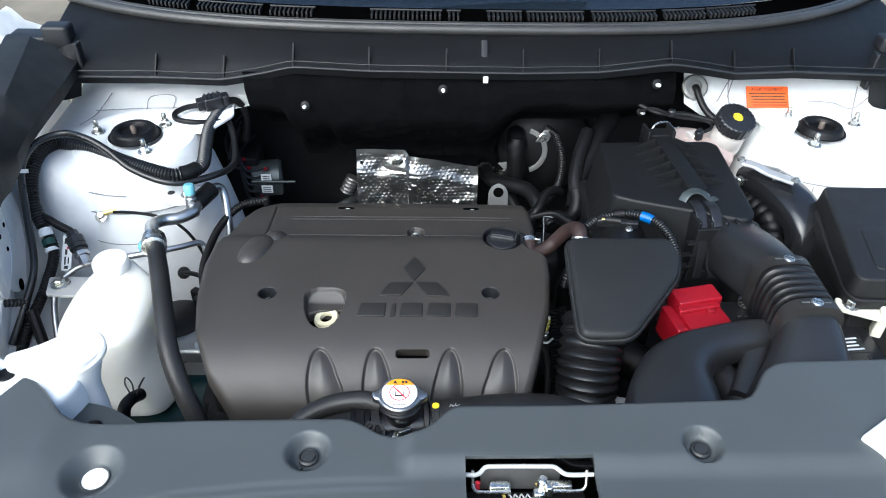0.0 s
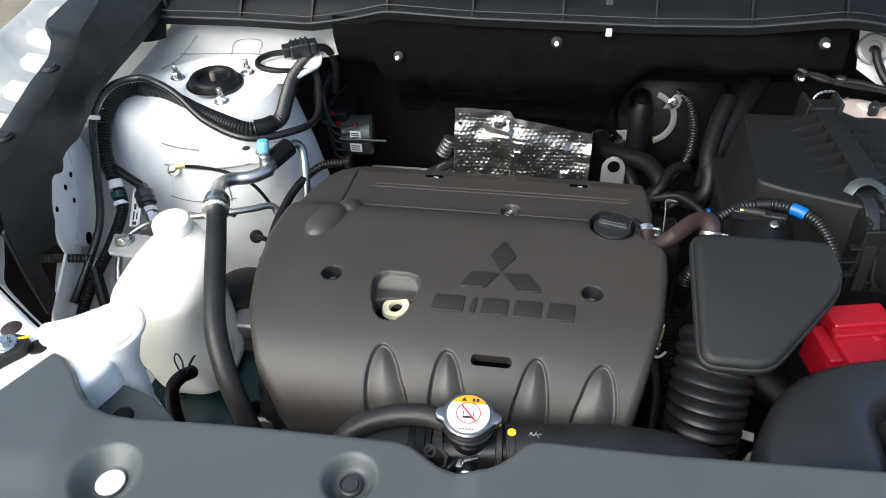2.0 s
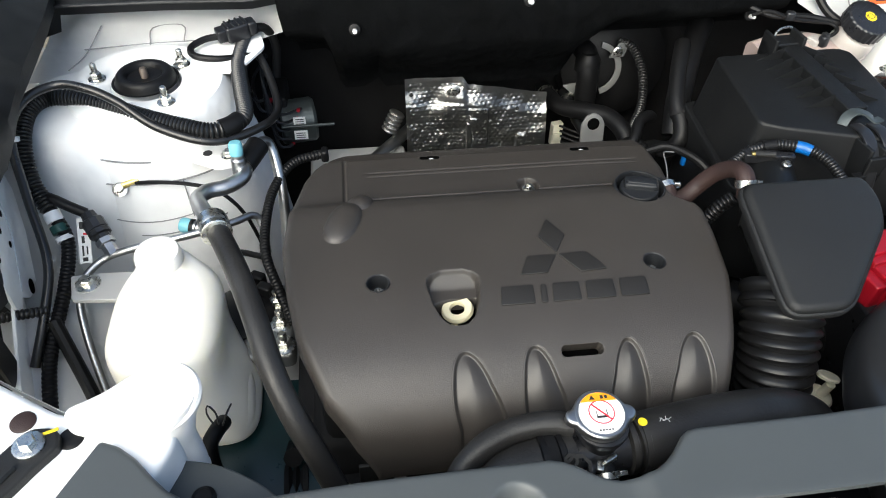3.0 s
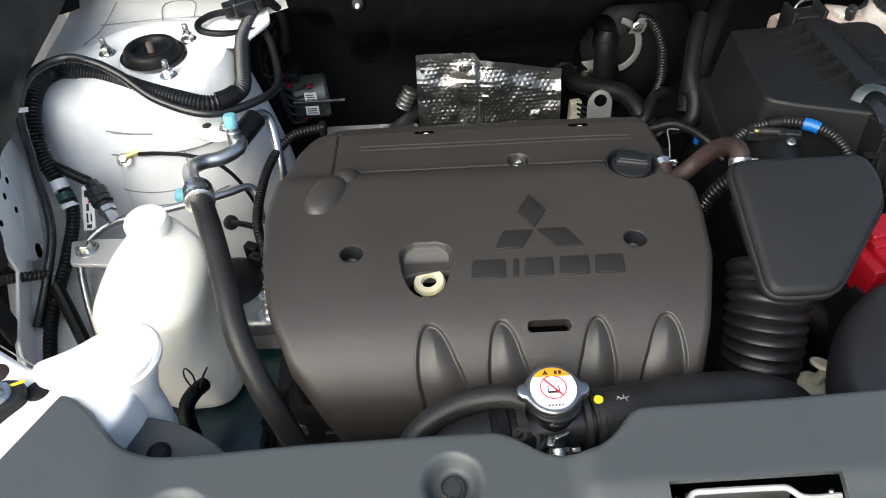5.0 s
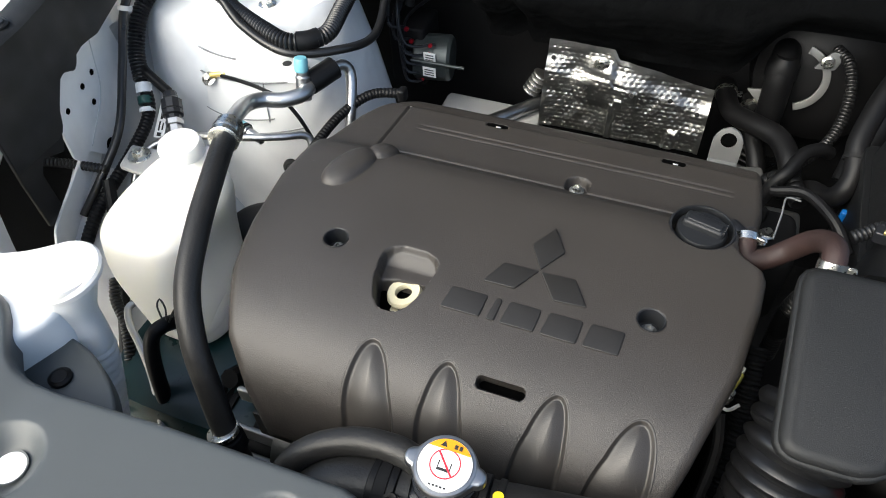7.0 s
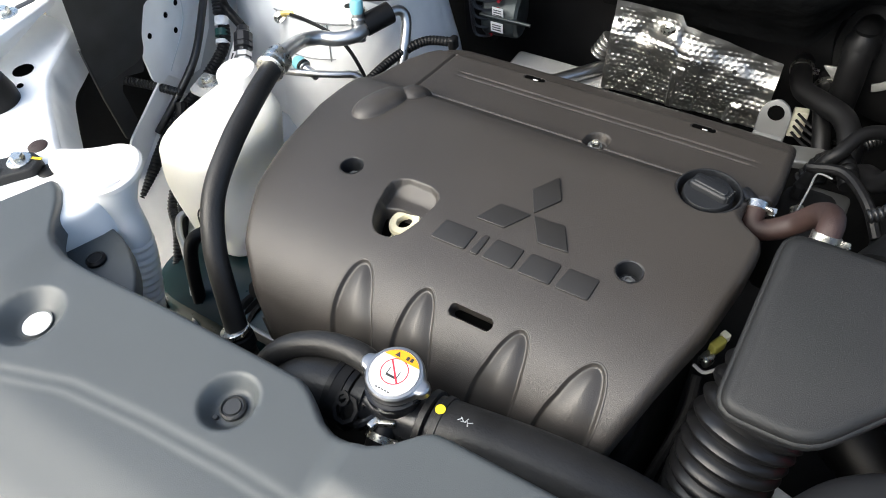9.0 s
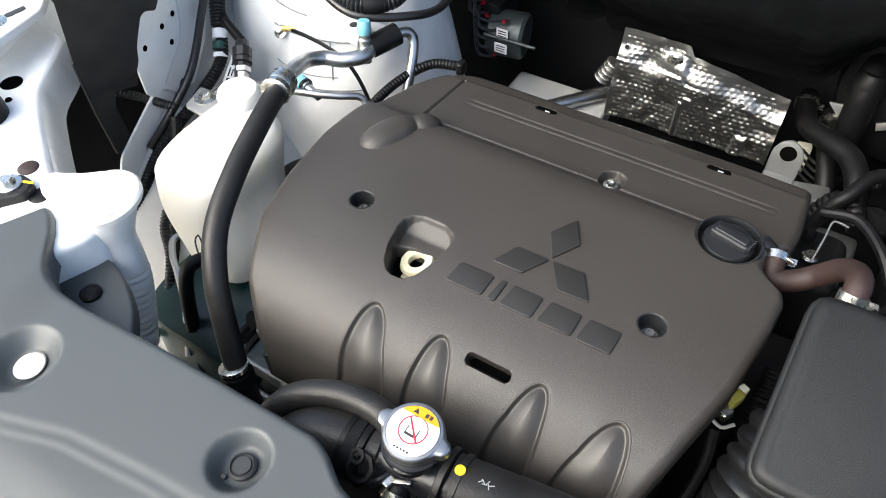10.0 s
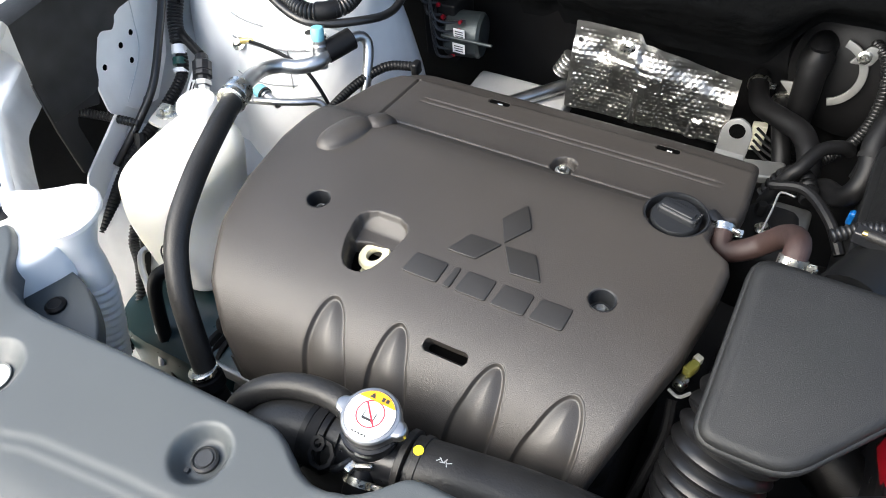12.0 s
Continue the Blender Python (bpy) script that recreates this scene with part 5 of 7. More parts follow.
part("side_pipe", tube([(-0.343, 0.968, 1.009), (-0.334, 0.985, 1.006), (-0.326, 0.985, 0.990), (-0.318, 0.955, 0.95), (-0.318, 0.93, 0.90), (-0.32, 0.90, 0.86)], 0.0070, n=14), ALU, ac)
lp = thing("low_pressure_line", (-0.45, 0.83, 0.93), "thin aluminium refrigerant line with a capped port", "refrigerant line")
part("pipe", tube([(-0.338, 0.872, 0.91), (-0.343, 0.893, 0.945), (-0.352, 0.894, 0.957), (-0.372, 0.878, 0.962), (-0.407, 0.862, 0.964), (-0.45, 0.858, 0.957), (-0.50, 0.853, 0.950), (-0.535, 0.845, 0.94), (-0.555, 0.815, 0.925), (-0.548, 0.77, 0.89), (-0.52, 0.70, 0.83), (-0.48, 0.62, 0.77)], 0.0048, n=12), ALU, lp)
PM = Matrix.Translation((-0.417, 0.872, 0.962)) @ Vector((-0.9, 0.22, 0.12)).to_track_quat("Z", "Y").to_matrix().to_4x4()
part("port", lathe([(0.0058, -0.022), (0.0058, 0.0), (0.0080, 0.001), (0.0080, 0.004), (0, 0.004)], 20, PM), ALU, lp)
part("port_cap", lathe([(0.0088, 0.004), (0.0095, 0.006), (0.0095, 0.018), (0.0075, 0.021), (0, 0.021)], 20, PM), BLUE, lp, "pale blue port cap")
part("port_ring", lathe([(0.0098, 0.004), (0.0098, 0.008), (0.0090, 0.008)], 20, PM), RUBBER, lp)
part("sensor_body", lathe([(0.010, 0), (0.010, 0.006), (0.0135, 0.007), (0.0135, 0.013), (0.0122, 0.014), (0.0135, 0.015), (0.0135, 0.028), (0.010, 0.031), (0.0085, 0.040), (0, 0.041)], 10, Matrix.Translation((-0.529, 0.868, 0.956)) @ Vector((-0.5, 0.72, 0.47)).to_track_quat("Z", "Y").to_matrix().to_4x4()), DUCT, lp, "black pressure sensor plug")
part("sensor_nut", lathe([(0.0085, -0.014), (0.0085, 0.002), (0.0115, 0.003), (0.0115, 0.010)], 6, Matrix.Translation((-0.524, 0.861, 0.951)) @ Vector((-0.5, 0.72, 0.47)).to_track_quat("Z", "Y").to_matrix().to_4x4()), ALU, lp)
br = thing("pipe_bracket", (-0.375, 0.955, 0.98), "folded white bracket holding the pipe on the tower", "bracket")
part("plate", slab(rounded([(-0.425, 0.955), (-0.415, 0.985), (-0.36, 0.985), (-0.345, 0.945), (-0.39, 0.935)], 0.006), 1.000, 1.006, 0.0015), WHITE, br)
part("bolt", hexbolt(pose(-0.378, 0.958, 1.006), 0.0065, 0.010, 0.007), ZINC, br)
part("hole", lathe([(0.006, 0), (0.006, 0.0006), (0, 0.0006)], 16, pose(-0.405, 0.965, 1.0058)), INK, br)

# ---- harness over the tower ----
har = thing("wiring_harness", (-0.5, 1.0, 0.95), "black corrugated wiring harness looped over the strut tower", "wiring harness")
part("conduit", tube([(-0.592, 0.900, 0.982), (-0.613, 0.930, 1.008), (-0.622, 0.970, 1.040), (-0.618, 1.012, 1.056), (-0.596, 1.038, 1.055), (-0.540, 1.024, 1.052), (-0.482, 0.992, 1.050), (-0.426, 0.966, 1.048), (-0.392, 0.956, 1.046), (-0.368, 0.968, 1.045), (-0.354, 0.993, 1.044), (-0.362, 1.05, 1.046), (-0.370, 1.11, 1.048), (-0.366, 1.17, 1.048), (-0.36, 1.19, 1.045)], 0.0112, n=18, pitch=0.0050, deep=0.0030), CORR, har)
part("cable", tube([(-0.60, 0.735, 0.885), (-0.588, 0.785, 0.925), (-0.584, 0.831, 0.962), (-0.606, 0.893, 1.010), (-0.621, 0.946, 1.060), (-0.608, 0.982, 1.085), (-0.574, 1.008, 1.090), (-0.535, 0.998, 1.088), (-0.500, 0.984, 1.076), (-0.454, 0.960, 1.052), (-0.390, 0.948, 1.036), (-0.336, 0.985, 1.028), (-0.318, 1.045, 1.016), (-0.332, 1.115, 1.030), (-0.352, 1.160, 1.045)], 0.0056, n=12), CORR, har)
part("tie", lathe([(0.0072, -0.003), (0.009, -0.003), (0.009, 0.003), (0.0072, 0.003)], 18, Matrix.Translation((-0.620, 0.944, 1.058)) @ Vector((0, 0.5, 0.85)).to_track_quat("Z", "Y").to_matrix().to_4x4()), WCAP, har, "white cable tie")
part("tape_wrap", tube([(-0.380, 0.960, 1.0455), (-0.368, 0.968, 1.045), (-0.360, 0.979, 1.0445)], 0.0122, n=16), RUBBER, har)
part("branch", tube([(-0.598, 0.915, 0.992), (-0.582, 0.905, 0.992), (-0.570, 0.902, 0.985), (-0.551, 0.897, 0.976)], 0.0065, n=12), RUBBER, har)
part("lower_conduit", tube([(-0.595, 0.905, 0.985), (-0.575, 0.875, 0.952), (-0.574, 0.82, 0.925), (-0.585, 0.74, 0.885), (-0.58, 0.66, 0.83)], 0.0085, n=12, pitch=0.005, deep=0.001), RUBBER, har)
part("cross_conduit", tube([(-0.68, 0.76, 0.935), (-0.63, 0.775, 0.93), (-0.583, 0.785, 0.926)], 0.0065, n=10, pitch=0.005, deep=0.0015), CORR, har)
part("lower_loom", tube([(-0.578, 0.775, 0.918), (-0.545, 0.72, 0.86), (-0.50, 0.64, 0.80), (-0.47, 0.58, 0.76)], 0.008, n=10), RUBBER, har)
for p, m_, w in (((-0.589, 0.895, 0.974), LABEL, 0.013), ((-0.583, 0.885, 0.963), GREENL, 0.010), ((-0.578, 0.877, 0.954), LABEL, 0.006)):
    part("band_label", lathe([(0.0088, -w / 2), (0.0102, -w / 2), (0.0102, w / 2), (0.0088, w / 2)], 18, Matrix.Translation(p) @ Vector((0.4, -0.65, -0.65)).to_track_quat("Z", "Y").to_matrix().to_4x4()), m_, har, "printed band label")
FM = pose(-0.558, 0.880, 0.946, 39, 0, 4)
flag = part("flag_label", slab(rounded([(-0.0075, -0.029), (0.0075, -0.029), (0.0075, 0.029), (-0.0075, 0.029)], 0.0012), 0, 0.0012, 0.0003, FM), LABEL, har, "white flag label with print")
for x, y, w, d, m_ in ((0, -0.024, 0.006, 0.005, INK), (-0.002, -0.013, 0.0022, 0.013, INK), (0.003, -0.013, 0.0018, 0.010, INK), (-0.001, 0.001, 0.0035, 0.009, INK), (0.002, 0.008, 0.005, 0.003, REDINK), (0, 0.019, 0.009, 0.009, INK)):
    part("print_bar", box(x, y, 0.0012, w, d, 0.0005, 0.0001, m=FM), m_, flag)
cn = thing("harness_connector", (-0.375, 1.17, 1.055), "black wiring connector on a white bracket", "connector")
part("bracket", slab(rounded([(-0.43, 1.09), (-0.37, 1.085), (-0.335, 1.15), (-0.345, 1.20), (-0.41, 1.185), (-0.44, 1.13)], 0.01), 1.049, 1.053, 0.001), WHITE, cn)
cm = pose(-0.374, 1.172, 1.064, 0, -4, 24)
part("housing", join(box(0, 0, -0.006, 0.034, 0.026, 0.022, 0.003, m=cm), box(-0.022, 0, -0.003, 0.014, 0.020, 0.017, 0.002, m=cm), box(0.022, 0, -0.004, 0.014, 0.022, 0.018, 0.003, m=cm)), DUCT, cn)
for k in range(4):
    part("latch_rib", box(-0.012 + 0.008 * k, 0, 0.015, 0.003, 0.022, 0.0035, 0.0008, m=cm), DUCT, cn)
part("lead", tube([(-0.398, 1.165, 1.064), (-0.420, 1.158, 1.063), (-0.436, 1.142, 1.060), (-0.428, 1.122, 1.058), (-0.395, 1.115, 1.056), (-0.352, 1.135, 1.048)], 0.0048, n=10), RUBBER, cn)
part("rear_lead", tube([(-0.352, 1.182, 1.066), (-0.335, 1.19, 1.06), (-0.325, 1.195, 1.03), (-0.33, 1.19, 0.98)], 0.0065, n=12), RUBBER, cn)
gw = thing("ground_wire", (-0.5, 0.95, 0.96), "black ground wire with a brass terminal on the tower", "wire")
part("wire", tube([(-0.498, 0.944, 0.981), (-0.47, 0.938, 0.985), (-0.43, 0.934, 0.982), (-0.395, 0.932, 0.968), (-0.368, 0.928, 0.93), (-0.352, 0.93, 0.86)], 0.0026, n=8), RUBBER, gw)
part("terminal", tube([(-0.515, 0.944, 0.978), (-0.495, 0.950, 0.981)], 0.0042, n=10), BRASS, gw, "brass crimp terminal")
part("bolt", hexbolt(pose(-0.519, 0.943, 0.973, 35, 0, 0), 0.006, 0.010, 0.006), ZINC, gw)
ch = thing("cover_side_harness", (-0.33, 0.92, 0.92), "black corrugated harness beside the engine cover", "wiring harness")
part("conduit", tube([(-0.262, 0.995, 0.972), (-0.300, 0.985, 0.968), (-0.325, 0.95, 0.958), (-0.335, 0.90, 0.95), (-0.335, 0.84, 0.94), (-0.318, 0.79, 0.92), (-0.305, 0.76, 0.90)], 0.0066, n=12, pitch=0.0048, deep=0.0009), RUBBER, ch)
part("band", box(-0.258, 0.992, 0.966, 0.010, 0.016, 0.016, 0.003), RUBBER, ch)
grom = thing("apron_grommet", (-0.40, 0.80, 0.90), "round black grommet with a thin cable in the apron", "grommet")
part("grommet", lathe([(0.009, 0), (0.0105, 0.002), (0.0085, 0.006), (0.005, 0.007), (0, 0.006)], 24, pose(-0.392, 0.905, 0.885, 50, 0, 20)), RUBBER, grom)
part("cable", tube([(-0.392, 0.902, 0.888), (-0.37, 0.885, 0.90), (-0.345, 0.87, 0.905)], 0.004, n=8), RUBBER, grom)

# ---- radiator cap, neck and hoses ----
nk = thing("radiator_filler", (-0.015, 0.505, 0.94), "black radiator filler neck with a labelled plated cap", "radiator filler")
CM = pose(-0.016, 0.512, 1.028, 3, 0, 0) @ Matrix.Scale(0.93, 4)
ring = []
for a in np.linspace(0, 2 * math.pi, 120, endpoint=False):
    ca, sa = abs(math.cos(a)), math.sin(a)
    ear = 0.0255 * ca + math.sqrt(0.0085 ** 2 - (0.0255 * sa) ** 2) if abs(0.0255 * sa) < 0.0085 else 0.0
    rr = max(0.0260 + 0.0018 * max(0.0, ca - 0.85) / 0.15, ear)
    ring.append((rr * math.cos(a), rr * math.sin(a)))
rc = part("cap", slab(ring, 0, 0.0085, 0.0035, CM), CAPM, nk, "plated cap with a white and orange warning label")
part("rim_bead", lathe([(0.0218, 0.0080), (0.0224, 0.0094), (0.0244, 0.0092), (0.0254, 0.0080)], 56, CM), CAPM, rc)
part("label_disc", lathe([(0.0215, 0.0085), (0.0215, 0.0102), (0, 0.0102)], 48, CM), LABEL, rc, "white round warning label")
arc = [(0.0212 * math.cos(a), 0.0212 * math.sin(a)) for a in np.linspace(math.radians(34), math.radians(146), 24)]
part("label_top", slab(arc, 0.0098, 0.0106, 0.0001, CM), AMBER, rc, "amber label segment")
part("warning_triangle", slab([(-0.0085, 0.0138), (-0.0030, 0.0138), (-0.00575, 0.0186)], 0.0104, 0.0109, 0.0001, CM), INK, rc)
for dx in (0.0035, 0.0075):
    part("book_mark", slab([(dx - 0.001, 0.0140), (dx + 0.0018, 0.0140), (dx + 0.0018, 0.0176), (dx - 0.001, 0.0176)], 0.0104, 0.0109, 0.0001, CM), INK, rc)
part("ban_ring", lathe([(0.0114, 0.0100), (0.0114, 0.0106), (0.0124, 0.0106), (0.0124, 0.0100)], 48, CM @ pose(0, 0.0005, 0)), REDINK, rc, "red ban ring")
part("ban_bar", box(0, 0.0005, 0.0100, 0.0015, 0.0235, 0.0008, 0.0001, rz=42, m=CM), REDINK, rc)
part("picture_bar", join(box(0, -0.0045, 0.0100, 0.011, 0.0022, 0.0006, 0.0001, m=CM), box(-0.005, -0.0005, 0.0100, 0.0008, 0.006, 0.0006, 0.0001, m=CM), box(0.005, -0.0005, 0.0100, 0.0008, 0.006, 0.0006, 0.0001, m=CM)), INK, rc)
for k in range(5):
    part("print_bar", box(-0.006 + 0.003 * k, -0.0180, 0.0100, 0.0018, 0.0014, 0.0006, 0.0001, m=CM), INK, rc)
part("skirt", lathe([(0.022, -0.012), (0.0235, 0.001), (0.02, 0.002)], 40, CM), DUCT, rc)
part("stem", lathe([(0.020, 0.0), (0.020, 0.05), (0.024, 0.058), (0.024, 0.064)], 32, pose(-0.015, 0.508, 0.962)), DUCT, nk)
part("cross_pipe", tube([(-0.055, 0.497, 0.988), (0.035, 0.507, 0.988)], 0.021, n=24), DUCT, nk)
part("front_outlet", tube([(-0.015, 0.505, 0.985), (-0.014, 0.486, 0.990), (-0.013, 0.470, 0.980), (-0.013, 0.463, 0.955), (-0.013, 0.462, 0.90)], 0.0115, n=16), RUBBER, nk)
part("outlet_clamp", join(clamp((-0.0135, 0.478, 0.987), (0.05, -0.85, -0.45), 0.0122, 0.006), box(-0.010, 0.484, 1.001, 0.014, 0.004, 0.006, 0.001, rz=25), box(-0.020, 0.480, 0.999, 0.006, 0.010, 0.005, 0.001, rz=-15)), ZINC, nk, "plated spring clamp")
part("drain_pipe", tube([(-0.022, 0.492, 0.998), (-0.026, 0.480, 1.000), (-0.034, 0.474, 0.995)], 0.004, n=10), DUCT, nk)
ul = thing("bypass_hose", (-0.10, 0.515, 0.97), "thin black bypass hose curving from the filler neck", "hose")
part("hose", tube([(-0.038, 0.516, 1.012), (-0.060, 0.520, 1.014), (-0.092, 0.518, 1.010), (-0.120, 0.508, 1.003), (-0.140, 0.494, 0.990), (-0.152, 0.478, 0.965), (-0.158, 0.465, 0.92)], 0.0115, n=16), HOSE, ul)
uh = thing("upper_radiator_hose", (0.0, 0.50, 0.95), "thick black upper radiator hose with spring clamps", "radiator hose")
part("hose_end", tube([(-0.040, 0.500, 0.988), (-0.070, 0.495, 0.988), (-0.105, 0.488, 0.978), (-0.135, 0.475, 0.94), (-0.15, 0.46, 0.88)], 0.0255, n=24), HOSE, uh)
part("long_hose", tube([(0.020, 0.506, 0.989), (0.06, 0.512, 0.989), (0.11, 0.520, 0.986), (0.17, 0.528, 0.975), (0.22, 0.535, 0.945), (0.25, 0.54, 0.90)], 0.0265, n=24), HOSE, uh)
for x, mtl in ((-0.068, RUBBER), (-0.052, RUBBER), (0.014, HOSE), (0.026, HOSE)):
    part("hose_rib", lathe([(0.0262, -0.0035), (0.0285, -0.0025), (0.0285, 0.0025), (0.0262, 0.0035)], 30, pose(x, 0.4965 if x < 0 else 0.507, 0.988, 0, 90, 4)), mtl, uh)
part("clamp", clamp((-0.062, 0.4965, 0.988), (1, 0.1, 0), 0.0268, 0.012), DARK, uh, "black spring clamp with yellow marks")
part("clamp_loop", lathe([(0.0090, -0.0015), (0.0122, -0.0015), (0.0122, 0.0015), (0.0090, 0.0015)], 8, pose(-0.0422, 0.4756, 1.012, 28, -14, 12), ring=True), RUBBER, uh, "eight-sided black clamp loop")
part("clamp_eye", lathe([(0.0036, -0.0015), (0.0066, -0.0015), (0.0066, 0.0015), (0.0036, 0.0015)], 8, pose(-0.0478, 0.4807, 1.016, 28, -14, 12), ring=True), RUBBER, uh)
part("paint_dot", lathe([(0.0042, 0), (0.0042, 0.0012), (0, 0.0014)], 16, pose(0.0252, 0.5105, 1.0158, 0, 0, 0)), YELLOW, uh, "yellow paint dot")
part("chalk_mark", join(*[box(0.0425 + 0.0017 * k, 0.5115 + 0.0012 * math.sin(2.6 * k), 1.0153, 0.0046, 0.0007, 0.0004, 0.0001, rz=(50, -35, 15, 70, -60, 30)[k]) for k in range(6)]), STEEL, uh, "faint white chalk mark")
for x in (-0.067, -0.053):
    part("yellow_tick", box(x, 0.4745, 1.0035, 0.004, 0.0015, 0.001, 0.0002), YELLOW, uh)


# ---- intake side ----
# intake chamber: a tilted lidded box
TM = Matrix.Translation((0.205, 0.602, 1.026)) @ Matrix.Rotation(radians(14.5), 4, "X")
LID = rounded([(-0.003, 0.0), (0.068, 0.0), (0.148, 0.098), (0.156, 0.130), (0.148, 0.166), (-0.002, 0.166)], 0.021)
ic = thing("intake_chamber", (0.27, 0.68, 0.95), "black grained plastic intake chamber with a rounded lid", "intake chamber")
part("lid", slab(LID, -0.004, 0.004, 0.0035, TM), BOXPL, ic)
part("lid_crown", slab(inset(LID, 0.0028), 0.002, 0.0120, 0.0085, TM), BOXPL, ic)
part("lower_box", slab(inset(LID, 0.010), -0.050, -0.003, 0.002, TM, draft=-0.012), BOXPL, ic)
bl = thing("intake_bellows", (0.235, 0.60, 0.86), "black ribbed rubber intake bellows below the chamber", "bellows")
part("bellows", tube([(0.238, 0.655, 0.990), (0.232, 0.635, 0.972), (0.228, 0.611, 0.936), (0.226, 0.593, 0.887), (0.224, 0.583, 0.852)], 0.0440, n=40, pitch=0.0118, deep=0.0060, grow=lambda s: 1.0 - 0.13 * s), DUCTR, bl)
part("collar", tube([(0.243, 0.675, 1.0), (0.238, 0.655, 0.985)], 0.0450, n=32, pitch=0.014, deep=0.004), RUBBER, bl)
part("throttle_body", lathe([(0.046, 0), (0.05, 0.01), (0.05, 0.05), (0.046, 0.06)], 30, pose(0.224, 0.586, 0.790)), DARK, bl)
part("band", lathe([(0.039, 0), (0.0420, 0.0), (0.0420, 0.008), (0.039, 0.008)], 34, pose(0.224, 0.584, 0.848)), CLIPG, bl, "plated hose band")
part("blue_tag", box(0.183, 0.592, 0.848, 0.006, 0.010, 0.012, 0.001), BLUETAPE, bl, "blue plastic tag")

# air filter box
af = thing("air_filter_box", (0.42, 0.97, 0.85), "black ribbed plastic air filter box with a spring clip", "air filter box")
AFT = [(0.316, 1.078), (0.307, 0.908), (0.338, 0.893), (0.500, 0.842), (0.517, 0.860), (0.527, 1.072), (0.512, 1.086)]
part("lid", slab(rounded(AFT[::-1], 0.011), 0.955, 1.046, 0.005, draft=0.012), AIRBOX, af)
part("body", slab(rounded([(0.30, 1.092), (0.292, 0.885), (0.335, 0.858), (0.505, 0.824), (0.535, 0.85), (0.545, 1.10)][::-1], 0.016), 0.80, 0.952, 0.004), AIRBOX, af)
part("flange_rim", slab(rounded([(0.296, 1.096), (0.287, 0.882), (0.333, 0.852), (0.508, 0.818), (0.540, 0.848), (0.550, 1.105)][::-1], 0.016), 0.946, 0.957, 0.002), AIRBOX, af)
SM = pose(0.433, 0.992, 1.046, 0, 0, 5)
part("strap", box(0, 0.0, -0.001, 0.030, 0.165, 0.014, 0.002, m=SM), AIRBOX, af)
part("strap_tower", join(box(-0.004, 0.098, -0.04, 0.050, 0.028, 0.055, 0.003, m=SM), box(-0.026, 0.094, -0.04, 0.006, 0.036, 0.066, 0.002, m=SM), box(0.018, 0.094, -0.04, 0.006, 0.036, 0.066, 0.002, m=SM)), AIRBOX, af)
for k in range(6):
    for s in (-1, 1):
        x0 = 0.016 * s
        f = skin([[(x0, 0.070 - 0.025 * k, 0), (x0, 0.074 - 0.025 * k, 0), (x0 + s * 0.040, 0.071 - 0.025 * k, 0)],
                  [(x0, 0.0715 - 0.025 * k, 0.017), (x0, 0.0725 - 0.025 * k, 0.017), (x0 + s * 0.038, 0.0712 - 0.025 * k, 0.0012)]])
        part("gusset", moved(f, SM), AIRBOX, af)
part("wire_loop", tube([(0.410, 1.098, 1.055), (0.422, 1.108, 1.066), (0.442, 1.112, 1.068), (0.455, 1.108, 1.058), (0.468, 1.118, 1.055)], 0.0018, n=8, step=0.004), ZINC, af)
part("spring_handle", duct([(0.412, 0.892, 1.046, 0.013, 0.003), (0.420, 0.899, 1.055, 0.014, 0.003), (0.434, 0.902, 1.059, 0.014, 0.003), (0.449, 0.897, 1.055, 0.013, 0.003), (0.454, 0.891, 1.050, 0.012, 0.003), (0.466, 0.895, 1.050, 0.011, 0.003)], e=5, n=16), MOTOR, af, "grey spring clip handle")
for x in (0.432, 0.450, 0.472, 0.490):
    part("bracket_rib", box(x - 0.008, 0.852, 0.936, 0.006, 0.032, 0.108, 0.002, rz=8), AIRBOX, af)
part("bracket_web", box(0.453, 0.836, 0.936, 0.064, 0.006, 0.10, 0.002, rz=8), AIRBOX, af)
part("bracket_top", box(0.453, 0.862, 1.034, 0.066, 0.02, 0.008, 0.002, rz=8), AIRBOX, af)
for x in (0.429, 0.452):
    part("latch_tongue", duct([(x, 0.890, 1.047, 0.016, 0.004), (x + 0.001, 0.866, 1.049, 0.016, 0.004), (x + 0.003, 0.842, 1.034, 0.016, 0.004), (x + 0.005, 0.828, 1.000, 0.015, 0.004), (x + 0.006, 0.822, 0.95, 0.014, 0.004)], e=5, n=16), DUCT, af)
for k in range(3):
    part("cross_rib", box(0.440, 0.835, 0.965 + 0.022 * k, 0.085 - 0.012 * k, 0.010, 0.0025, 0.0008, rz=8), AIRBOX, af)
part("clip_screw", box(0.444, 0.866, 1.042, 0.006, 0.006, 0.003, 0.001), ZINC, af)
part("outlet_port", tube([(0.335, 0.905, 0.975), (0.315, 0.86, 0.985), (0.29, 0.80, 0.995)], 0.036, n=26), AIRBOX, af)
part("sensor", join(box(0.300, 0.868, 1.016, 0.045, 0.014, 0.012, 0.002, rz=-10), box(0.330, 0.862, 1.018, 0.020, 0.011, 0.010, 0.002, rz=-10)), DUCT, af, "black flow sensor plug")
part("sensor_barrel", rod((0.288, 0.866, 1.028), (0.312, 0.861, 1.029), 0.0050), HOSE, af, "dark grey sensor barrel")
part("sensor_pin", rod((0.284, 0.867, 1.028), (0.289, 0.866, 1.028), 0.0030), BRASS, af)
part("sensor_screw", hexbolt(pose(0.322, 0.846, 1.024), 0.004, 0.006, 0.004), ZINC, af)
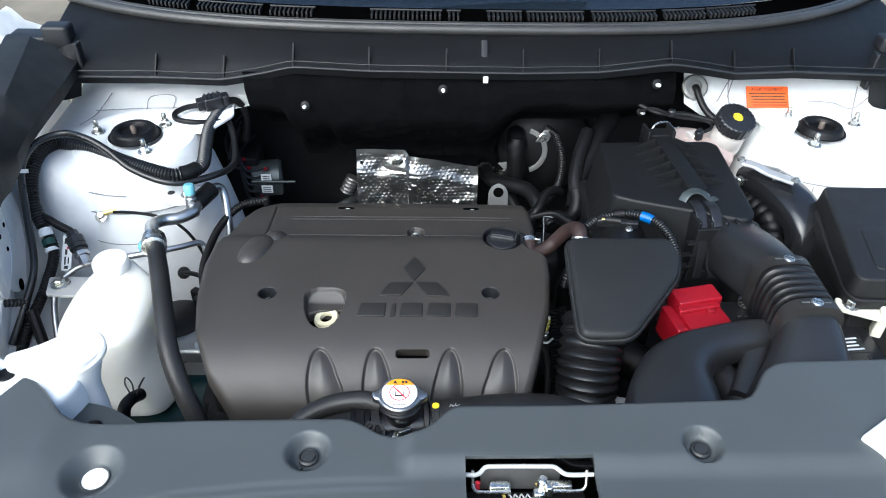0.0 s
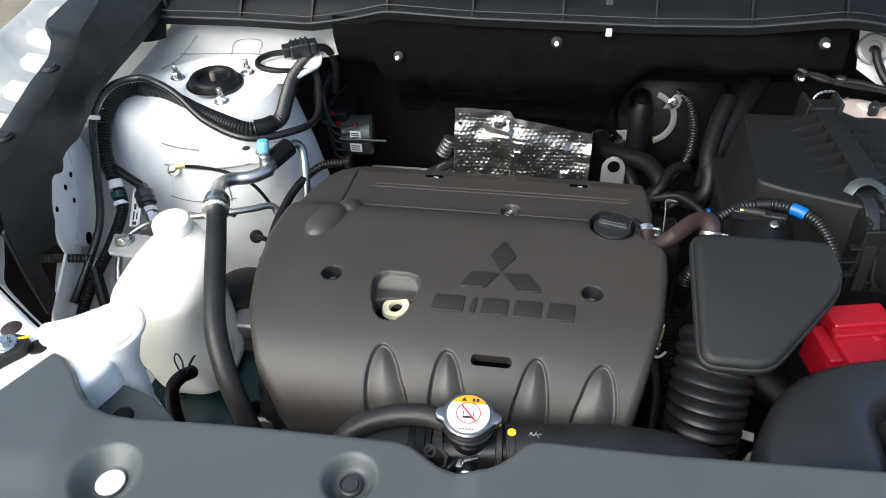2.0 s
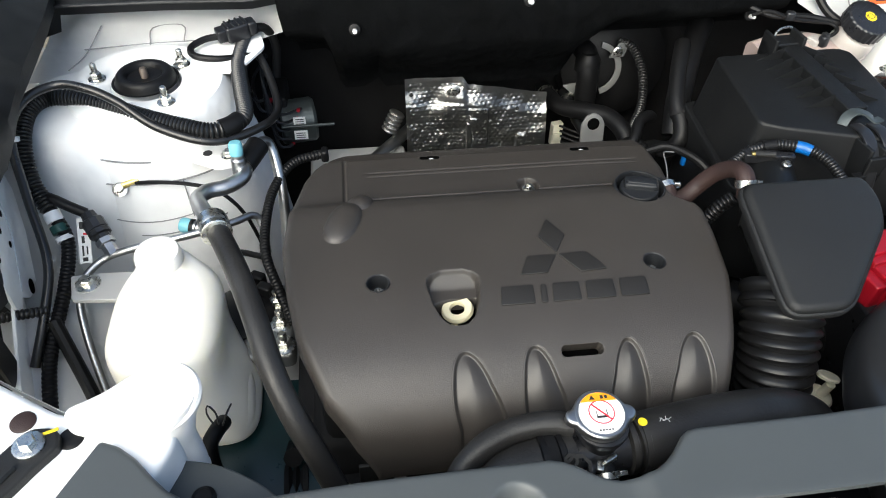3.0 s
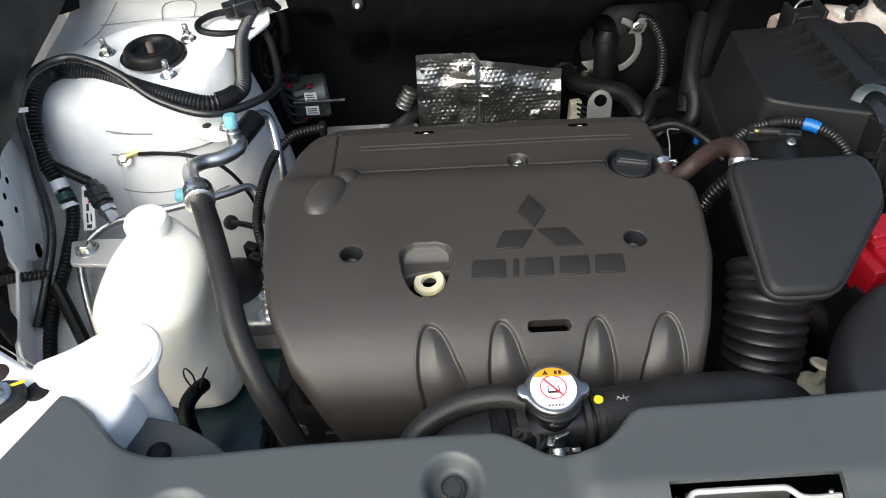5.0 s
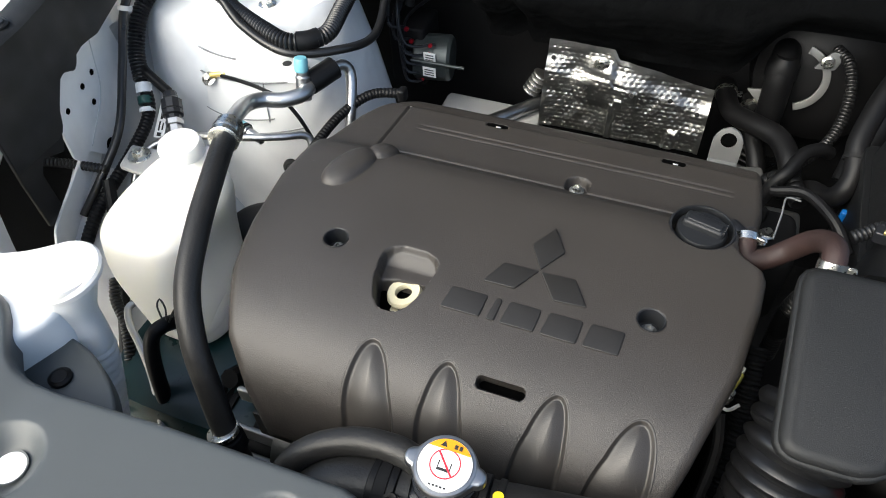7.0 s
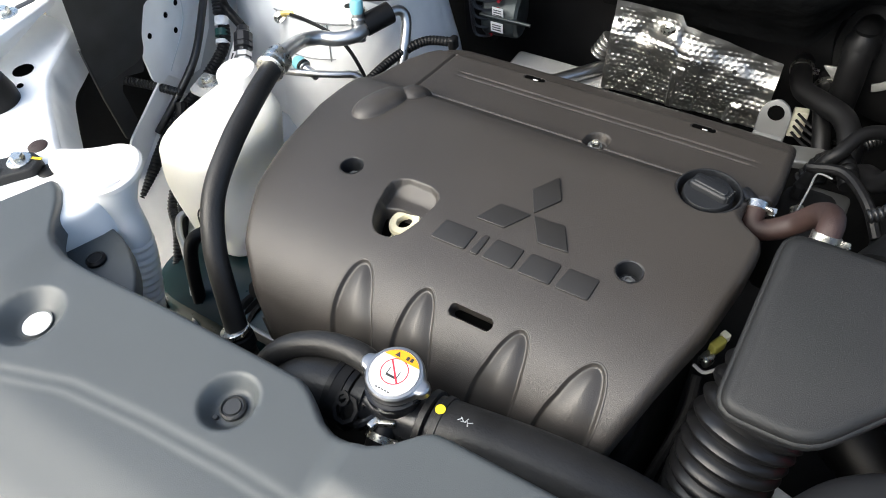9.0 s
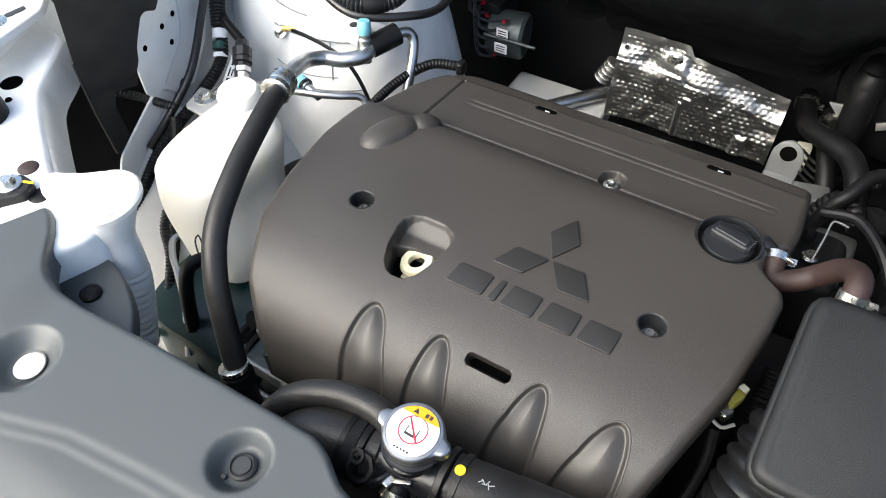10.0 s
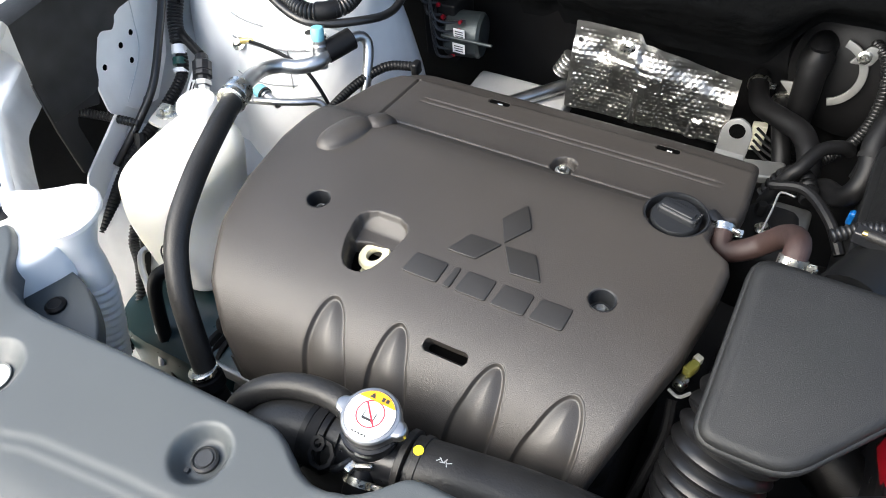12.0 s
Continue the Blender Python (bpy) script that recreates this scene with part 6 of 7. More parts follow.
wl = thing("sensor_harness", (0.34, 0.86, 1.0), "black corrugated sensor harness with blue tape", "wiring harness")
part("conduit", tube([(0.262, 0.868, 1.012), (0.288, 0.880, 1.022), (0.324, 0.881, 1.029), (0.354, 0.868, 1.031), (0.375, 0.846, 1.027), (0.386, 0.81, 1.014), (0.386, 0.785, 0.995), (0.38, 0.77, 0.96)], 0.0072, n=12, pitch=0.0044, deep=0.0015), CORR, wl)
part("blue_tape", tube([(0.346, 0.873, 1.0308), (0.354, 0.868, 1.031), (0.361, 0.862, 1.0303)], 0.0078, n=14), BLUETAPE, wl, "bright blue tape band")
part("tape_wrap", tube([(0.306, 0.882, 1.0265), (0.322, 0.8812, 1.029)], 0.0080, n=12), RUBBER, wl)

# fresh-air duct
fd = thing("fresh_air_duct", (0.49, 0.66, 0.96), "black plastic fresh air duct with a ribbed rubber sleeve", "air duct")
part("elbow", duct([(0.486, 0.865, 0.986, 0.080, 0.09), (0.488, 0.82, 1.000, 0.082, 0.09), (0.492, 0.775, 1.014, 0.082, 0.088), (0.496, 0.735, 1.024, 0.072, 0.084), (0.497, 0.712, 1.024, 0.070, 0.083)], e=3.2), SATIN, fd)
part("elbow_collar", duct([(0.4865, 0.848, 0.990, 0.088, 0.097), (0.4875, 0.834, 0.995, 0.088, 0.097)], e=3.2), SATIN, fd)
part("sleeve", duct([(0.498, 0.718, 1.025, 0.080, 0.095), (0.4985, 0.690, 1.027, 0.080, 0.095), (0.499, 0.655, 1.026, 0.080, 0.095), (0.500, 0.622, 1.024, 0.080, 0.095)], e=3.2, pitch=0.0114, deep=0.0075), DUCTR, fd, "ribbed rubber sleeve")
for y in (0.712, 0.625):
    part("sleeve_collar", duct([(0.498, y + 0.009, 1.026, 0.082, 0.097), (0.4985, y - 0.009, 1.026, 0.082, 0.097)], e=3.2), HOSE, fd)
    part("screw", lathe([(0.0075, 0), (0.0075, 0.0012), (0.0062, 0.0022), (0, 0.0022)], 22, pose(0.4995, y + 0.001, 1.0742)), ZINC, fd, "slotted plated screw")
    part("screw_slot", box(0.4995, y + 0.001, 1.0760, 0.0014, 0.011, 0.0008, 0.0002, rz=60), INK, fd)
    part("print_bar", join(box(0.4855, y + 0.001, 1.0742, 0.010, 0.0018, 0.0006, 0.0001), box(0.5135, y + 0.001, 1.0735, 0.010, 0.0014, 0.0006, 0.0001)), CLIPG, fd)
part("lower_duct", duct([(0.500, 0.630, 1.022, 0.074, 0.085), (0.494, 0.600, 1.016, 0.084, 0.085), (0.480, 0.560, 1.002, 0.104, 0.085), (0.458, 0.515, 0.982, 0.125, 0.08), (0.44, 0.46, 0.955, 0.13, 0.08)], e=3.0), SATIN, fd)
sn = thing("intake_snorkel", (0.35, 0.55, 0.95), "glossy black blow-moulded intake snorkel with a waist", "snorkel")
part("body", duct([(0.306, 0.43, 0.958, 0.122, 0.10), (0.308, 0.49, 0.976, 0.116, 0.098), (0.311, 0.53, 0.985, 0.112, 0.090), (0.326, 0.575, 0.990, 0.092, 0.078), (0.355, 0.606, 0.994, 0.066, 0.062), (0.395, 0.626, 0.997, 0.050, 0.048), (0.4445, 0.638, 1.000, 0.046, 0.042), (0.468, 0.645, 1.002, 0.034, 0.034), (0.478, 0.646, 1.002, 0.022, 0.022)], e=3.2, n=40), SATIN, sn)
part("hook", duct([(0.456, 0.645, 0.995, 0.030, 0.030), (0.444, 0.620, 0.992, 0.030, 0.032), (0.426, 0.590, 0.986, 0.030, 0.034), (0.405, 0.555, 0.976, 0.03, 0.034)], e=3.2), SATIN, sn)
part("inner_tube", tube([(0.396, 0.640, 0.955), (0.402, 0.600, 0.962), (0.412, 0.560, 0.962), (0.42, 0.50, 0.95)], 0.021, n=22), SATIN, sn)

# battery and terminal cover
bt = thing("battery", (0.46, 0.66, 0.72), "black car battery below the intake duct", "battery")
part("case", box(0.500, 0.665, 0.72, 0.29, 0.19, 0.215, 0.006), DUCT, bt)
part("lid", box(0.500, 0.665, 0.933, 0.295, 0.195, 0.022, 0.005), DUCT, bt)
part("sticker", box(0.607, 0.672, 0.9552, 0.042, 0.034, 0.0008, 0.0002, rz=6), INK, bt)
for k in range(4):
    part("print_bar", box(0.607 - 0.002 * (k % 2), 0.661 + 0.0068 * k, 0.9560, 0.032 - 0.006 * (k % 3), 0.0028, 0.0005, 0.0001, rz=6), LABEL, bt)
for k in range(3):
    part("print_bar", box(0.470 + 0.010 * k, 0.728, 0.9553, 0.006, 0.0022, 0.0006, 0.0001, rz=8), CLIPG, bt)
rt = thing("terminal_cover", (0.39, 0.69, 0.955), "bright red plastic battery terminal cover", "terminal cover")
RM = pose(0.400, 0.689, 0.952, 0, 0, 12) @ Matrix.Scale(0.88, 4)
part("rear_block", box(0.002, 0.040, 0, 0.076, 0.036, 0.058, 0.003, m=RM), RED, rt)
part("front_block", box(-0.002, -0.016, 0, 0.072, 0.080, 0.046, 0.003, m=RM), RED, rt)
part("step", box(-0.004, 0.018, 0.044, 0.070, 0.014, 0.008, 0.002, m=RM), RED, rt)
part("side_flap", box(-0.046, 0.012, -0.01, 0.018, 0.060, 0.050, 0.003, m=RM), RED, rt)
part("latch", lathe([(0.007, 0), (0.007, 0.004), (0.005, 0.005), (0, 0.005)], 18, RM @ pose(0.012, 0.008, 0.046)), RED, rt)
bh = thing("battery_hold_down", (0.482, 0.744, 0.955), "plated hold-down rod with a nut on the battery", "hold-down rod")
part("rod", rod((0.486, 0.752, 0.955), (0.484, 0.752, 1.012), 0.0026), ZINC, bh)
part("nut", hexbolt(pose(0.486, 0.752, 0.957), 0.0065, 0.010, 0.006), ZINC, bh)
wb = thing("battery_clamp_bar", (0.605, 0.68, 0.98), "cream plastic clamp bar with a plated bolt", "clamp bar")
part("bar", box(0.629, 0.704, 0.985, 0.075, 0.022, 0.008, 0.002, rz=-24), CREAM, wb)
part("post", box(0.654, 0.696, 0.955, 0.014, 0.022, 0.045, 0.002, rz=-24), CREAM, wb)
part("bolt", hexbolt(pose(0.613, 0.711, 0.993), 0.008, 0.012, 0.009), ZINC, wb)

# fuse box
fb = thing("fuse_box", (0.70, 0.78, 0.90), "black grained plastic fuse box with a sloped lid", "fuse box")
FBO = rounded([(0.612, 0.702), (0.86, 0.696), (0.86, 0.955), (0.650, 0.955), (0.602, 0.722)], 0.010)
part("lid", slab(rounded([(0.613, 0.709), (0.85, 0.703), (0.85, 0.945), (0.660, 0.945), (0.606, 0.722)], 0.008), 1.012, 1.042, 0.004, draft=0.003), BOXPL, fb)
part("rim", slab(FBO, 0.994, 1.010, 0.003), BOXPL, fb)
part("body", slab(inset(FBO, 0.006), 0.88, 0.993, 0.002), BOXPL, fb)
part("lid_step", slab(rounded([(0.640, 0.73), (0.84, 0.73), (0.84, 0.83), (0.664, 0.83)], 0.012), 1.0405, 1.0435, 0.002), BOXPL, fb)

# canister beside the tower and its bracket
ca = thing("purge_canister", (0.63, 0.96, 0.86), "glossy black canister with a plated bracket by the tower", "canister")
part("canister", duct([(0.588, 1.062, 0.985, 0.050, 0.045), (0.604, 1.035, 0.995, 0.066, 0.050), (0.620, 0.998, 0.998, 0.074, 0.052), (0.632, 0.955, 0.994, 0.072, 0.052), (0.640, 0.918, 0.978, 0.066, 0.052), (0.642, 0.902, 0.945, 0.062, 0.052), (0.642, 0.898, 0.88, 0.062, 0.052)], e=3.0), GLOSSY, ca)
part("inlet", tube([(0.590, 0.985, 0.945), (0.612, 0.955, 0.945), (0.628, 0.935, 0.925), (0.632, 0.925, 0.88)], 0.017, n=22), GLOSSY, ca)
# Added black block: dark fill that hides the bright foot of the tower.
part("housing", box(0.585, 0.985, 0.84, 0.10, 0.15, 0.115, 0.02, rz=-8), RUBBER, ca)
part("boot", tube([(0.575, 1.03, 0.96), (0.588, 0.995, 0.968), (0.600, 0.955, 0.962), (0.606, 0.93, 0.93)], 0.019, n=18, pitch=0.016, deep=0.003), RUBBER, ca)
part("plug", join(lathe([(0.008, 0), (0.008, 0.003), (0.005, 0.004)], 16, pose(0.617, 1.022, 1.023)), box(0.622, 0.990, 1.022, 0.008, 0.016, 0.010, 0.002), rod((0.600, 0.992, 1.026), (0.618, 0.991, 1.027), 0.003)), CLIPG, ca, "plated bolts and a silver clip")
part("fitting", lathe([(0.008, 0), (0.008, 0.010), (0.006, 0.012)], 16, pose(0.566, 1.035, 0.99)), ZINC, ca)
bk = thing("tower_bracket", (0.59, 0.99, 1.03), "pressed zinc bracket strip bolted under the tower", "bracket")
part("strip", duct([(0.555, 1.022, 1.040, 0.020, 0.006), (0.572, 1.010, 1.041, 0.020, 0.006), (0.592, 0.994, 1.036, 0.020, 0.006), (0.625, 0.970, 1.034, 0.020, 0.006)], e=5), GALV, bk)
for p in ((0.553, 1.024, 1.042), (0.626, 0.969, 1.037)):
    part("bolt", hexbolt(pose(*p), 0.005, 0.008, 0.005), ZINC, bk)

# brake fluid reservoir
bf = thing("brake_reservoir", (0.53, 1.12, 0.96), "milky brake fluid reservoir with a black ribbed cap", "brake reservoir")
part("bottle", duct([(0.425, 1.150, 0.990, 0.07, 0.05), (0.46, 1.148, 0.992, 0.085, 0.065), (0.50, 1.134, 1.000, 0.09, 0.07), (0.542, 1.120, 0.992, 0.084, 0.070), (0.570, 1.114, 0.985, 0.055, 0.055)], e=2.8), BRAKEPL, bf)
part("spout", lathe([(0.022, -0.075), (0.028, -0.05), (0.031, -0.02), (0.030, 0.0), (0.027, 0.01)], 30, pose(0.564, 1.122, 1.040, 22, 8, 0)), MILK, bf)
CP = pose(0.568, 1.126, 1.056, 22, 6, 0)
ring = [((0.0335 + 0.0013 * (k % 4 < 2)) * math.cos(2 * math.pi * k / 96), (0.0335 + 0.0013 * (k % 4 < 2)) * math.sin(2 * math.pi * k / 96)) for k in range(96)]
capb = part("cap", slab(ring, 0, 0.022, 0.004, CP), DUCT, bf, "black ribbed screw cap")
part("cap_mark", lathe([(0.0092, 0.022), (0.0092, 0.0228), (0, 0.0228)], 8, CP), YELLOW, capb, "yellow warning mark")
part("mark_ring", lathe([(0.0042, 0.0226), (0.0042, 0.0232), (0.0052, 0.0232), (0.0052, 0.0226)], 24, CP), INK, capb)
for s in (-1, 1):
    part("mark_bar", box(0.0068 * s, 0, 0.0226, 0.0010, 0.007, 0.0006, 0.0001, m=CP), INK, capb)
part("switch_seat", box(0.500, 1.124, 1.030, 0.022, 0.020, 0.012, 0.003, rz=20), MILK, bf)
part("level_switch", join(box(0.506, 1.114, 1.034, 0.014, 0.013, 0.016, 0.003, rz=20), box(0.506, 1.114, 1.050, 0.009, 0.009, 0.004, 0.001, rz=20)), DUCT, bf)
part("neck_band", lathe([(0.0316, -0.026), (0.0328, -0.024), (0.0328, -0.016), (0.0316, -0.014)], 30, pose(0.564, 1.122, 1.040, 22, 8, 0)), MILK, bf)
part("weld_seam", duct([(0.43, 1.149, 0.992, 0.078, 0.006), (0.46, 1.148, 0.994, 0.090, 0.006), (0.50, 1.134, 1.002, 0.095, 0.006), (0.542, 1.120, 0.994, 0.089, 0.006), (0.568, 1.114, 0.988, 0.062, 0.006)], e=4), BRAKEPL, bf)
part("lead_clip", box(0.462, 1.152, 1.060, 0.014, 0.012, 0.012, 0.003, rz=-15), DUCT, bf)
part("switch_lead", tube([(0.508, 1.118, 1.042), (0.530, 1.125, 1.050), (0.525, 1.14, 1.056), (0.47, 1.15, 1.060), (0.43, 1.16, 1.07), (0.41, 1.17, 1.06)], 0.003, n=8), RUBBER, bf)
part("lead_wrap", tube([(0.545, 1.14, 1.055), (0.49, 1.155, 1.062), (0.44, 1.16, 1.062), (0.40, 1.18, 1.072)], 0.0046, n=8), RUBBER, bf)
gr = thing("bulkhead_grommet", (0.517, 1.22, 1.09), "round grey rubber grommet with a cable through it", "grommet")
part("grommet", lathe([(0.024, -0.004), (0.024, 0.002), (0.020, 0.005), (0.012, 0.004), (0.011, 0.0), (0, 0.0)], 32, pose(0.517, 1.212, 1.090, 50, 0, 0)), CLIPG, gr)
part("cable", tube([(0.517, 1.216, 1.086), (0.517, 1.203, 1.092), (0.520, 1.188, 1.080), (0.532, 1.168, 1.062), (0.552, 1.150, 1.05), (0.572, 1.14, 1.04)], 0.0062, n=10), RUBBER, gr)
lb = thing("warning_label", (0.655, 1.23, 1.07), "orange warning label with rows of small print", "label")
LM = pose(0.655, 1.2170, 1.0900, 47, 0, 1)
part("paper", box(0, -0.0205, 0, 0.080, 0.041, 0.0012, 0.0003, m=LM), ORANGE, lb)
for k in range(5):
    part("print_bar", box(0.001 * k, -0.0140 - 0.0055 * k, 0.0010, 0.070 - 0.004 * (k % 3), 0.0018, 0.0004, 0.0001, m=LM), BROWN, lb)
txt = bpy.data.curves.new("heading_text", "FONT")
txt.body, txt.size, txt.extrude, txt.align_x = "AVERTISSEMENT", 0.0085, 0.0002, "CENTER"
tob = new("heading", txt)
txt.materials.append(BROWN)
tob.parent = lb
tob.matrix_parent_inverse = Matrix.Translation(-lb.location)
tob.matrix_basis = LM @ pose(0, -0.0085, 0.0014)
solo("steel_plate", slab(rounded([(0.617, 1.155), (0.632, 1.098), (0.663, 1.090), (0.690, 1.130), (0.712, 1.175), (0.68, 1.172)], 0.006), 1.0535, 1.0555, 0.0006), WHITE, "small white steel plate on the shelf beside the tower", "plate")

# brake booster, vacuum and heater hoses
bo = thing("brake_booster", (0.25, 1.34, 0.80), "black brake booster with a grey ring bracket", "brake booster")
# Drum in the blackest rubber, so the shade at the firewall is in its colour.
part("drum", lathe([(0.10, 0), (0.105, 0.01), (0.10, 0.05), (0.07, 0.07), (0.03, 0.075), (0, 0.076)], 44, pose(0.27, 1.385, 0.875, 75, 0, 0)), RUBBER, bo)
sector = [(0.050 * math.cos(a), 0.050 * math.sin(a)) for a in np.linspace(-1.25, 1.35, 24)] + [(0.039 * math.cos(a), 0.039 * math.sin(a)) for a in np.linspace(1.35, -1.25, 24)]
part("ring_bracket", slab(sector, 0, 0.004, 0.0008, pose(0.222, 1.306, 0.897, 76, 0, -4)), CLIPG, bo, "grey steel ring bracket")
part("bracket_ear", moved(slab(rounded([(-0.016, -0.012), (0.012, -0.010), (0.020, 0.014), (0.002, 0.016)], 0.004), 0, 0.004, 0.001), pose(0.258, 1.301, 0.933, 76)), CLIPG, bo)
part("bracket_foot", moved(slab(rounded([(-0.030, 0.012), (0.004, 0.016), (0.010, -0.010), (0.004, -0.030), (-0.010, -0.028), (-0.012, -0.004)], 0.004), 0, 0.004, 0.001), pose(0.196, 1.302, 0.855, 76)), CLIPG, bo, "grey steel bracket foot")
part("bracket_bolt", hexbolt(pose(0.258, 1.297, 0.934, 76), 0.006, 0.009, 0.005), ZINC, bo)
vh = thing("vacuum_hose", (0.23, 1.28, 0.85), "black rubber vacuum hose elbow on the booster", "hose")
part("elbow", tube([(0.206, 1.330, 0.922), (0.203, 1.298, 0.928), (0.203, 1.283, 0.905), (0.205, 1.280, 0.865), (0.207, 1.280, 0.80)], 0.0195, n=18), RUBBER, vh)
part("bulb", lathe([(0.0, 0.024), (0.014, 0.021), (0.0225, 0.008), (0.0225, -0.012), (0.014, -0.022)], 24, pose(0.203, 1.290, 0.918, 0, 0, 0)), RUBBER, vh)
part("thin_conduit", tube([(0.266, 1.318, 0.945), (0.284, 1.292, 0.940), (0.294, 1.260, 0.915), (0.292, 1.230, 0.885), (0.278, 1.200, 0.865), (0.25, 1.165, 0.855)], 0.0082, n=10, pitch=0.005, deep=0.0016), CORR, vh)
hh = thing("heater_hose", (0.2, 1.2, 0.80), "black heater hose pair bending behind the engine", "heater hose", "heater hoses")
# RUBBER, not HOSE: the rear corner's shade is put into the hose colour.
part("upper_hose", tube([(0.139, 1.335, 0.844), (0.141, 1.308, 0.846), (0.155, 1.255, 0.853), (0.188, 1.214, 0.868), (0.218, 1.185, 0.874), (0.236, 1.145, 0.866), (0.245, 1.11, 0.835)], 0.0150, n=16), RUBBER, hh)
part("lower_hose", tube([(0.178, 1.322, 0.838), (0.181, 1.295, 0.836), (0.190, 1.250, 0.826), (0.204, 1.210, 0.806), (0.216, 1.17, 0.77)], 0.0130, n=16), RUBBER, hh)
for p in ((0.1408, 1.313, 0.8455), (0.1805, 1.298, 0.8363)):
    part("clamp", clamp(p, (0.15, -1, -0.1), 0.0156, 0.007), ZINC, hh, "plated spring clamp")
h2 = thing("heater_hose", (0.29, 1.15, 0.80), "black hoses winding down beside the filter box", "heater hose", "heater hoses")
part("hose_a", tube([(0.325, 1.20, 1.00), (0.310, 1.165, 0.985), (0.300, 1.137, 0.970), (0.291, 1.102, 0.950), (0.294, 1.074, 0.930), (0.289, 1.058, 0.910), (0.277, 1.064, 0.890), (0.263, 1.090, 0.875), (0.25, 1.11, 0.85)], 0.0130, n=16), RUBBER, h2)
part("hose_b", tube([(0.250, 1.060, 0.875), (0.235, 1.094, 0.880), (0.215, 1.105, 0.865), (0.20, 1.10, 0.83)], 0.0125, n=14, pitch=0.009, deep=0.0015), RUBBER, h2)
part("hose_c", tube([(0.275, 1.140, 0.900), (0.263, 1.131, 0.910), (0.242, 1.113, 0.912), (0.227, 1.084, 0.902), (0.215, 1.073, 0.888), (0.200, 1.06, 0.85)], 0.0088, n=14), RUBBER, h2)
part("hose_clip", box(0.297, 1.040, 0.878, 0.010, 0.010, 0.018, 0.003), BLUETAPE, h2, "bright blue plastic clip")
part("tie_band", clamp((0.2925, 1.088, 0.940), (0.05, -0.8, -0.6), 0.0134, 0.006), DARK, h2)
part("hose_d", tube([(0.20, 0.99, 0.945), (0.235, 0.985, 0.955), (0.265, 0.95, 0.955), (0.285, 0.92, 0.94)], 0.006, n=10), RUBBER, h2)
part("hose_e", tube([(0.385, 1.27, 1.0), (0.345, 1.205, 0.975), (0.312, 1.14, 0.935), (0.300, 1.10, 0.89)], 0.0195, n=14), RUBBER, h2)
rail = thing("coolant_outlet", (0.21, 0.97, 0.82), "cast aluminium outlet and sensor under the hoses", "coolant outlet")
part("casting", box(0.215, 0.97, 0.80, 0.06, 0.09, 0.10, 0.012), DARK, rail)
part("sensor", lathe([(0.007, 0), (0.007, 0.012), (0.005, 0.015)], 6, pose(0.2, 0.985, 0.905)), DARK, rail)
part("white_flange", box(0.188, 1.172, 0.800, 0.060, 0.036, 0.012, 0.004, rz=14), CLIPG, rail, "pale cast flange")
for k in range(4):
    part("lead", tube([(0.160, 1.262 - 0.006 * k, 0.806 - 0.007 * k), (0.185, 1.24 - 0.006 * k, 0.806 - 0.007 * k), (0.215, 1.235 - 0.006 * k, 0.80 - 0.007 * k), (0.235, 1.25, 0.79 - 0.007 * k)], 0.0022, n=6), RUBBER, rail)
part("white_plug", join(box(0.162, 1.284, 0.752, 0.021, 0.014, 0.046, 0.0015, rz=12), box(0.161, 1.275, 0.764, 0.014, 0.005, 0.016, 0.001, rz=12)), CREAM, rail, "cream wiring plug")
part("flange", box(0.235, 1.05, 0.80, 0.05, 0.05, 0.05, 0.006), CAST, rail)
part("bolt", hexbolt(pose(0.208, 0.955, 0.91), 0.006, 0.009, 0.006), ZINC, rail)
solo("wire_lever", tube([(0.206, 0.905, 0.952), (0.209, 0.930, 0.966), (0.210, 0.948, 0.972), (0.214, 0.952, 0.973), (0.226, 0.951, 0.972)], 0.0011, n=8, step=0.003), CLIPG, "bent bright wire lever beside the cover", "wire lever")
bn = thing("breather_hose", (0.2, 0.83, 0.97), "brown braided breather hose between cover and chamber", "breather hose")
part("hose", tube([(0.171, 0.852, 1.000), (0.172, 0.842, 0.996), (0.174, 0.835, 0.990), (0.183, 0.833, 0.988), (0.197, 0.838, 0.992), (0.211, 0.842, 1.004), (0.223, 0.834, 1.028), (0.231, 0.818, 1.046), (0.234, 0.800, 1.055), (0.234, 0.787, 1.050), (0.235, 0.7795, 1.034)], 0.0106, n=16), BROWN, bn)
part("clamp", clamp((0.1715, 0.848, 0.9985), (0.1, -0.9, -0.3), 0.0108, 0.008), ZINC, bn, "plated spring clamp")
part("clamp_ear", box(0.183, 0.845, 1.002, 0.010, 0.003, 0.005, 0.001, rz=-20), ZINC, bn)
part("clamp", clamp((0.2338, 0.7865, 1.0485), (-0.02, -0.6, -0.8), 0.0110, 0.009), ZINC, bn, "plated spring clamp")
part("clamp_ear", box(0.248, 0.786, 1.046, 0.012, 0.004, 0.004, 0.001, rz=-10), ZINC, bn)
part("outlet", tube([(0.155, 0.862, 0.997), (0.172, 0.848, 0.996)], 0.0095, n=14), DUCT, bn)
eh = thing("engine_harness", (0.245, 0.86, 0.80), "black corrugated wiring conduit between engine and intake chamber", "wiring harness")
part("conduit", tube([(0.268, 0.846, 0.976), (0.250, 0.846, 0.956), (0.240, 0.846, 0.933), (0.238, 0.850, 0.90), (0.240, 0.856, 0.82)], 0.010, n=14, pitch=0.0052, deep=0.0018), CORR, eh)
part("tape", tube([(0.2385, 0.849, 0.912), (0.238, 0.850, 0.90), (0.2385, 0.852, 0.87)], 0.0106, n=14), RUBBER, eh)
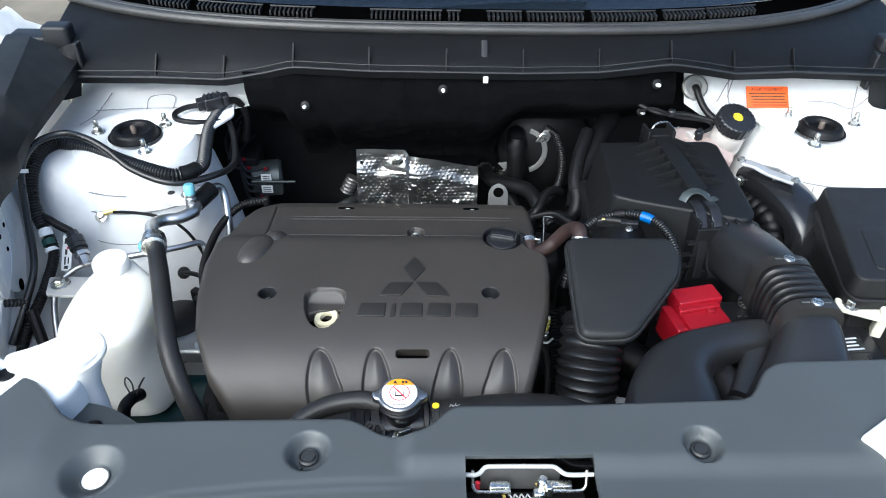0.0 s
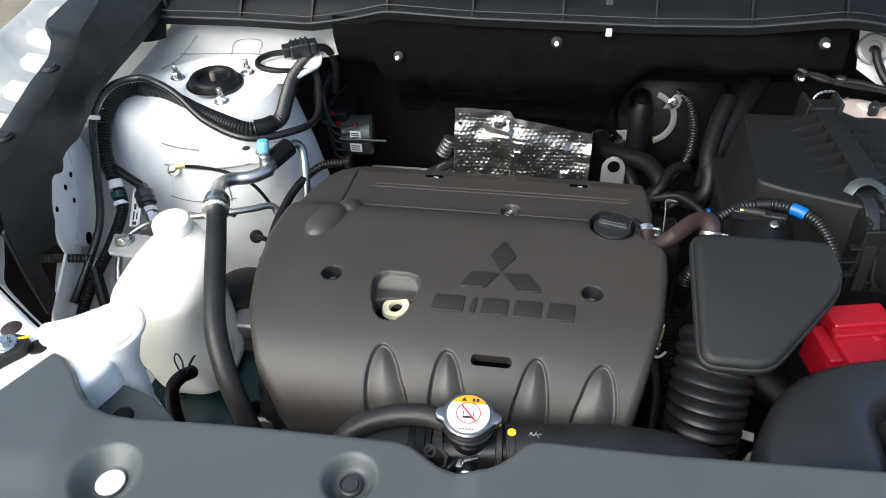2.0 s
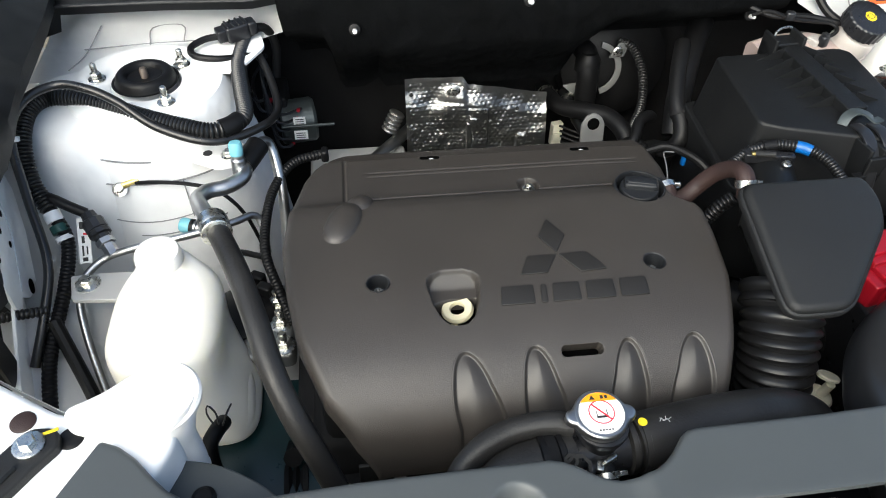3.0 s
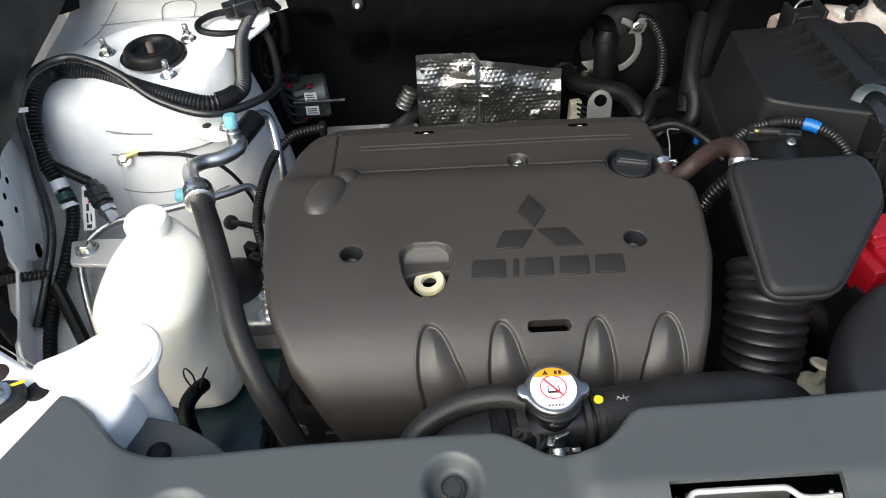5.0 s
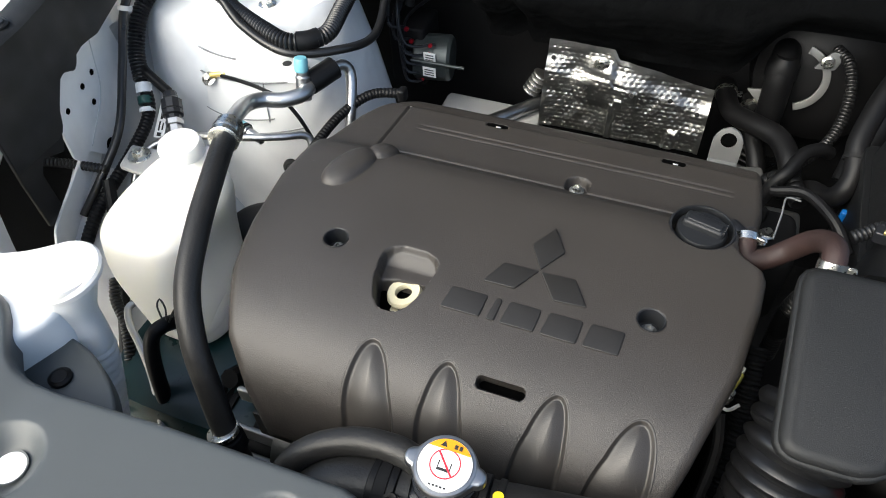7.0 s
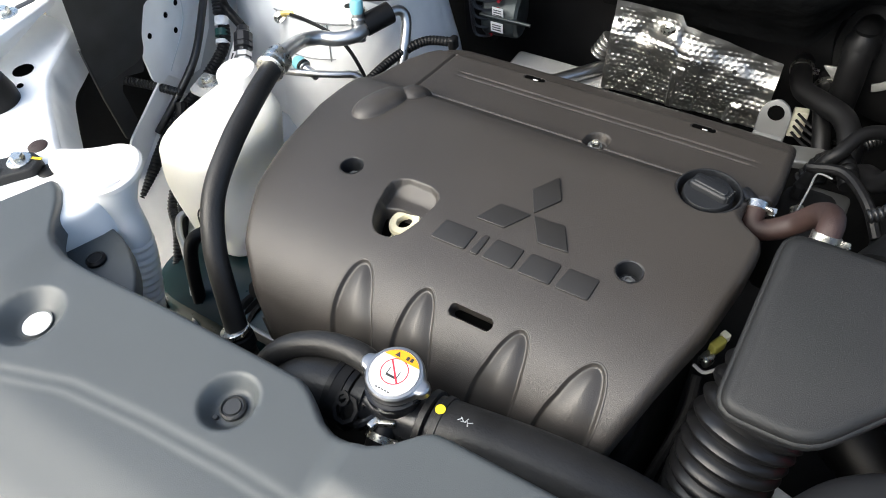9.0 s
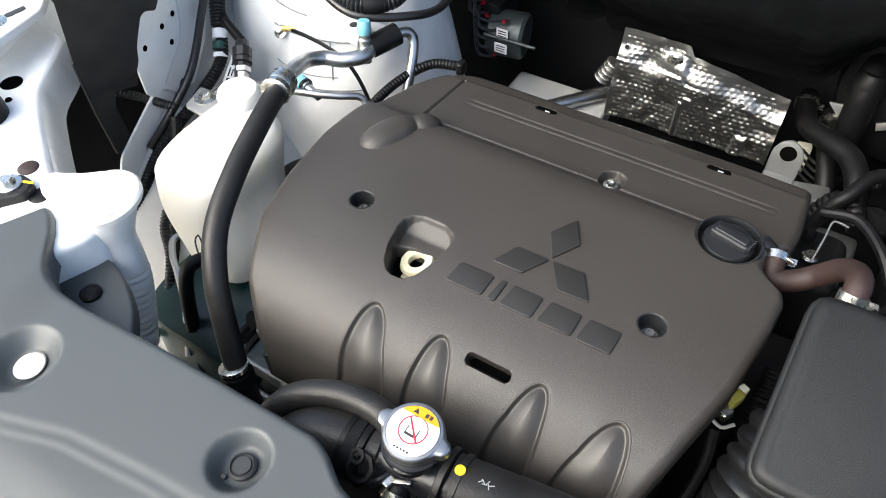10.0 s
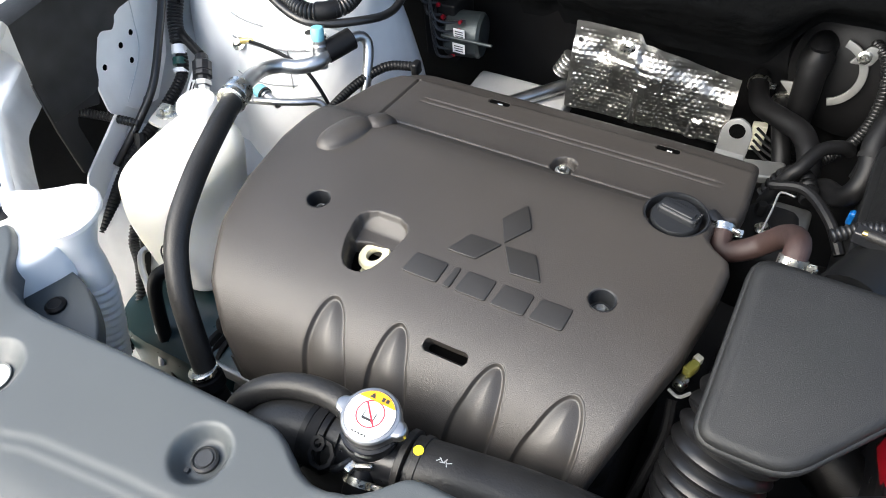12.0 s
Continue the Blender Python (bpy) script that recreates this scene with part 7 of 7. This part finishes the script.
tg = thing("injector_plug", (0.19, 0.69, 0.94), "grey and yellow-green wiring plug beside the cover edge", "wiring plug")
part("plug", box(0.188, 0.720, 0.938, 0.009, 0.016, 0.012, 0.002, rz=-25), OLIVE, tg)
part("tip", box(0.191, 0.731, 0.941, 0.008, 0.007, 0.009, 0.001, rz=-25), CREAM, tg)
part("shell", box(0.184, 0.705, 0.934, 0.011, 0.013, 0.010, 0.002, rz=-25), ZINC, tg)
part("lead", tube([(0.182, 0.69, 0.93), (0.186, 0.66, 0.91), (0.18, 0.62, 0.88), (0.17, 0.58, 0.82)], 0.005, n=8), DARK, tg)
part("clip", tube([(0.176, 0.694, 0.938), (0.186, 0.690, 0.938), (0.195, 0.698, 0.939)], 0.0018, n=6, step=0.003), STEEL, tg)
solo("side_conduit", tube([(0.215, 0.80, 0.90), (0.215, 0.75, 0.86), (0.21, 0.70, 0.82), (0.2, 0.66, 0.78)], 0.010, n=12, pitch=0.005, deep=0.002), DARK, "black corrugated conduit between cover and chamber", "conduit")
wc = thing("gearbox_breather", (0.304, 0.613, 0.80), "cream plastic breather cap on a short post", "breather")
part("post", lathe([(0.016, -0.03), (0.0172, 0.004), (0.0172, 0.026), (0.014, 0.030), (0.0055, 0.032), (0.0055, 0.054)], 28, pose(0.304, 0.613, 0.838, 6, 6, 0)), CREAM, wc)
part("disc", lathe([(0.005, -0.002), (0.0128, 0.0), (0.0132, 0.003), (0.011, 0.0045), (0, 0.0042)], 30, pose(0.309, 0.615, 0.893, -22, 16, 0)), CREAM, wc)
gb = thing("gearbox", (0.33, 0.68, 0.44), "dark gearbox casting below the intake", "gearbox")
part("case", box(0.36, 0.70, 0.46, 0.30, 0.34, 0.25, 0.03), DARK, gb)
part("tube_run", tube([(0.27, 0.775, 0.85), (0.315, 0.742, 0.862), (0.37, 0.705, 0.85)], 0.030, n=20), RUBBER, gb)
part("tag", box(0.288, 0.645, 0.868, 0.03, 0.012, 0.002, 0.0005, rz=-15), LABEL, gb, "small white barcode tag")
